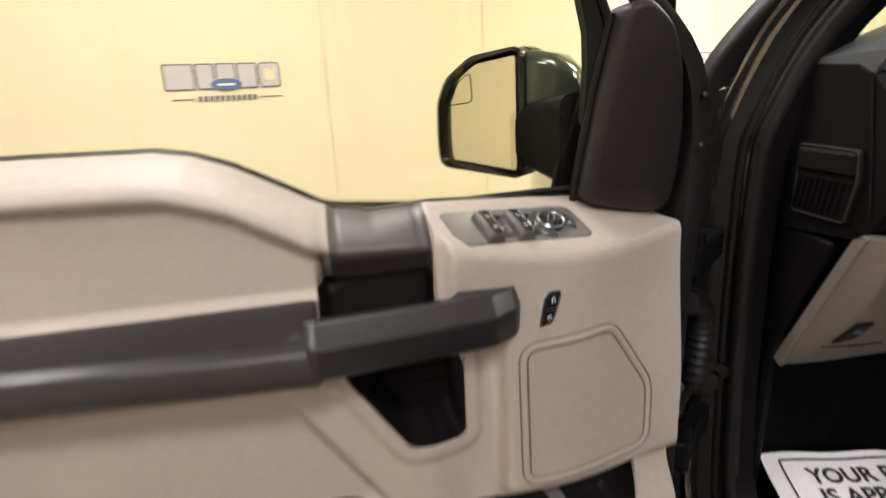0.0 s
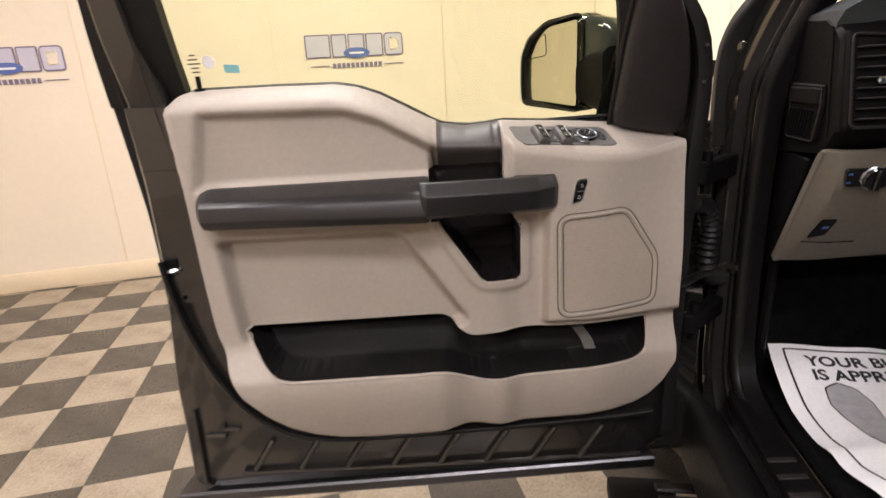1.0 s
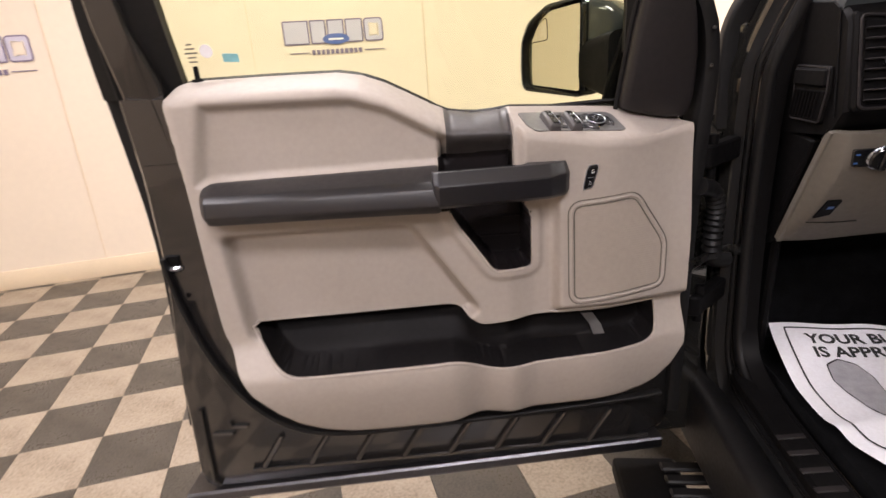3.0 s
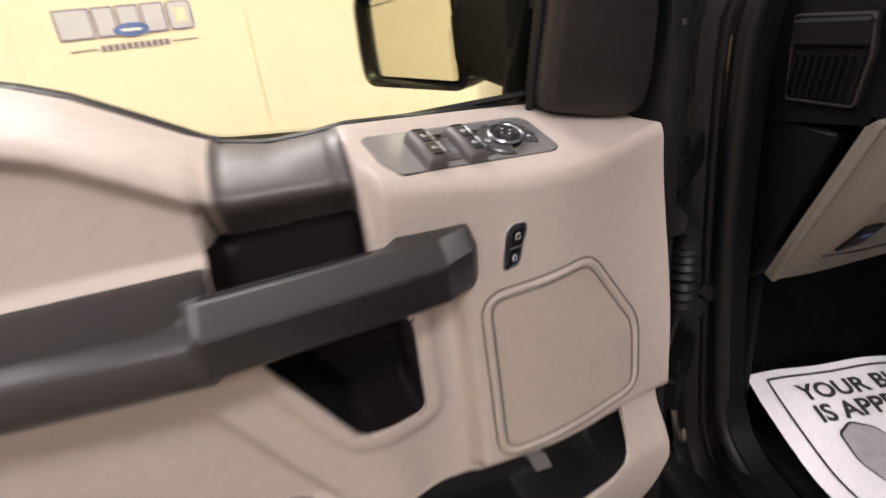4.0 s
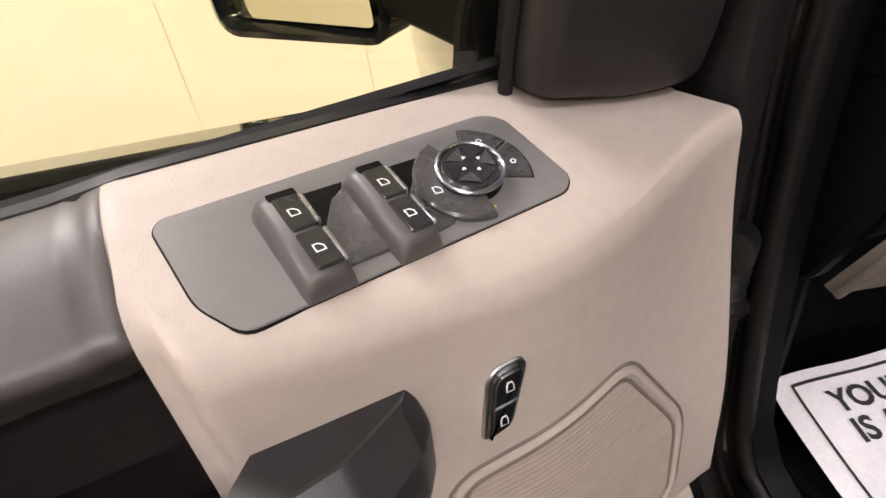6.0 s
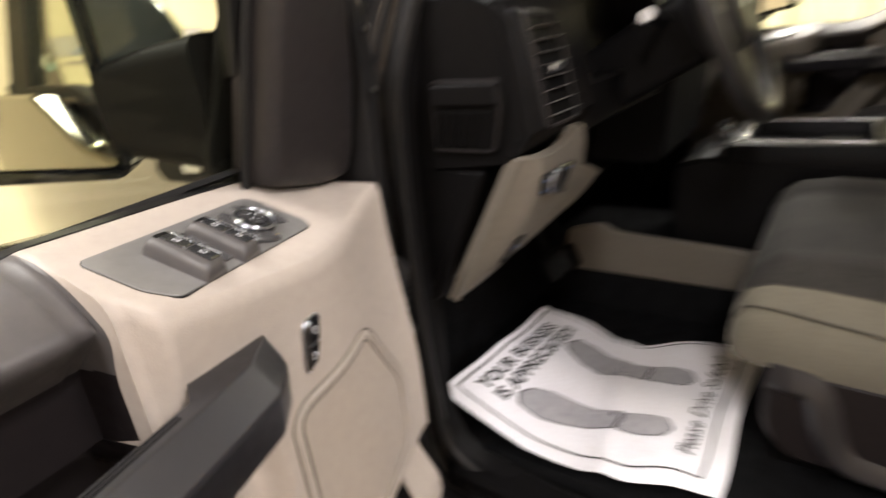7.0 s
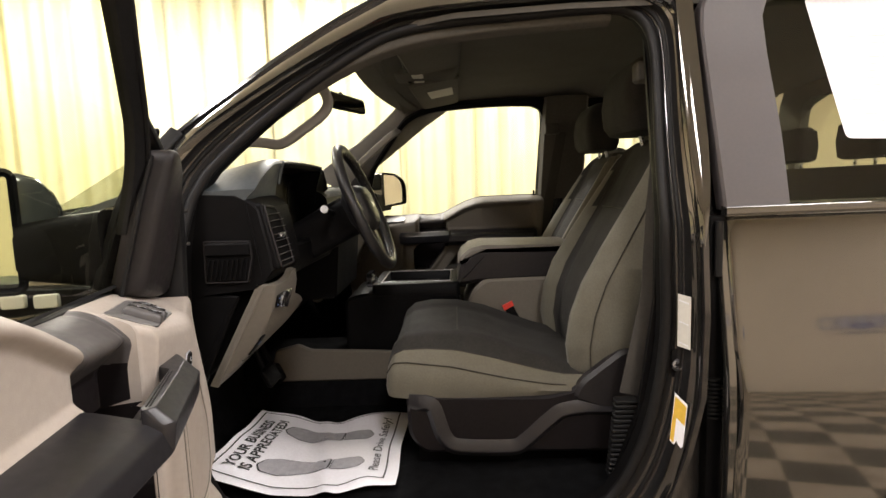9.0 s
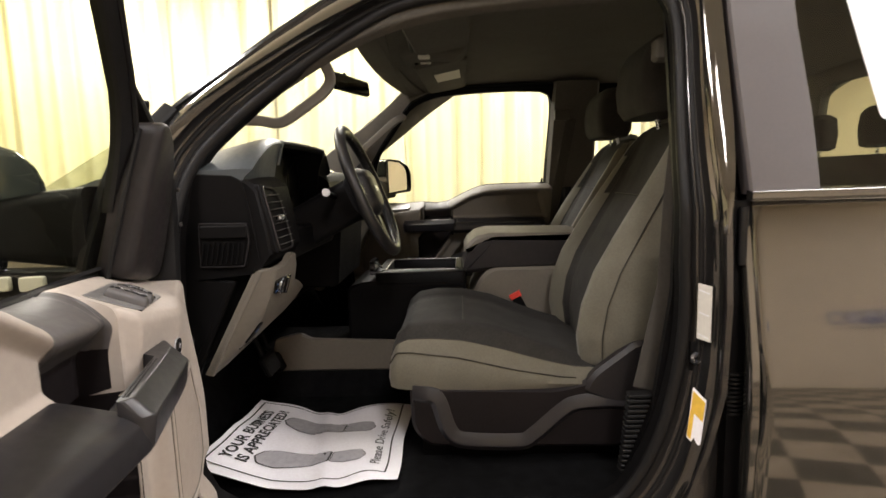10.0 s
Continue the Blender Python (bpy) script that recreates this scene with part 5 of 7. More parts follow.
# rear doors
def rear_panel(s):
    # how the skin leans with height: tucked under below, turned in above the shoulder
    slope = [(0.50, -0.25), (0.60, -0.15), (0.70, -0.10), (0.78, -0.08), (0.83, -0.045), (0.87, -0.03), (0.907, -0.010), (0.942, 0.012), (0.978, 0.065), (1.013, 0.10), (1.047, 0.145), (1.08, 0.178),
             (1.105, 0.190), (1.15, 0.197), (1.20, 0.206), (1.25, 0.222), (1.30, 0.25), (1.338, 0.29)]
    zs = [(1.338, 0.020)]
    for i in range(36):
        z, o = zs[0]
        zs.insert(0, (z - 0.0233, o - 0.0233 * lerp_table(slope, z - 0.0116)))
    rings = []
    for y in [-0.073, -0.078, -0.085] + [-0.1 - 0.09 * i for i in range(11)]:
        r = 0.012 if y > -0.075 else (0.004 if y > -0.08 else 0)
        front = [(s * (0.945 - o - r), y - 0.008 * math.exp(-((z - 0.97) / 0.09) ** 4) * (1 if y > -0.09 else 0), z) for z, o in zs]
        back = [(a - s * 0.05, y, z) for a, y, z in reversed(front)]
        rings.append(front + back)
    door = part("rear_door", loft(rings), PAINT, truck, "closed rear door in glossy dark grey paint", angle=50)
    if s < 0:
        edge = [(z, o) for z, o in zs if z < 1.318]
        part("edge_flange", loft([[(s * (0.945 - o - d), y - (0.008 if z > 1.30 else 0.0) * (d < 0.01), z) for d, y in ((0.008, -0.078), (0.006, -0.0635), (0.010, -0.060), (0.022, -0.060), (0.024, -0.078))] for z, o in edge]), PAINT, door, "painted front edge flange", angle=50)
    # the belt strip, window frame and glass
    part("belt_moulding", sweep([(s * 0.938, -0.068, 1.347), (s * 0.938, -0.5, 1.351), (s * 0.935, -1.05, 1.355)], round_poly([(-0.012, -0.008), (0.012, -0.008), (0.012, 0.010), (-0.012, 0.014)], 0.004, 2)), PAINT, door, "slim belt moulding")
    fo = [(-0.068, 1.352), (-0.066, 1.55), (-0.064, 1.72), (-0.075, 1.805), (-0.13, 1.832), (-0.9, 1.82), (-1.02, 1.75), (-1.08, 1.50), (-1.09, 1.352)]
    fi = [(-0.196, 1.352), (-0.200, 1.50), (-0.194, 1.67), (-0.196, 1.775), (-0.220, 1.795), (-0.85, 1.785), (-0.93, 1.72), (-0.98, 1.50), (-0.985, 1.352)]
    a, b = resample([(0, y, z) for y, z in fo], 40), resample([(0, y, z) for y, z in fi], 40)
    rings = [[(-s * (side_x(p.z) - 0.004) * 1.0, p.y, p.z), (-s * (side_x(p.z) - 0.010), p.y - 0.004, p.z), (-s * (side_x(q.z) - 0.006), q.y, q.z), (-s * (side_x(q.z) + 0.03), q.y, q.z), (-s * (side_x(p.z) + 0.03), p.y, p.z)] for p, q in zip(a, b)]
    part("window_frame", loft(rings), SATIN if s < 0 else BLACK, door, "satin dark window surround", angle=25)
    bm = bmesh.new()
    bm.faces.new([bm.verts.new((-s * (side_x(z) + 0.012), y, z)) for y, z in fi])
    gl = part("window_pane", bm, GLASS_D if s < 0 else GLASS_C, door, "dark tinted rear door glass" if s < 0 else "rear door glass", flat=True)
    gl.visible_shadow = False
    # inner trim below the glass
    part("inner_trim", box(min(s * 0.80, s * 0.84), max(s * 0.80, s * 0.84), -1.08, -0.20, 0.70, 1.36, 0.01), BEIGE_SHADED, door, "shaded beige rear door trim")


for s in (-1, 1):
    rear_panel(s)
part("hinge_pin", tube([(-0.94, -0.058, 1.22), (-0.94, -0.058, 1.33)], 0.008), RUBBER, truck)
for i in range(10):
    part("cable_boot", tube([(-0.922, -0.060, 1.00 - 0.009 * i), (-0.922, -0.060, 1.0045 - 0.009 * i)], 0.016, (1, 0, 0), 12), RUBBER, truck)
# black panel added for the shade in the gap ahead of the door
part("gap_shade_panel", box(-0.93, -0.88, -0.075, -0.045, 0.60, 1.34, 0.004), BLACK, truck)

# striker and labels on the pillar
part("striker", sweep(smooth_path([(-0.895, -0.012, 1.020), (-0.915, 0.016, 1.020), (-0.915, 0.020, 1.034), (-0.895, -0.012, 1.040)], 16), circle(0.0045, 8)), CHROME, truck, "steel door striker")
part("striker_plate", box(-0.905, -0.893, -0.02, 0.018, 1.0, 1.06, 0.003), BLACK, truck)
for z0, z1, nm, mat, y0 in ((1.072, 1.182, "pillar_label", LABEL, 0.0), (0.868, 0.972, "tyre_label", PAPER, 0.0)):
    lab = thing(nm, "small white sticker on the door pillar" if nm == "pillar_label" else "yellow and white tyre sticker on the door pillar", "sticker", (-0.925, -0.02, z0))
    def on_b(a, b, h):
        y = lerp_table([(0.866, 0.024), (0.96, 0.014), (1.08, 0.011), (1.19, 0.011)], b)
        h = h + (0.003 if b < 1.0 else 0.0)
        return Vector((-0.916 - 0.020 * a - 0.67 * h, y - 0.018 * a + 0.74 * h, b - (0.020 if b < 1.0 else 0.004) * a))
    part("sheet", prism([(0, z0), (1, z0), (1, z1), (0, z1)], 0.0, 0.0015, on_b, 0.0003), mat, lab, flat=True)
    if nm == "tyre_label":
        part("band", prism([(0.05, z1 - 0.046), (0.95, z1 - 0.046), (0.95, z1 - 0.006), (0.05, z1 - 0.006)], 0.0015, 0.0022, on_b, 0.0002), YELLOW, lab, flat=True)
        part("edge_band", prism([(0.02, z0 + 0.004), (0.30, z0 + 0.004), (0.30, z1 - 0.046), (0.02, z1 - 0.046)], 0.0015, 0.0022, on_b, 0.0002), YELLOW, lab, flat=True)
    else:
        for i in range(0, 9, 4):
            part("print_bar", prism([(0.1, z0 + 0.008 + 0.011 * i), (0.85, z0 + 0.005 + 0.011 * i), (0.85, z0 + 0.008 + 0.011 * i), (0.1, z0 + 0.011 + 0.011 * i)], 0.0015, 0.002, on_b, 0.0002), FAINT, lab, flat=True)

# outer gasket of the windscreen pillar
gk = smooth_path([(-0.942, 1.13, 1.20), (-0.946, 1.13, 1.36), (-0.934, 1.122, 1.420), (-0.904, 1.108, 1.466), (-0.872, 1.090, 1.508), (-0.835, 1.065, 1.552)], 34)
part("pillar_gasket", sweep(gk, round_poly([(-0.020, -0.02), (0.012, -0.02), (0.012, 0.02), (-0.020, 0.02)], 0.008, 3), (1, 0, 0)), RUBBER, truck, "black outer gasket of the pillar")

# front wing, bonnet, hinges and cables by the open door
def wing(s):
    rings = []
    for y in (1.115, 1.125, 1.3, 1.6, 1.9, 2.2, 2.5, 2.62):
        k = lerp_table([(1.1, 0), (2.2, 0.01), (2.62, 0.09)], y)
        top = lerp_table([(1.1, 1.36), (1.6, 1.33), (2.62, 1.24)], y)
        arch = 0.0
        low = 0.52
        d = abs(y - 1.95)
        if d < 0.5:
            low = 0.42 + math.sqrt(max(0, 0.25 - d * d)) * 1.0
        front = [(s * (0.955 - k), y, low), (s * (0.975 - k), y, max(low + 0.01, 0.80)), (s * (0.985 - k), y, max(low + 0.02, 1.05)), (s * (0.965 - k), y, 1.22), (s * (0.93 - k), y, top - 0.03), (s * (0.88 - k), y, top)]
        rings.append(front + [(a - s * 0.02, b, c - (0.02 if c > 1.2 else 0)) for a, b, c in reversed(front)])
    return loft(rings)


for s in (-1, 1):
    part("front_wing", wing(s), PAINT, truck, "dark grey front wing", angle=50)
bon = []
for y in (1.45, 1.6, 2.0, 2.4, 2.62):
    z = lerp_table([(1.45, 1.36), (2.0, 1.345), (2.4, 1.30), (2.62, 1.22)], y)
    top = [(-0.90 + 1.8 * i / 14, y, z + 0.05 * (1 - (2 * i / 14 - 1) ** 4)) for i in range(15)]
    bon.append(top + [(a, b, c - 0.02) for a, b, c in reversed(top)])
part("bonnet", loft(bon), PAINT, truck, "dark grey bonnet")
part("front_end", prism(round_poly([(-0.84, 0.45), (0.84, 0.45), (0.80, 1.22), (-0.80, 1.22)], 0.05), 2.56, 2.66, lambda a, b, h: Vector((a, h, b)), 0.02), PAINT, truck, "dark grey front end")
for zc in (0.86, 1.165):
    part("door_hinge", prism(round_poly([(-1.03, 0.992), (-0.94, 1.105), (-0.915, 1.090), (-1.008, 0.985)], 0.01), zc - 0.022, zc + 0.022, lambda a, b, h: Vector((a, b, h)), 0.004), BLACK, truck, "dark painted door hinge")
    part("hinge_pin", tube([(-1.000, 1.010, zc - 0.04), (-1.000, 1.010, zc + 0.04)], 0.009), BLACK, truck)
part("check_strap", sweep([(-1.045, 0.955, 0.962), (-0.985, 1.03, 0.955), (-0.92, 1.085, 0.952)], round_poly([(-0.004, -0.008), (0.004, -0.008), (0.004, 0.008), (-0.004, 0.008)], 0.002, 2)), STEEL, truck, "steel door check strap")
part("check_bolt", tube([(-0.915, 1.07, 0.952), (-0.900, 1.075, 0.952)], 0.012, n=8), STEEL, truck)
boot = smooth_path([(-1.03, 0.975, 1.115), (-0.99, 1.01, 1.10), (-0.975, 1.03, 1.05), (-0.98, 1.03, 0.98), (-0.965, 1.05, 0.94), (-0.93, 1.08, 0.93)], 40)
part("cable_boot", sweep(boot, circle(0.017, 12), (0.3, 1, 0), scale=lambda f: 1 + 0.16 * math.sin(f * 120)), RUBBER, truck, "ribbed rubber cable boot")
part("hinge_post", prism(round_poly([(1.10, 0.58), (1.18, 0.58), (1.18, 1.40), (1.10, 1.40)], 0.01), -0.935, -0.85, lambda a, b, h: Vector((h, a, b)), 0.006), PAINT, truck, "dark grey hinge post")

# built reflection of letters in the door glass: dark strip, three pale raised bars
part("reflection_strip", prism(round_poly([(1.175, 1.196), (1.50, 1.190), (1.52, 1.210), (1.50, 1.250), (1.175, 1.250)], 0.008), -1.004, -0.962, lambda a, b, h: Vector((h, a, b)), 0.004), BLACK, truck, "black strip on the front wing behind built reflection bars")
for i in range(3):
    y = 1.236 + 0.066 * i
    part("reflection_bar", prism(round_poly([(y, 1.213), (y + 0.050, 1.211), (y + 0.050, 1.238), (y, 1.240)], 0.007), -1.012, -1.002, lambda a, b, h: Vector((h, a, b)), 0.002), LABEL, truck, "pale raised bar standing for a reflected letter")

# running board
rb = thing("running_board", "black running board with ribbed treads", "running board", (-1.0, 0.0, 0.40))
part("board", sweep([(-1.02, 1.075, 0.395), (-1.02, 0.2, 0.395), (-1.02, -1.1, 0.395)], round_poly([(-0.030, -0.03), (0.125, -0.03), (0.125, 0.018), (-0.018, 0.018), (-0.030, 0.0)], 0.010, 3)), BLACK, rb)
for i in range(36):
    y = 1.05 - 0.042 * i
    part("tread", prism(round_poly([(-1.043, y - 0.028), (-0.905, y - 0.028), (-0.905, y), (-1.043, y)], 0.006, 2), 0.415, 0.427, lambda a, b, h: Vector((a, b, h)), 0.004), RUBBER, rb)
for y in (0.8, -0.6):
    part("bracket", box(-0.98, -0.78, y - 0.03, y + 0.03, 0.36, 0.47, 0.004), BLACK, rb)

# wheels and underbody that carry the truck
part("chassis", box(-0.55, 0.55, -2.4, 2.6, 0.42, 0.62, 0.02), BLACK, truck, "black chassis")
part("cargo_box", prism(round_poly([(-0.97, 0.60), (0.97, 0.60), (0.97, 1.34), (-0.97, 1.34)], 0.05), -1.24, -2.9, lambda a, b, h: Vector((a, h, b)), 0.02), PAINT, truck, "dark grey cargo box")


def wheel(x, y):
    s = 1 if x > 0 else -1
    prof = [(0.20, 0.10), (0.24, 0.12), (0.36, 0.125), (0.39, 0.11), (0.395, 0.0), (0.39, -0.11), (0.36, -0.125), (0.24, -0.12), (0.20, -0.10)]
    n = 40
    rings = [[(x + d, y + r * math.cos(6.2832 * i / n), 0.395 + r * math.sin(6.2832 * i / n)) for r, d in prof] for i in range(n + 1)]
    t = part("wheel", loft(rings, caps=False), RUBBER, truck, "black tyre on a grey rim")
    part("rim", prism([(y + 0.22 * math.cos(6.2832 * i / 24), 0.395 + 0.22 * math.sin(6.2832 * i / 24)) for i in range(24)], x - 0.07, x + 0.09 * s, lambda a, b, h: Vector((h, a, b)), 0.01), STEEL, t)


for x in (-0.84, 0.84):
    for y in (1.95, -1.75):
        wheel(x, y)


# ---- inside the cab ----
dash = thing("dashboard", "dark dashboard with shaded beige lower panel and slatted vents", "dashboard", (0, 1.05, 0.95))
# upper dash, its end by the door
rings = []
END = [(1.36, 1.36), (1.20, 1.405), (1.05, 1.425), (0.935, 1.418), (0.900, 1.400), (0.885, 1.385), (0.868, 1.30), (0.862, 1.252), (0.880, 1.228), (0.90, 1.214), (1.05, 1.20), (1.36, 1.20)]
for x, k, dz in ((-0.862, 0.97, -0.004), (-0.855, 1.0, 0), (-0.70, 1.0, 0.004), (-0.661, 1.0, 0.004), (-0.657, 1.0, 0.004), (-0.45, 1.0, 0.008), (-0.243, 1.0, 0.010), (-0.239, 1.0, 0.010), (0.0, 1.0, 0.015), (0.3, 1.0, 0.012), (0.7, 1.0, 0.004), (0.855, 1.0, 0), (0.862, 0.97, -0.004)):
    rings.append([(x, 1.1 + (max(y, 0.985 if z > 1.30 else (0.945 if z > 1.24 else 0.0)) - 1.1 if -0.66 < x < -0.24 and y < 1.0 else y - 1.1) * k, z + dz) for y, z in END])
part("upper_dash", loft(rings), BLACK, dash, "black upper dash", angle=30)
# soft top pad, its bluish grey lamp sheen put into the colour
rings = []
for x in (-0.84, -0.70, -0.3, 0.0, 0.3, 0.7, 0.84):
    rings.append([(x, y, z + 0.006) for y, z in ((1.34, 1.375), (1.20, 1.418), (1.10, 1.434), (1.02, 1.432), (1.02, 1.415), (1.10, 1.42), (1.34, 1.36))])
part("top_pad", loft(rings), DASHTOP, dash, "soft grey dash top")
# instrument hood, rising from the dash end to the cluster
HOOD = [(1.15, 1.430), (1.06, 1.468), (0.97, 1.492), (0.925, 1.502), (0.902, 1.500), (0.893, 1.490)]
def hood_row(x, k):
    return [(x, y, 1.418 + (z - 1.418) * k) for y, z in HOOD]
for name_, xs in (("hood_side", ((-0.860, 0.12), (-0.82, 0.42), (-0.77, 0.72), (-0.72, 0.93), (-0.68, 1.0), (-0.655, 1.0))), ("hood_side", ((-0.245, 1.0), (-0.22, 0.9), (-0.19, 0.5), (-0.17, 0.1)))):
    # far side drawn black, its shade put into the colour
    part(name_, loft([hood_row(x, k) + [(x, 0.912, 1.435 if k > 0.5 else 1.41), (x, 0.922, 1.378), (x, 1.15, 1.378)] for x, k in xs]), DASHTOP if xs[0][0] < -0.5 else BLACK, dash, "soft side of the instrument hood", angle=50)
# shell black for the shade under it; the lit lip is a grey tube
part("instrument_hood", loft([hood_row(x, k) + [(x, 0.900, 1.418 + 0.064 * k), (x, 0.96, 1.418 + 0.066 * k), (x, 1.14, 1.418)] for x, k in ((-0.6545, 1.0), (-0.55, 1.03), (-0.45, 1.04), (-0.35, 1.03), (-0.2455, 1.0))]), BLACK, dash, "soft hood over the instruments, blackened for shade", angle=50)
part("hood_edge", tube([(-0.655, 0.905, 1.44), (-0.655, 0.894, 1.484), (-0.645, 0.892, 1.4935), (-0.55, 0.892, 1.496), (-0.45, 0.892, 1.497), (-0.35, 0.892, 1.496), (-0.255, 0.892, 1.4935), (-0.243, 0.896, 1.475)], 0.0032, (0, 1, 0), 8), DASHTOP, dash, "thin lip of the instrument hood, lightened for its lit edge")
part("hood_seam", tube([(-0.70, 0.898, 1.486), (-0.70, 0.915, 1.45), (-0.70, 0.930, 1.395)], 0.0016, (1, 0, 0), 6), BLACK, dash)
part("instrument_face", prism(round_poly([(-0.65, 1.30), (-0.25, 1.30), (-0.25, 1.475), (-0.65, 1.475)], 0.02), 0.960, 0.975, lambda a, b, h: Vector((a, h + (b - 1.3) * 0.12, b)), 0.002), BLACK, dash, "dark instrument cluster")
for x in (-0.56, -0.34):
    ring = [(x + 0.052 * math.cos(6.2832 * i / 28), 0.967, 1.395 + 0.052 * math.sin(6.2832 * i / 28)) for i in range(28)]
    part("gauge_ring", tube(ring, 0.002, (0, 1, 0), 6, True), BLACK, dash)
part("blue_pointer", box(-0.575, -0.535, 0.9605, 0.963, 1.372, 1.376, 0.0005), CLUSTERBLUE, dash, "blue lit pointer")
part("cluster_surround", prism(round_poly([(-0.70, 1.21), (-0.22, 1.21), (-0.22, 1.285), (-0.70, 1.285)], 0.02), 0.880, 0.95, lambda a, b, h: Vector((a, h, b)), 0.006), BLACK, dash)
# air vent at the outer end
vent = part("air_vent", prism(round_poly([(-0.858, 1.250), (-0.757, 1.250), (-0.757, 1.360), (-0.785, 1.392), (-0.858, 1.398)], 0.01), 0.850, 0.885, lambda a, b, h: Vector((a, h + (b - 1.25) * 0.22, b)), 0.004), BLACK, dash, "black air vent with slats")
part("vent_mouth", prism(round_poly([(-0.846, 1.262), (-0.768, 1.262), (-0.768, 1.352), (-0.792, 1.380), (-0.846, 1.386)], 0.008), 0.8485, 0.853, lambda a, b, h: Vector((a, h + (b - 1.25) * 0.22, b)), 0.001), BLACK, vent)
for i in range(8):
    z = 1.268 + 0.0148 * i
    x1 = -0.769 if z < 1.352 else -0.769 - (z - 1.352) * 0.8
    part("slat", sweep([(-0.845, 0.846 + (z - 1.25) * 0.22, z), (x1, 0.846 + (z - 1.25) * 0.22, z)], round_poly([(-0.007, -0.0022), (0.007, 0.0012), (0.007, 0.0024), (-0.007, -0.0008)], 0.001, 2)), PAD, vent)
part("vent_tab", box(-0.820, -0.790, 0.8535, 0.866, 1.318, 1.329, 0.003, 0.004), CHROME, vent, "chrome vent tab")
part("vent_frame", tube([(a, 0.8470 + (b - 1.25) * 0.22, b) for a, b in round_poly([(-0.852, 1.256), (-0.762, 1.256), (-0.762, 1.355), (-0.788, 1.386), (-0.852, 1.392)], 0.010)], 0.0024, (0, 1, 0), 6, True), SAIL, vent)
# side vent in the dash end
q = round_poly([(1.013, 1.226), (0.918, 1.226), (0.905, 1.280), (0.909, 1.318), (1.011, 1.320)], 0.006)
sv = part("side_vent", prism(q, -0.868, -0.858, lambda a, b, h: Vector((h, a, b)), 0.003), BLACK, dash, "dark side vent in the dash end")
part("vent_mouth", prism([(1.005, 1.232), (0.923, 1.232), (0.914, 1.279), (1.005, 1.280)], -0.8700, -0.866, lambda a, b, h: Vector((h, a, b)), 0.001), BLACK, sv)
for i in range(8):
    y = 0.929 + 0.0105 * i
    part("slat", sweep([(-0.8705, y + 0.006, 1.234), (-0.8705, y - 0.004, 1.278)], round_poly([(-0.001, -0.004), (0.001, -0.004), (0.001, 0.004), (-0.001, 0.004)], 0.0006, 2), (1, 0, 0)), BLACK, sv)
part("vent_hood", box(-0.875, -0.864, 0.909, 1.007, 1.285, 1.315, 0.004, 0.003), BLACK, sv)
part("vent_frame", tube([(-0.8695, a, b) for a, b in inset(q, 0.002)], 0.0016, (1, 0, 0), 6, True), SAIL, sv, "thin grey vent frame")
part("end_cap_seam", tube([(-0.8635, 0.915, 1.405), (-0.8635, 0.900, 1.32), (-0.8635, 0.888, 1.24)], 0.0018, (1, 0, 0), 6), BLACK, dash)
part("end_cap", prism(round_poly([(1.08, 0.96), (1.045, 0.985), (0.945, 1.195), (1.06, 1.205)], 0.01), -0.858, -0.835, lambda a, b, h: Vector((h, a, b)), 0.004), BLACK, dash, "black dash end panel")
# beige lower panel: a straight outer edge, and a face that stands proud of it
def low_line(k):
    """The panel's outer edge from its top (k = 0) to its tip (k = 1), as y and z."""
    return 0.889 + 0.122 * k, 1.216 - 0.226 * k
def low_face(x, k):
    y, z = low_line(k)
    proud = 0.042 * max(0.0, 1 - ((k - 0.4) / 0.6) ** 2) * min(1.0, (x + 0.862) / 0.018) ** 0.7
    return Vector((x, y - proud - 0.010 * (x + 0.862) / 0.3, z + 0.10 * k * max(0.0, x + 0.80)))
LOW_TOP = [(-0.862, 1.216), (-0.80, 1.213), (-0.765, 1.219), (-0.742, 1.234), (-0.715, 1.234), (-0.702, 1.205), (-0.690, 1.165), (-0.64, 1.150), (-0.56, 1.115)]
rings = []
for x in (-0.862, -0.861, -0.858, -0.853, -0.847, -0.842, -0.82, -0.79, -0.765, -0.753, -0.742, -0.728, -0.715, -0.702, -0.690, -0.66, -0.62, -0.58, -0.56):
    k0 = (1.216 - lerp_table(LOW_TOP, x)) / 0.226
    face = [low_face(x, k0 + (1 - k0) * i / 14) for i in range(15)]
    back = [p + Vector((0, 0.014, 0.004)) for p in reversed(face)]
    rings.append([tuple(p) for p in face + back])
part("lower_panel", loft(rings), BEIGE_SHADED, dash, "beige lower dash panel, darkened for shade", angle=40)
part("panel_edge", sweep([(-0.861, *low_line(k)) for k in (0.0, 0.25, 0.5, 0.75, 0.99)], round_poly([(-0.004, -0.004), (0.004, -0.004), (0.004, 0.004), (-0.004, 0.004)], 0.002, 2), (1, 0, 0)), BEIGE_SHADED, dash)
def on_low(x, s, h):
    """On the lower panel's face, s metres below its top lip."""
    p, q = low_face(x, s / 0.257), low_face(x, s / 0.257 + 0.02)
    n = (q - p).cross(Vector((1, 0, 0))).normalized()
    return p + (n if n.y < 0 else -n) * (h + 0.0005)
hs = part("light_switch_plate", prism(round_poly([(-0.838, 0.028), (-0.746, 0.028), (-0.752, 0.062), (-0.832, 0.062)], 0.006), 0.0, 0.005, on_low, 0.001), GLOSSBLK, dash, "gloss black headlight switch plate")
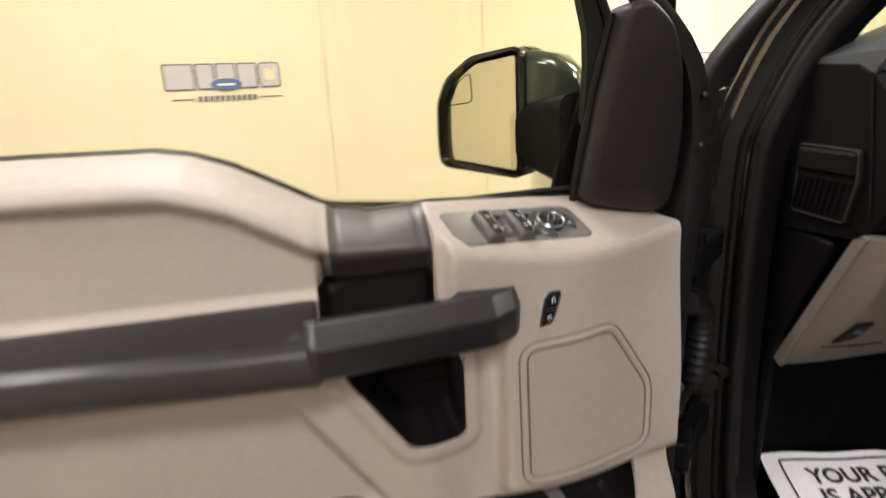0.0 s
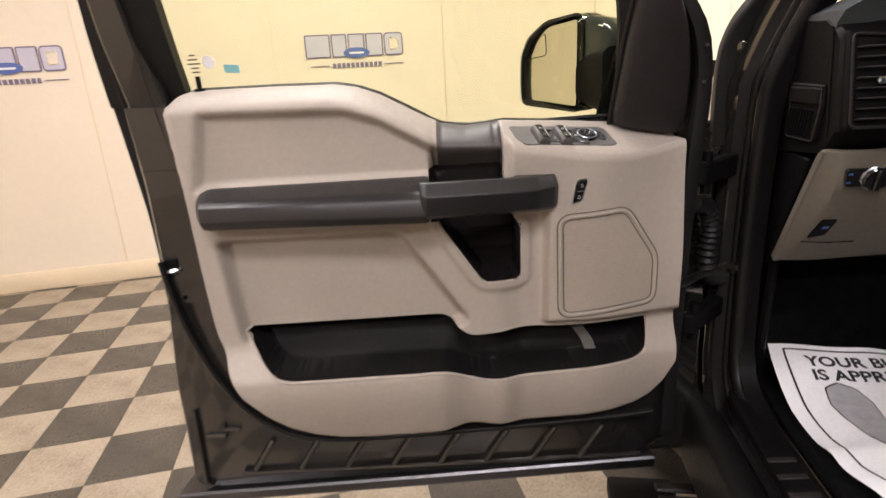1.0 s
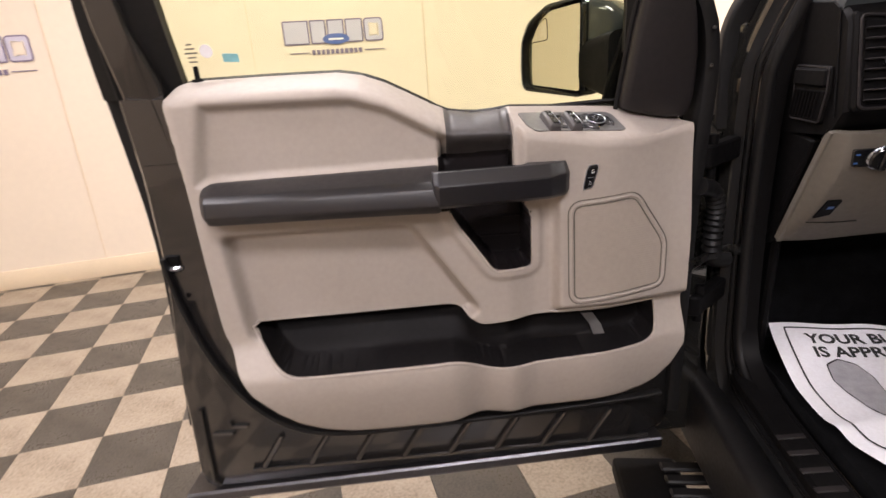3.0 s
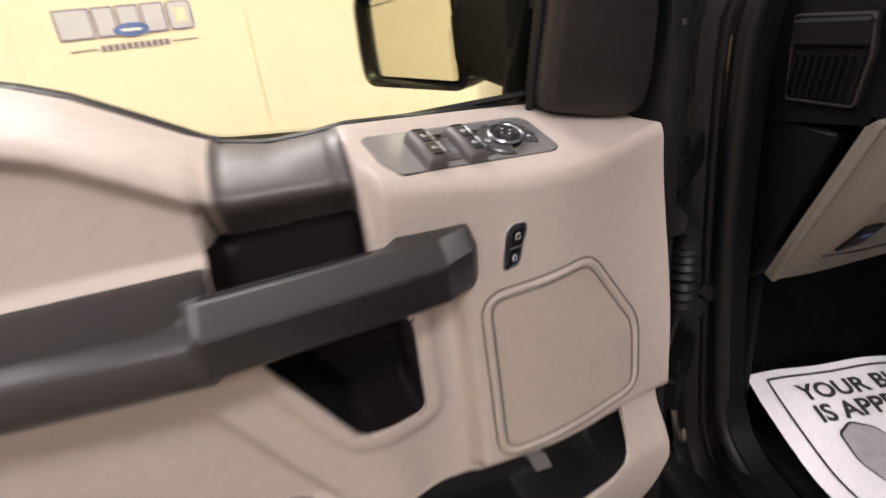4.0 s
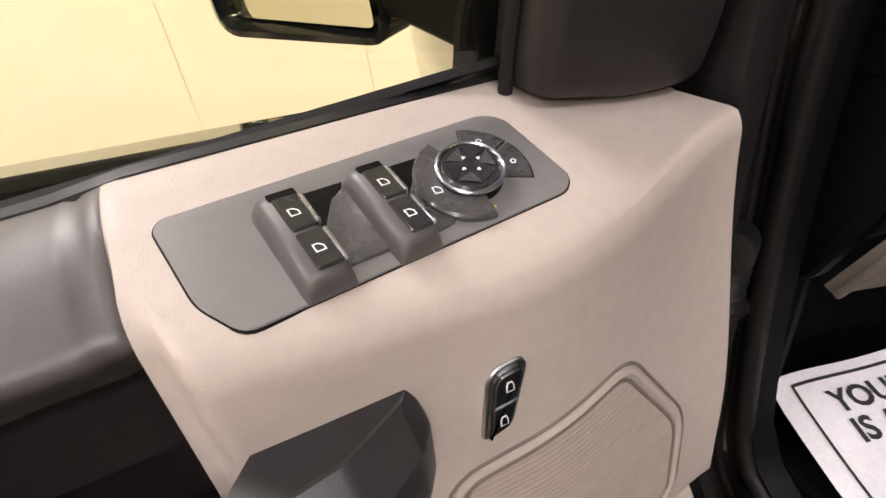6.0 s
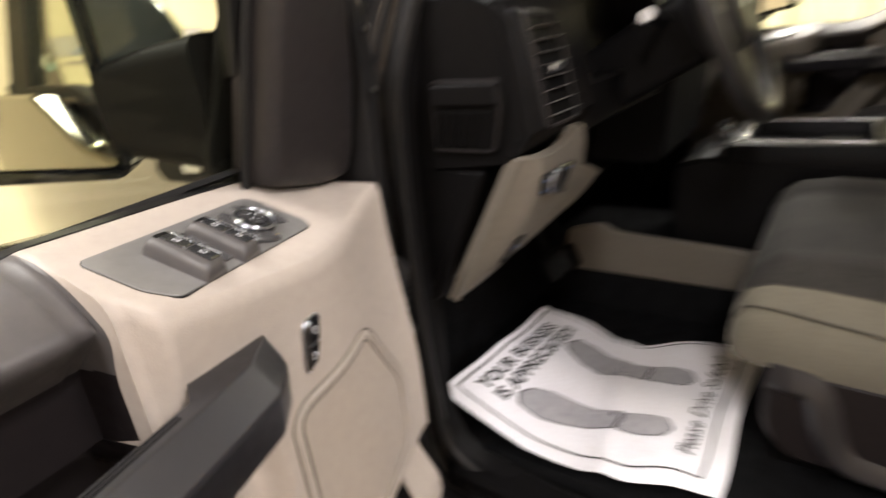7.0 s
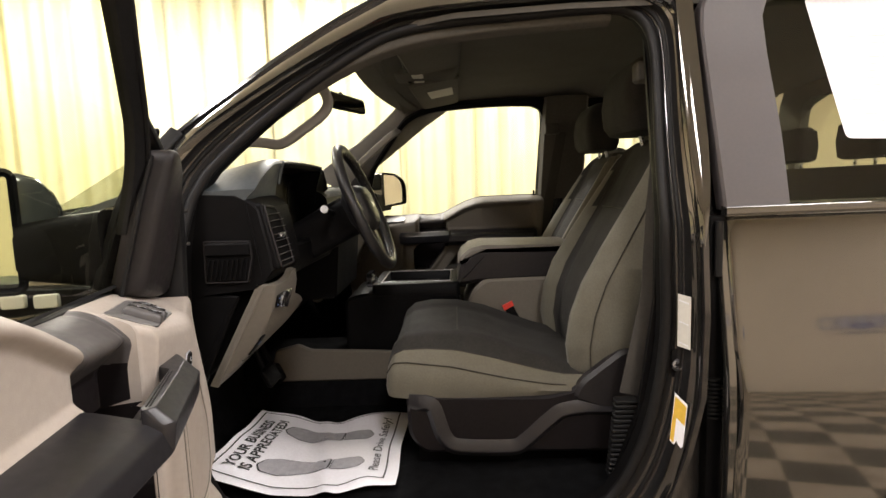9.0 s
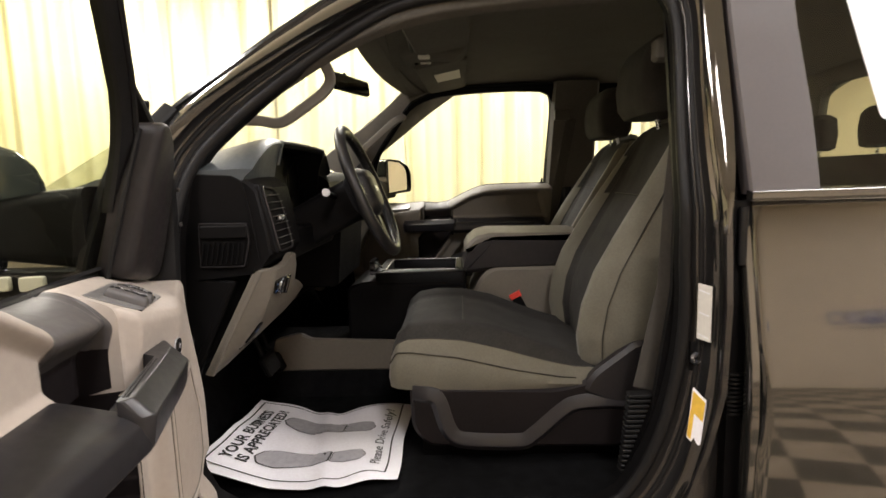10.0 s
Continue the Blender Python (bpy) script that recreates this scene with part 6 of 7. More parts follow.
def low_disc(r, h0, h1, bev, mat, nm, lab=""):
    part(nm, prism([(-0.792 + r * math.cos(6.2832 * i / 26), 0.045 + r * math.sin(6.2832 * i / 26)) for i in range(26)], h0, h1, on_low, bev), mat, hs, lab)
low_disc(0.0225, 0.004, 0.0075, 0.001, CHROME, "switch_ring", "chrome ring")
low_disc(0.0208, 0.006, 0.0120, 0.003, GLOSSBLK, "switch_dial", "headlight dial")
part("dial_grip", prism(round_poly([(-0.797, 0.026), (-0.787, 0.026), (-0.787, 0.064), (-0.797, 0.064)], 0.003), 0.0115, 0.0170, on_low, 0.002), GLOSSBLK, hs)
for x in (-0.829, -0.757):
    for s_ in (0.036, 0.052):
        part("switch_mark", prism([(x - 0.003, s_), (x + 0.003, s_), (x + 0.003, s_ + 0.003), (x - 0.003, s_ + 0.003)], 0.005, 0.0055, on_low, 0.0001), BLUE, hs)
pb = part("brake_release", prism(round_poly([(-0.838, 0.136), (-0.814, 0.135), (-0.818, 0.172), (-0.843, 0.182)], 0.004), -0.001, 0.003, on_low, 0.001), BLACK, dash, "black parking brake release")
part("release_symbol", prism([(-0.831, 0.149), (-0.821, 0.149), (-0.822, 0.155), (-0.832, 0.156)], 0.003, 0.0036, on_low, 0.0002), BLUE, pb)
part("panel_seam", tube([on_low(-0.845, 0.195, 0.0), on_low(-0.80, 0.197, 0.0), on_low(-0.76, 0.198, 0.0)], 0.0012, (1, 0, 0), 6), BLACK, dash)
part("radio_panel", prism(round_poly([(0.88, 1.05), (0.862, 1.25), (0.90, 1.40), (1.0, 1.40), (1.05, 1.05)], 0.02), -0.20, 0.20, lambda a, b, h: Vector((h, a, b)), 0.006), BLACK, dash, "black centre stack")
part("glove_panel", prism(round_poly([(0.90, 1.22), (0.96, 1.06), (1.05, 0.95), (1.08, 0.96), (0.99, 1.10), (0.95, 1.23)], 0.01), 0.22, 0.84, lambda a, b, h: Vector((h, a, b)), 0.006), BEIGE_SHADED, dash, "beige glove box panel, darkened for shade")
part("knee_brace", box(-0.80, 0.80, 1.075, 1.30, 0.97, 1.20, 0.02), BLACK, dash)
part("tunnel_trim", prism(round_poly([(1.12, 0.775), (1.09, 0.885), (1.01, 0.905), (0.97, 0.885), (0.72, 0.875), (0.66, 0.87), (0.66, 0.775)], 0.012), -0.235, -0.215, lambda a, b, h: Vector((h, a, b)), 0.005), BEIGE_SHADED, dash, "shaded beige side trim of the tunnel")
# pedals
for x, y, z, w in ((-0.40, 1.06, 0.86, 0.05), (-0.24 - 0.03, 1.08, 0.82, 0.03)):
    part("pedal", prism(round_poly([(x - w, -0.03), (x + w, -0.03), (x + w, 0.03), (x - w, 0.03)], 0.01), 0.0, 0.015, lambda a, b, h: Vector((a, y + b * 0.4 - h, z + b * 0.9)), 0.004), BLACK, dash)
    part("pedal_arm", tube([(x, y + 0.01, z + 0.01), (x, y + 0.08, z + 0.2)], 0.008), BLACK, dash)

# steering wheel and column
sw = thing("steering_wheel", "black leather three-spoke steering wheel", "steering wheel", (-0.42, 0.725, 1.37))
TL = radians(21.5)
def on_wheel(a, b, h):
    """a to the right, b up the wheel, h towards the driver."""
    return Vector((-0.42 + a, 0.727 + b * math.sin(TL) - h * math.cos(TL), 1.368 + b * math.cos(TL) + h * math.sin(TL)))
R = 0.181
ring = [on_wheel(R * math.cos(6.2832 * i / 64), R * math.sin(6.2832 * i / 64), 0) for i in range(64)]
axis = on_wheel(0, 0, 1) - on_wheel(0, 0, 0)
part("rim", sweep(ring, circle(0.0165, 14, 1.0, 0.92), axis, True), LEATHER, sw, "stitched black leather rim")
part("rim_insert", tube([on_wheel((R - 0.0155) * math.cos(6.2832 * i / 64), (R - 0.0155) * math.sin(6.2832 * i / 64), 0.006) for i in range(64)], 0.0028, axis, 6, True), KEYGREY, sw)
hub = round_poly([(-0.085, 0.045), (-0.055, 0.068), (0.055, 0.068), (0.085, 0.045), (0.07, -0.05), (0.04, -0.072), (-0.04, -0.072), (-0.07, -0.05)], 0.02)
rings = [[on_wheel(a, b, -0.05) for a, b in inset(hub, 0.02)], [on_wheel(a, b, -0.03) for a, b in hub], [on_wheel(a, b, 0.0) for a, b in hub], [on_wheel(a, b, 0.016) for a, b in inset(hub, 0.012)], [on_wheel(a, b, 0.022) for a, b in inset(hub, 0.03)]]
part("hub", loft(rings), LEATHER, sw, "black hub pad")
part("badge", prism([(0.022 * math.cos(6.2832 * i / 20), 0.009 * math.sin(6.2832 * i / 20)) for i in range(20)], 0.020, 0.024, on_wheel, 0.001), CHROME, sw, "small plain oval badge")
for pts in ([(-0.175, 0.018), (-0.07, 0.034), (-0.07, -0.02), (-0.172, -0.016)], [(0.175, 0.018), (0.07, 0.034), (0.07, -0.02), (0.172, -0.016)], [(-0.022, -0.06), (0.022, -0.06), (0.030, -0.172), (-0.030, -0.172)]):
    part("spoke", prism(round_poly(pts, 0.006), -0.020, -0.002, on_wheel, 0.005), LEATHER, sw)
for x in (-0.115, 0.115):
    part("spoke_switch", prism(round_poly([(x - 0.022, -0.012), (x + 0.022, -0.012), (x + 0.022, 0.022), (x - 0.022, 0.022)], 0.006), -0.003, 0.006, on_wheel, 0.003), KEYGREY, sw)
col = [on_wheel(0, -0.005, -0.045), on_wheel(0, -0.01, -0.10), on_wheel(0, -0.02, -0.20), on_wheel(0, -0.03, -0.30)]
part("column_shroud", sweep(col, round_poly([(-0.06, -0.055), (0.06, -0.055), (0.06, 0.05), (-0.06, 0.05)], 0.03, 4), (1, 0, 0)), BLACK, sw, "black column shroud")
st = part("stalk", tube([on_wheel(-0.05, 0.02, -0.085), on_wheel(-0.13, 0.030, -0.082), on_wheel(-0.150, 0.032, -0.080)], 0.0075, axis), BLACK, sw)
part("stalk_end", tube([on_wheel(-0.150, 0.032, -0.080), on_wheel(-0.158, 0.033, -0.079), on_wheel(-0.163, 0.0335, -0.078)], 0.0105, axis), WHITE, st, "pale stalk end")
part("shift_lever", tube([on_wheel(0.05, 0.03, -0.08), on_wheel(0.17, 0.07, -0.05)], 0.009, axis), BLACK, sw)


# ---- seats ----
def build_seat(dx, dy, name, label):
    cx = -0.43 + dx
    seat = thing(name, label, "car seat", (cx, 0.35 + dy, 0.70), group="front seats")
    # cushion rings along the seat's depth
    def cushion_ring(y, zt, zb, hw, k):
        pts = []
        n = 26
        for i in range(n + 1):
            f = -1 + 2 * i / n
            a = abs(f)
            zp = min(zt - 0.004, lerp_table([(0.08, 0.905), (0.20, 0.910), (0.238, 0.914), (0.344, 0.934), (0.485, 0.968), (0.60, 0.982), (0.634, 0.980), (0.655, 0.945)], y))
            if a > 0.85:
                g = (a - 0.846) / 0.154
                x, z = hw * (1 + 0.040 * math.sin(math.pi * g)), zp + (zb + 0.002 - zp) * g
            else:
                g = a / 0.846
                bol = 0.026 * math.exp(-((g - 0.80) / 0.16) ** 2) - 0.010 * math.exp(-((g - 0.60) / 0.05) ** 2)
                x, z = hw * g, zt + bol * k - (zt + bol * k - zp) * max(0, (g - 0.66) / 0.34) ** 2.2
            pts.append((cx + math.copysign(x, f), y + dy, z))
        for i in range(9):
            f = 1 - 2 * i / 8
            pts.append((cx + hw * 0.985 * f, y + dy, zb + 0.02 * abs(f) ** 6))
        return pts
    table = [(0.655, 0.930, 0.905, 0.245, 0.2), (0.650, 0.968, 0.892, 0.258, 0.5), (0.637, 0.998, 0.888, 0.264, 0.7), (0.607, 1.020, 0.886, 0.268, 0.9), (0.55, 1.030, 0.885, 0.270, 0.9), (0.47, 1.028, 0.884, 0.271, 0.9),
             (0.38, 1.005, 0.884, 0.271, 1.0), (0.28, 0.965, 0.884, 0.268, 1.0), (0.20, 0.938, 0.884, 0.262, 0.9), (0.14, 0.93, 0.875, 0.25, 0.6), (0.08, 0.92, 0.88, 0.24, 0.3)]
    dense = []
    for (a, b) in zip(table, table[1:]):
        for j in range(4):
            f = j / 4
            dense.append(tuple(p + (q - p) * f for p, q in zip(a, b)))
    dense.append(table[-1])
    rings = [cushion_ring(*r) for r in dense]
    split_part(rings, cx, 10, seat, ("cushion", FABRIC, "light grey cloth cushion bolster"), ("cushion_insert", FABRIC_D, "dark cloth cushion centre"))
    # seams
    for s in (-1, 1):
        part("seam", tube([rings[i][13 + s * 10] for i in range(4, len(rings) - 6)], 0.0013, n=6), STITCH, seat)
        part("piping", tube([Vector(rings[i][13 + s * 11]) + Vector((s * 0.002, 0, 0.001)) for i in range(3, len(rings) - 8)], 0.0015, n=6), STITCH, seat)
    part("cross_seam", tube([Vector(p) + Vector((0, 0, 0.0005)) for p in rings[20][7:20]], 0.0022, n=6), STITCH, seat)
    # backrest rings up its height
    def back_ring(z, yf, th, hw, k):
        pts = []
        n = 26
        for i in range(n + 1):
            f = -1 + 2 * i / n
            a = abs(f)
            x = hw * f
            bol = 0.052 * math.exp(-((a - 0.80) / 0.16) ** 2) - 0.006 * math.exp(-((a - 0.56) / 0.04) ** 2)
            edge = -th * 0.75 * max(0, (a - 0.82) / 0.18) ** 2.2
            pts.append((cx + x, yf + dy + bol * k + edge, z))
        for i in range(9):
            f = 1 - 2 * i / 8
            pts.append((cx + hw * 0.97 * f, yf + dy - th + 0.03 * abs(f) ** 4, z + 0.02))
        return pts
    bt = [(0.90, 0.105, 0.10, 0.225, 0.5), (0.93, 0.135, 0.14, 0.255, 0.9), (1.00, 0.140, 0.15, 0.272, 1.0), (1.08, 0.128, 0.15, 0.275, 1.0), (1.16, 0.098, 0.145, 0.272, 1.0), (1.25, 0.050, 0.14, 0.262, 0.9), (1.34, 0.000, 0.13, 0.25, 0.75),
          (1.42, -0.040, 0.12, 0.235, 0.5), (1.48, -0.068, 0.105, 0.215, 0.3), (1.515, -0.090, 0.085, 0.19, 0.15), (1.530, -0.108, 0.055, 0.16, 0.1), (1.536, -0.120, 0.03, 0.13, 0.0)]
    dense = []
    for (a, b) in zip(bt, bt[1:]):
        for j in range(4):
            f = j / 4
            dense.append(tuple(p + (q - p) * f for p, q in zip(a, b)))
    dense.append(bt[-1])
    rb_ = [back_ring(*r) for r in dense]
    split_part(rb_, cx, 0.165, seat, ("backrest", FABRIC, "light grey cloth backrest bolster"), ("backrest_insert", FABRIC_D, "dark cloth backrest centre"))
    for s in (-1, 1):
        part("seam", tube([rb_[i][13 + s * 8] for i in range(4, len(rb_) - 10)], 0.0015, (0, 1, 0), n=6), STITCH, seat)
        part("piping", tube([Vector(rb_[i][13 + s * 12]) + Vector((s * 0.002, 0, 0)) for i in range(4, len(rb_) - 8)], 0.0016, (0, 1, 0), n=6), STITCH, seat)
    part("cross_seam", tube([Vector(p) + Vector((0, 0.001, 0)) for p in rb_[24][6:21]], 0.0022, n=6), STITCH, seat)
    # headrest on two posts
    hr = []
    for z, hx, hy, yc in ((1.545, 0.115, 0.040, -0.068), (1.549, 0.136, 0.056, -0.068), (1.575, 0.150, 0.068, -0.065), (1.63, 0.156, 0.070, -0.063), (1.69, 0.151, 0.066, -0.066), (1.725, 0.136, 0.054, -0.072), (1.742, 0.112, 0.038, -0.077), (1.747, 0.08, 0.022, -0.080)):
        q = round_poly([(cx - hx, yc + dy - hy), (cx + hx, yc + dy - hy), (cx + hx, yc + dy + hy), (cx - hx, yc + dy + hy)], min(hy * 0.9, 0.05), 5)
        hr.append([(a, b, z) for a, b in q])
    part("headrest", loft(hr), FABRIC_D, seat, "dark cloth headrest")
    for s in (-1, 1):
        part("headrest_post", tube([(cx + s * 0.055, -0.10 + dy, 1.515), (cx + s * 0.055, -0.085 + dy, 1.57)], 0.0065), CHROME, seat)
    # side shield with its raised ridge
    side = -1 if dx == 0 else 1
    xs = cx + side * 0.262
    shield = round_poly([(0.605, 0.898), (0.602, 0.800), (0.590, 0.772), (0.560, 0.742), (0.10, 0.735), (0.02, 0.76), (0.01, 0.94), (0.055, 0.985), (0.10, 0.965), (0.175, 0.905), (0.25, 0.888)], 0.02)
    part("side_shield", prism([(y + dy, z) for y, z in shield], xs + side * 0.012, xs - side * 0.03, lambda a, b, h: Vector((h, a, b)), 0.010), LINER, seat, "dark plastic seat side shield")
    ridge = [(0.598, 0.885), (0.540, 0.880), (0.528, 0.862), (0.512, 0.800), (0.498, 0.775), (0.475, 0.764), (0.335, 0.759), (0.315, 0.768), (0.230, 0.845), (0.205, 0.856), (0.150, 0.862), (0.05, 0.858)]
    pr = smooth_path([(0, y + dy, z) for y, z in ridge], 60, rounds=1)
    rings = []
    for i, p in enumerate(pr):
        tg = (pr[min(i + 1, len(pr) - 1)] - pr[max(i - 1, 0)]).normalized()
        n = Vector((0, tg.z, -tg.y))
        k = min(1.0, 0.25 + min(i, len(pr) - 1 - i) / 4)
        rings.append([tuple(p + n * d + Vector((xs + side * (0.0085 + h * k), 0, 0))) for d, h in ((0.017, 0.0), (0.015, 0.0042), (-0.009, 0.0150), (-0.014, 0.0150), (-0.018, 0.0120), (-0.030, 0.0))])
    # lighter plastic than the shield, standing for the light on the ledge
    part("shield_ridge", loft(rings), CHARCOAL, seat, "raised grip ledge of the shield", angle=25)
    part("recliner_cover", prism([(y + dy, z) for y, z in round_poly([(0.19, 0.878), (0.165, 0.925), (0.06, 1.005), (0.0, 1.00), (-0.01, 0.86), (0.10, 0.845)], 0.02)], xs + side * 0.020, xs - side * 0.02, lambda a, b, h: Vector((h, a, b)), 0.010), SAIL, seat)
    part("seat_base", box(cx - 0.22, cx + 0.22, 0.06 + dy, 0.56 + dy, 0.74, 0.885, 0.02, 0.03), BLACK, seat)
    for s in (-1, 1):
        part("seat_rail", box(cx + s * 0.19 - 0.025, cx + s * 0.19 + 0.025, -0.02 + dy, 0.58 + dy, 0.688, 0.75, 0.006), BLACK, seat)
    return seat


def split_part(rings, cx, half, seat, outer, centre):
    """Skins the rings as two meshes: the centre panel within half of cx on the front face, and the rest."""
    n = len(rings[0])
    for which, (nm, mat, lab) in enumerate((outer, centre)):
        verts = [tuple(p) for r in rings for p in r]
        faces = []
        for a in range(len(rings) - 1):
            for i in range(n):
                j = (i + 1) % n
                mid = (rings[a][i][0] + rings[a][j][0]) / 2
                is_c = i < 26 and (13 - half <= i < 13 + half if half > 1 else abs(mid - cx) < half) and a > 2
                if is_c == bool(which):
                    faces.append((a * n + i, a * n + j, (a + 1) * n + j, (a + 1) * n + i))
        if not which:
            faces.append(tuple(range(n))[::-1])
            faces.append(tuple((len(rings) - 1) * n + i for i in range(n)))
        used = sorted({v for f in faces for v in f})
        ids = {v: k for k, v in enumerate(used)}
        part(nm, ([verts[v] for v in used], [tuple(ids[v] for v in f) for f in faces]), mat, seat, lab, angle=60)


build_seat(0, 0, "driver_seat", "front seat in light and dark grey cloth beside the open door")
build_seat(0.86, -0.10, "passenger_seat", "far front seat in grey cloth beside the passenger door")

# rear bench
rs = thing("rear_bench", "grey cloth rear bench with headrests", "car seat", (0, -0.8, 0.70))
part("bench_cushion", loft(rounded_rings(0, -0.62, (0.86, 0.88, 0.99, 1.01), ((0.70, 0.22), (0.73, 0.25), (0.73, 0.25), (0.70, 0.22)), 0.05)), FABRIC_D, rs)
bb = []
for z, y, hx in ((0.98, -0.92, 0.70), (1.0, -0.91, 0.73), (1.2, -0.955, 0.73), (1.40, -1.0, 0.71), (1.44, -1.02, 0.68)):
    bb.append([(a, b, z) for a, b in round_poly([(-hx, y - 0.06), (hx, y - 0.06), (hx, y + 0.06), (-hx, y + 0.06)], 0.04, 4)])
part("bench_back", loft(bb), FABRIC_D, rs, "grey cloth rear backrest")
for x in (-0.42, 0.0, 0.42):
    part("headrest", loft(rounded_rings(x, -1.02, (1.465, 1.475, 1.53, 1.59, 1.61), ((0.09, 0.025), (0.11, 0.04), (0.115, 0.045), (0.11, 0.04), (0.085, 0.025)), 0.035)), FABRIC_D, rs)
    for s in (-1, 1):
        part("headrest_post", tube([(x + s * 0.05, -1.02, 1.42), (x + s * 0.05, -1.02, 1.48)], 0.006), CHROME, rs)
part("bench_base", box(-0.70, 0.70, -1.0, -0.45, 0.69, 0.88, 0.02), BLACK, rs)

# centre console with the armrest lid
cons = thing("centre_console", "centre console with shaded beige armrest lid and chrome-edged tray", "console", (0, 0.4, 0.69))
part("bin", prism(round_poly([(0.445, 0.99), (0.405, 1.068), (0.365, 1.098), (0.02, 1.098), (-0.02, 0.82), (0.40, 0.82)], 0.025), -0.155, 0.155, lambda a, b, h: Vector((h, a, b)), 0.012), BEIGE_SHADED, cons, "shaded beige console bin side")
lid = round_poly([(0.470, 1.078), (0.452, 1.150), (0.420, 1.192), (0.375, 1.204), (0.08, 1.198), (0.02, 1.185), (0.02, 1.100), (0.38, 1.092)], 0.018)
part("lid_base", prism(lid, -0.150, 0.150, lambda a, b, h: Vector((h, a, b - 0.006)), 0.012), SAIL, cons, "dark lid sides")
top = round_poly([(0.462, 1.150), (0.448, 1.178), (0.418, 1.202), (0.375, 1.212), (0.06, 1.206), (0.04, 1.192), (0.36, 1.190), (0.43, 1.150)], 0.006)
part("armrest_pad", prism(top, -0.148, 0.148, lambda a, b, h: Vector((h, a, b)), 0.010), BEIGE_SHADED, cons, "shaded beige armrest pad")
part("tray_body", prism(round_poly([(0.86, 0.80), (0.86, 1.040), (0.80, 1.058), (0.46, 1.052), (0.44, 0.80)], 0.02), -0.165, 0.165, lambda a, b, h: Vector((h, a, b)), 0.010), BLACK, cons, "black console tray")
rim_o = round_poly([(-0.160, 0.455), (0.160, 0.455), (0.160, 0.765), (-0.160, 0.765)], 0.025)
rim_i = inset(rim_o, 0.034)
part("chrome_edge", tube([(a, b, 1.0905) for a, b in rim_i], 0.0022, (0, 0, 1), 8, True), STEEL, cons, "bright tray edge")
part("tray_rim", loft([[(a, b, 1.040) for a, b in rim_o], [(a, b, 1.084) for a, b in rim_o], [(a, b, 1.088) for a, b in inset(rim_o, 0.004)], [(a, b, 1.090) for a, b in inset(rim_o, 0.032)], [(a, b, 1.088) for a, b in rim_i], [(a, b, 1.040) for a, b in inset(rim_i, 0.004)]], caps=False), BLACK, cons, "black rim round the sunken tray", angle=50)
for x in (-0.055, 0.055):
    part("cup_holder", prism([(x + 0.038 * math.cos(6.2832 * i / 24), 0.56 + 0.038 * math.sin(6.2832 * i / 24)) for i in range(24)], 1.056, 1.062, lambda a, b, h: Vector((a, b, h)), 0.001), BLACK, cons)
part("charge_port", box(-0.13, -0.05, 0.765, 0.785, 1.075, 1.125, 0.004), GLOSSBLK, cons)
part("port_edge", tube([(-0.12, 0.765, 1.12), (-0.10, 0.745, 1.095)], 0.003), CHROME, cons)

bk_ = thing("belt_buckle", "dark seat belt buckle with a red button", "buckle", (-0.16, 0.25, 0.90))
bp = [(-0.162, 0.255, 0.93), (-0.160, 0.275, 0.965), (-0.158, 0.292, 1.000)]
part("body", sweep(bp, round_poly([(-0.008, -0.016), (0.008, -0.016), (0.008, 0.016), (-0.008, 0.016)], 0.004, 3), (0, 1, 0)), BLACK, bk_)
part("button", sweep([(-0.158, 0.288, 0.993), (-0.157, 0.296, 1.009)], round_poly([(-0.009, -0.019), (0.009, -0.019), (0.009, 0.019), (-0.009, 0.019)], 0.003, 3), (0, 1, 0)), RED, bk_, "red release button")
part("stem", sweep([(-0.165, 0.22, 0.86), (-0.162, 0.255, 0.93)], round_poly([(-0.003, -0.010), (0.003, -0.010), (0.003, 0.010), (-0.003, 0.010)], 0.001, 2), (0, 1, 0)), BLACK, bk_)

# belts on the centre pillars
for s, lab in ((-1, "grey seat belt webbing down the near pillar"), (1, "grey seat belt webbing down the far pillar")):
    belt = thing("seat_belt", lab, "seat belt", (s * 0.78, 0.06, 0.70), group="seat belts")
    part("webbing", sweep([(s * 0.665, -0.06, 1.66), (s * 0.73, -0.01, 1.35), (s * 0.785, 0.020, 1.15), (s * 0.79, 0.071, 0.92)], round_poly([(-0.0012, -0.024), (0.0012, -0.024), (0.0012, 0.024), (-0.0012, 0.024)], 0.0005, 2), (0, 1, 0)), WEB, belt)
    part("belt_guide", box(min(s * 0.64, s * 0.68), max(s * 0.64, s * 0.68), -0.05, 0.02, 1.65, 1.70, 0.006, 0.008), HEADLINER, belt)
    for i in range(16):
        part("belt_boot", box(min(s * 0.795, s * 0.825), max(s * 0.795, s * 0.825), 0.060 + 0.001 * i, 0.112 + 0.0012 * i, 0.910 - 0.0115 * i, 0.918 - 0.0115 * i, 0.002, 0.006), RUBBER, belt)

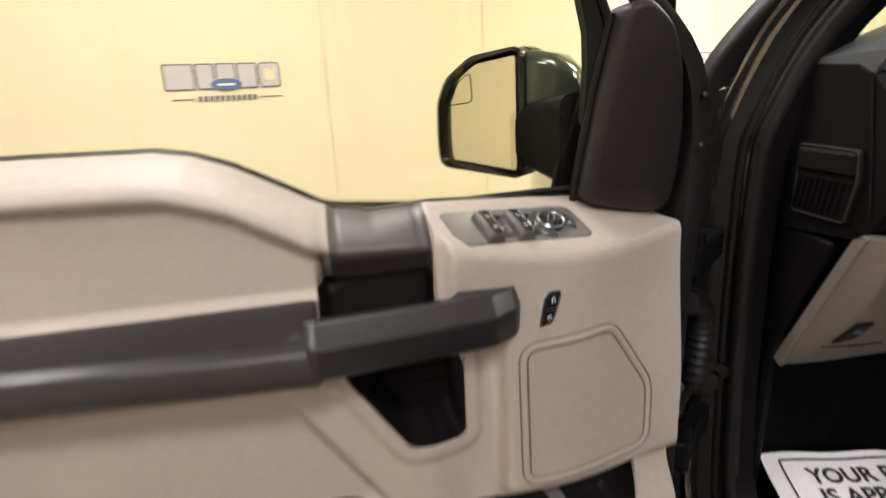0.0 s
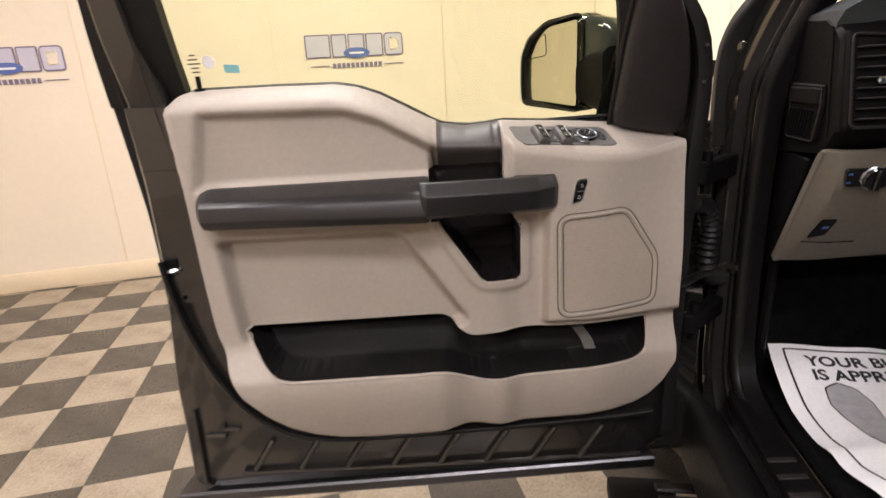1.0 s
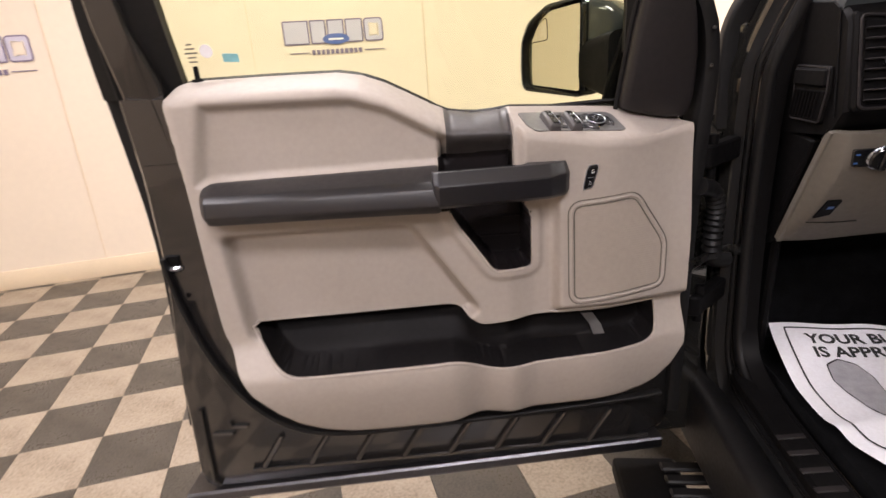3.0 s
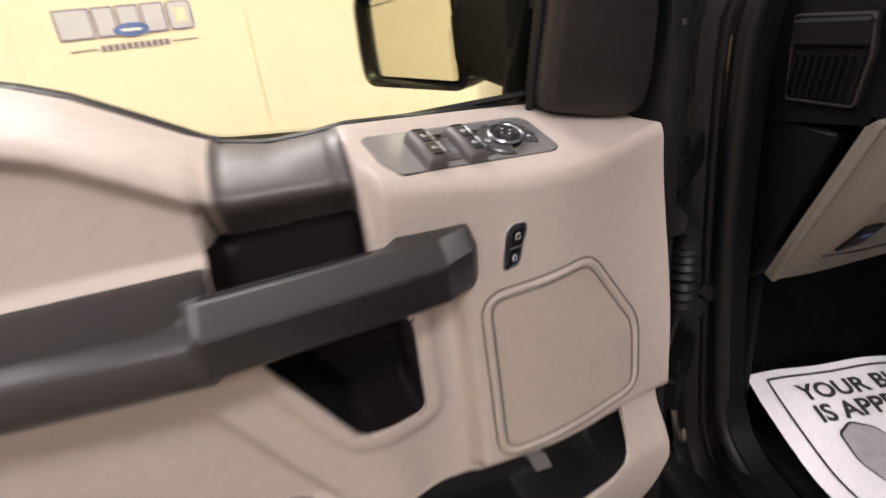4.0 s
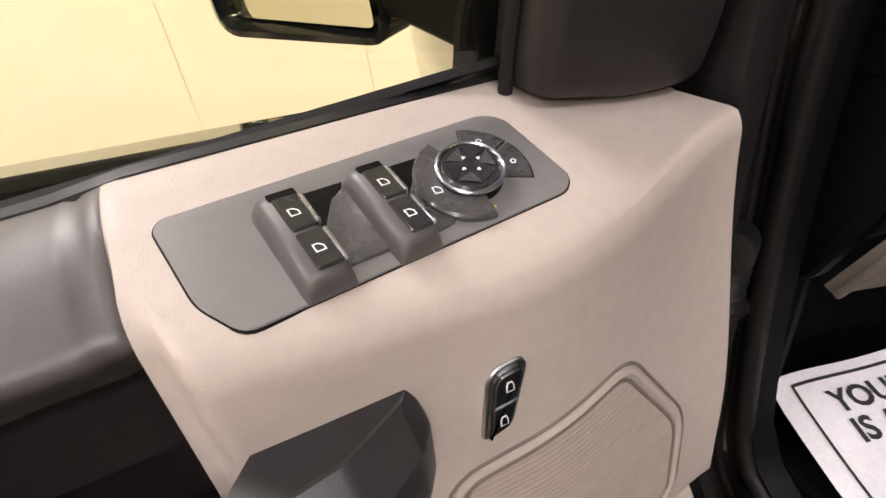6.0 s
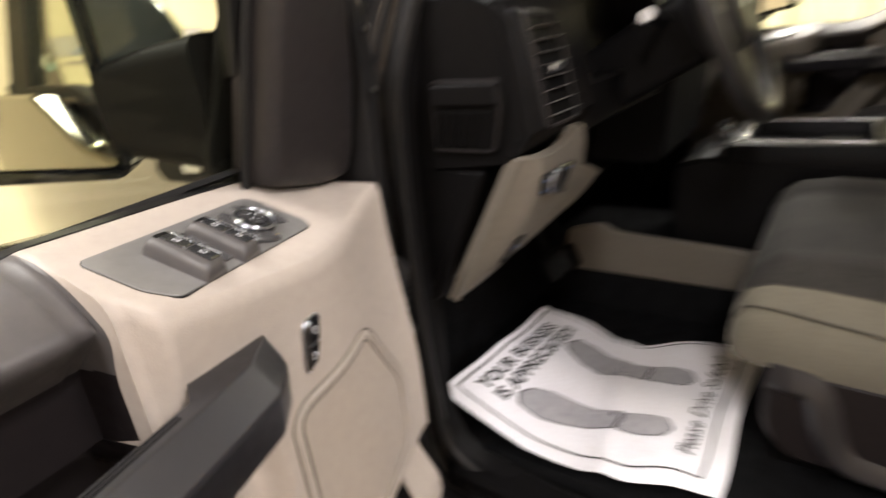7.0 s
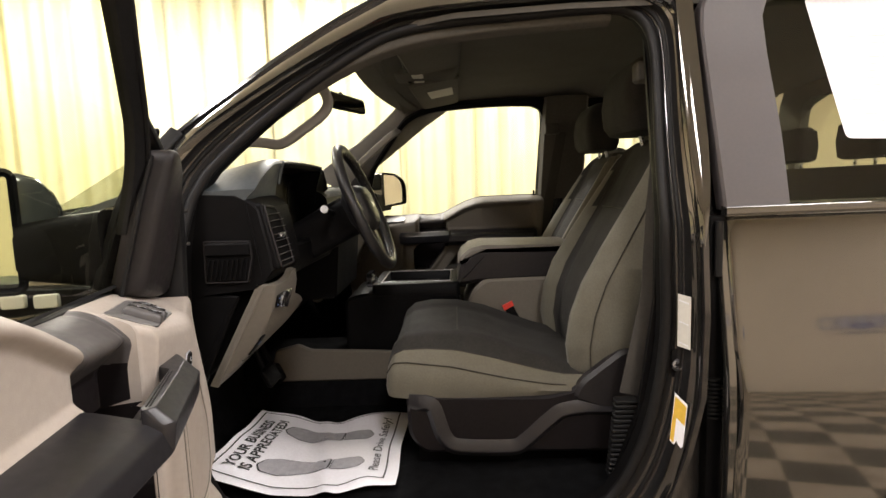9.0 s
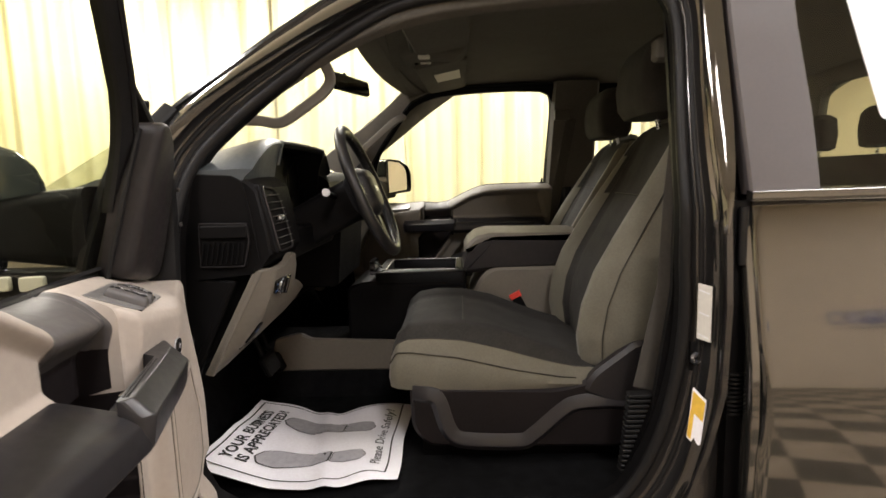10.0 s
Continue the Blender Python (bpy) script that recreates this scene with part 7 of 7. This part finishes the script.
# overhead: visors, mirror, console
for x0, x1, lab in ((0.04, 0.66, "folded grey sun visor with a pale label"), (-0.66, -0.14, "folded grey sun visor over the driver")):
    vis = thing("sun_visor", lab, "sun visor", ((x0 + x1) / 2, 0.52, 1.82), group="sun visors")
    part("pad", prism(round_poly([(x0, 0.43), (x1, 0.43), (x1, 0.60), (x0, 0.625)], 0.04), -0.009, 0.009, lambda a, b, h: Vector((a, b, 1.822 - 0.16 * (b - 0.45) + h)), 0.007), HEADLINER, vis)
    part("pivot", tube([(x1 if x0 > 0 else x0, 0.60, 1.815), ((x0 if x0 > 0 else x1), 0.615, 1.808)], 0.006), BLACK, vis)
    if x0 > 0:
        part("label", prism(round_poly([(0.20, 0.46), (0.37, 0.455), (0.38, 0.55), (0.21, 0.56)], 0.003), -0.0115, -0.010, lambda a, b, h: Vector((a, b, 1.822 - 0.16 * (b - 0.45) + h)), 0.0004), LABEL, vis, "pale warning label", flat=True)
oc = thing("overhead_console", "dark overhead console with map lamps", "overhead console", (0, 0.55, 1.80))
part("housing", loft(rounded_rings(0, 0.56, (1.858, 1.835, 1.815, 1.808), ((0.13, 0.13), (0.125, 0.125), (0.11, 0.11), (0.09, 0.09)), 0.04)), HEADLINER, oc)
for x in (-0.06, 0.06):
    part("map_lamp", box(x - 0.025, x + 0.025, 0.56, 0.60, 1.802, 1.810, 0.003, 0.006), LABEL, oc, "pale map lamp lens")
part("driver_label", box(-0.36, -0.26, 0.50, 0.60, 1.815, 1.8175, 0.0005), LABEL, oc)
part("lamp_knob", tube([(-0.235, 0.56, 1.83), (-0.235, 0.56, 1.815)], 0.012), CHROME, oc)
rv = thing("rear_view_mirror", "dark inside mirror hanging from the windscreen", "rear-view mirror", (0, 0.80, 1.72))
def on_rv(a, b, h):
    c, s = math.cos(radians(-20)), math.sin(radians(-20))
    return Vector((a * c - h * s, 0.838 + a * s + h * c + b * 0.15, 1.732 + b))
rvo = round_poly([(-0.118, -0.026), (0.118, -0.026), (0.122, 0.026), (-0.122, 0.030)], 0.016)
part("shell", loft([[on_rv(a, b, 0.0) for a, b in rvo], [on_rv(a, b, 0.012) for a, b in inset(rvo, -0.002)], [on_rv(a, b, 0.028) for a, b in inset(rvo, 0.012)]]), BLACK, rv)
bm = bmesh.new()
bm.faces.new([bm.verts.new(on_rv(a, b, -0.0012)) for a, b in inset(rvo, 0.005)])
part("mirror_glass", bm, MIRROR, rv, "mirror glass", flat=True)
part("stem", tube([on_rv(0, 0.01, 0.025), (0.0, 0.86, 1.755), (0.0, 0.87, 1.70 + 0.07)], 0.009), BLACK, rv)

# paper sheet on the rear door glass
sheet = thing("window_sheet", "white printed sheet fixed on the rear door glass", "paper sheet", (-0.88, -0.5, 1.48))
def on_glass(y, z, h):
    return Vector((side_x(z) + 0.008 + h, y, z))
part("paper", prism(round_poly([(-0.336, 1.486), (-0.62, 1.474), (-0.62, 1.790), (-0.296, 1.790)], 0.012), 0.0, 0.0012, on_glass, 0.0003), PAPER, sheet, flat=True)
for i in range(14):
    z = 1.52 + 0.015 * i
    a = -0.36 - 0.02 * (i % 3)
    part("print_bar", prism([(a, z), (a - 0.20, z), (a - 0.20, z + 0.004), (a, z + 0.004)], -0.0008, 0.0, on_glass, 0.0002), FAINT, sheet, flat=True)

# paper floor mat
mat_ = thing("paper_floor_mat", "wrinkled white paper floor mat printed with shoe soles", "floor mat", (-0.62, 0.88, 0.70))
MC = [Vector((-0.785, 0.635)), Vector((-0.360, 0.630)), Vector((-0.420, 1.075)), Vector((-0.812, 1.098))]   # by the seat, then by the dash
def mat_z(x, y):
    z = lerp_table([(0.60, 0.698), (0.72, 0.699), (0.92, 0.715), (1.06, 0.746), (1.12, 0.766)], y)
    z += 0.004 * (1 + math.sin(x * 13 + 1.0) * math.sin(y * 11)) + 0.005 * noise.noise(Vector((x * 9, y * 9, 0.3)))
    z += 0.008 * math.exp(-((y - 0.84 - 0.2 * (x + 0.6)) / 0.022) ** 2) + 0.005 * math.exp(-((x + 0.60 + 0.08 * (y - 0.8)) / 0.05) ** 2)
    z += 0.022 * math.exp(-(((x + 0.77) / 0.05) ** 2 + ((y - 0.71) / 0.05) ** 2)) + 0.012 * math.exp(-(((x + 0.40) / 0.06) ** 2 + ((y - 0.70) / 0.08) ** 2))
    return z
def on_mat(a, b, h=0.0):
    """a across (0..1), b from the seat to the dash (0..1)."""
    lo, hi = MC[0].lerp(MC[1], a), MC[3].lerp(MC[2], a)
    p = lo.lerp(hi, b)
    p.x -= (0.036 * (1 - a) * math.sin(math.pi * b) + 0.050 * a * math.exp(-((b - 0.52) / 0.16) ** 2))
    p.y += 0.008 * math.sin(a * 7 + 1) * (b - 0.5)
    return Vector((p.x, p.y, mat_z(p.x, p.y) + h))
nx, ny = 60, 70
verts = [tuple(on_mat(i / nx, j / ny)) for j in range(ny + 1) for i in range(nx + 1)]
faces = [(j * (nx + 1) + i, j * (nx + 1) + i + 1, (j + 1) * (nx + 1) + i + 1, (j + 1) * (nx + 1) + i) for j in range(ny) for i in range(nx)]
part("sheet", (verts, faces), PAPER, mat_, "creased white paper", angle=70)
def mat_bar(a0, b0, a1, b1, w, nm, mt):
    d = Vector((a1 - a0, b1 - b0))
    nrm = Vector((-d.y, d.x)).normalized() * w
    n = 24
    vs, fs = [], []
    for i in range(n + 1):
        p = Vector((a0, b0)) + d * i / n
        for k in (-1, 1):
            q = p + nrm * k
            vs.append(tuple(on_mat(q.x, q.y, 0.0016)))
    for i in range(n):
        fs.append((2 * i, 2 * i + 1, 2 * i + 3, 2 * i + 2))
    part(nm, (vs, fs), mt, mat_, flat=True)
for a0, b0, a1, b1 in ((0.07, 0.07, 0.965, 0.07), (0.965, 0.07, 0.965, 0.965), (0.965, 0.965, 0.07, 0.965), (0.07, 0.965, 0.07, 0.07)):
    mat_bar(a0, b0, a1, b1, 0.0045, "border_line", INK)
def mat_text(body, size, a, b, shear=0.0, bold=0.0):
    v, f = text_mesh(body, 1.0, lambda x, y: (x, y, 0), shear, bold)
    part("lettering", ([tuple(on_mat(a + x * size, b + y * size * 0.9, 0.0020)) for x, y, _ in v], f), INK, mat_, body.lower(), flat=True)
mat_text("YOUR BUSINESS", 0.095, 0.50, 0.868, 0, 0.03)
mat_text("IS APPRECIATED!", 0.095, 0.52, 0.785, 0, 0.03)
mat_text("Please Drive Safely!", 0.085, 0.53, 0.115, 0.38, 0.006)
def sole(ac, flip, slant):
    SOLE = [(-0.060, 0.347), (-0.064, 0.43), (-0.080, 0.52), (-0.088, 0.60), (-0.066, 0.690), (-0.005, 0.722), (0.052, 0.692), (0.082, 0.61), (0.080, 0.52), (0.066, 0.43), (0.060, 0.347)]
    HEEL = [(-0.060, 0.331), (-0.062, 0.255), (-0.052, 0.190), (0.0, 0.158), (0.052, 0.190), (0.062, 0.255), (0.060, 0.331)]
    for nm, pts in (("sole_print", SOLE), ("heel_print", HEEL)):
        q = round_poly([(x * flip * 1.05 + slant * (y - 0.45), y + 0.045) for x, y in pts], 0.014, 3)
        c = (sum(p[0] for p in q) / len(q), sum(p[1] for p in q) / len(q))
        for tag, mt, k, h in ((nm, INKGREY, 1.0, 0.0020), (nm + "_outline", INK, 1.05, 0.0015)):
            vs, fs = [tuple(on_mat(ac + c[0], c[1], h))], []
            m = len(q)
            rr = (0.2, 0.4, 0.6, 0.8, 1.0)
            for ring in rr:
                vs += [tuple(on_mat(ac + c[0] + (p[0] - c[0]) * ring * k, c[1] + (p[1] - c[1]) * ring * k, h)) for p in q]
            for i in range(m):
                j = (i + 1) % m
                fs.append((0, 1 + i, 1 + j))
                fs += [(1 + k_ * m + i, 1 + (k_ + 1) * m + i, 1 + (k_ + 1) * m + j, 1 + k_ * m + j) for k_ in range(len(rr) - 1)]
            part(tag, (vs, fs), mt, mat_, flat=True)
sole(0.30, 1, -0.16)
sole(0.72, -1, 0.07)

# ---- the checkered floor, last ----
floor = tagged(part("floor", box(-12, 12, -12, 12, -0.06, -0.004, 0.002), GROUT, None, flat=True), "worn checkered floor of cream and dark vinyl tiles", "floor", kind="structure")
T = 0.305
TILES = Matrix.Translation((-2.949, 1.383, 0)) @ Matrix.Rotation(radians(20.67), 4, "Z")
tile_bm = prism([(0.0007, 0.0007), (T - 0.0007, 0.0007), (T - 0.0007, T - 0.0007), (0.0007, T - 0.0007)], -0.005, 0.0, lambda a, b, h: Vector((a, b, h)), 0.0006)
bmesh.ops.recalc_face_normals(tile_bm, faces=tile_bm.faces)
tmesh = {}
for k, mt in ((0, TILE_D), (1, TILE_L)):
    tmesh[k] = bpy.data.meshes.new("tile")
    tile_bm.to_mesh(tmesh[k])
    tmesh[k].materials.append(mt)
tile_bm.free()
near, far = [], []
for i in range(-26, 30):
    for j in range(-30, 20):
        c = TILES @ Vector(((i + 0.5) * T, (j + 0.5) * T, 0))
        r = ROOM.inverted() @ c
        if RX0 - 0.3 < r.x < RX1 + 0.3 and RY0 - 0.3 < r.y < RY1 + 0.2:
            (near if (-4.9 < c.x < -0.7 and -0.6 < c.y < 4.6) else far).append((i, j))
near.sort(key=lambda ij: (TILES @ Vector((ij[0] * T, ij[1] * T, 0)) - Vector((-2.3, 1.9, 0))).length)
far += near[300:]
near = near[:300]
for i, j in near:
    ob = new("tile", tmesh[(i + j) % 2])
    ob.matrix_world = TILES @ Matrix.Translation((i * T, j * T, 0))
    m_ = ob.matrix_world.copy()
    ob.parent = floor
    ob.matrix_basis = m_
for k, mt in ((0, TILE_D), (1, TILE_L)):
    vs, fs = [], []
    for i, j in far:
        if (i + j) % 2 != k:
            continue
        b0 = len(vs)
        for a, b in ((0.0007, 0.0007), (T - 0.0007, 0.0007), (T - 0.0007, T - 0.0007), (0.0007, T - 0.0007)):
            for h in (-0.005, 0.0):
                vs.append(tuple(TILES @ Vector((i * T + a, j * T + b, h))))
        fs += [(b0 + 1, b0 + 3, b0 + 5, b0 + 7)] + [(b0 + 2 * q, b0 + 2 * ((q + 1) % 4), b0 + 2 * ((q + 1) % 4) + 1, b0 + 2 * q + 1) for q in range(4)]
    tagged(part("far_tiles", (vs, fs), mt, floor, "further floor tiles", flat=True), kind="stuff")
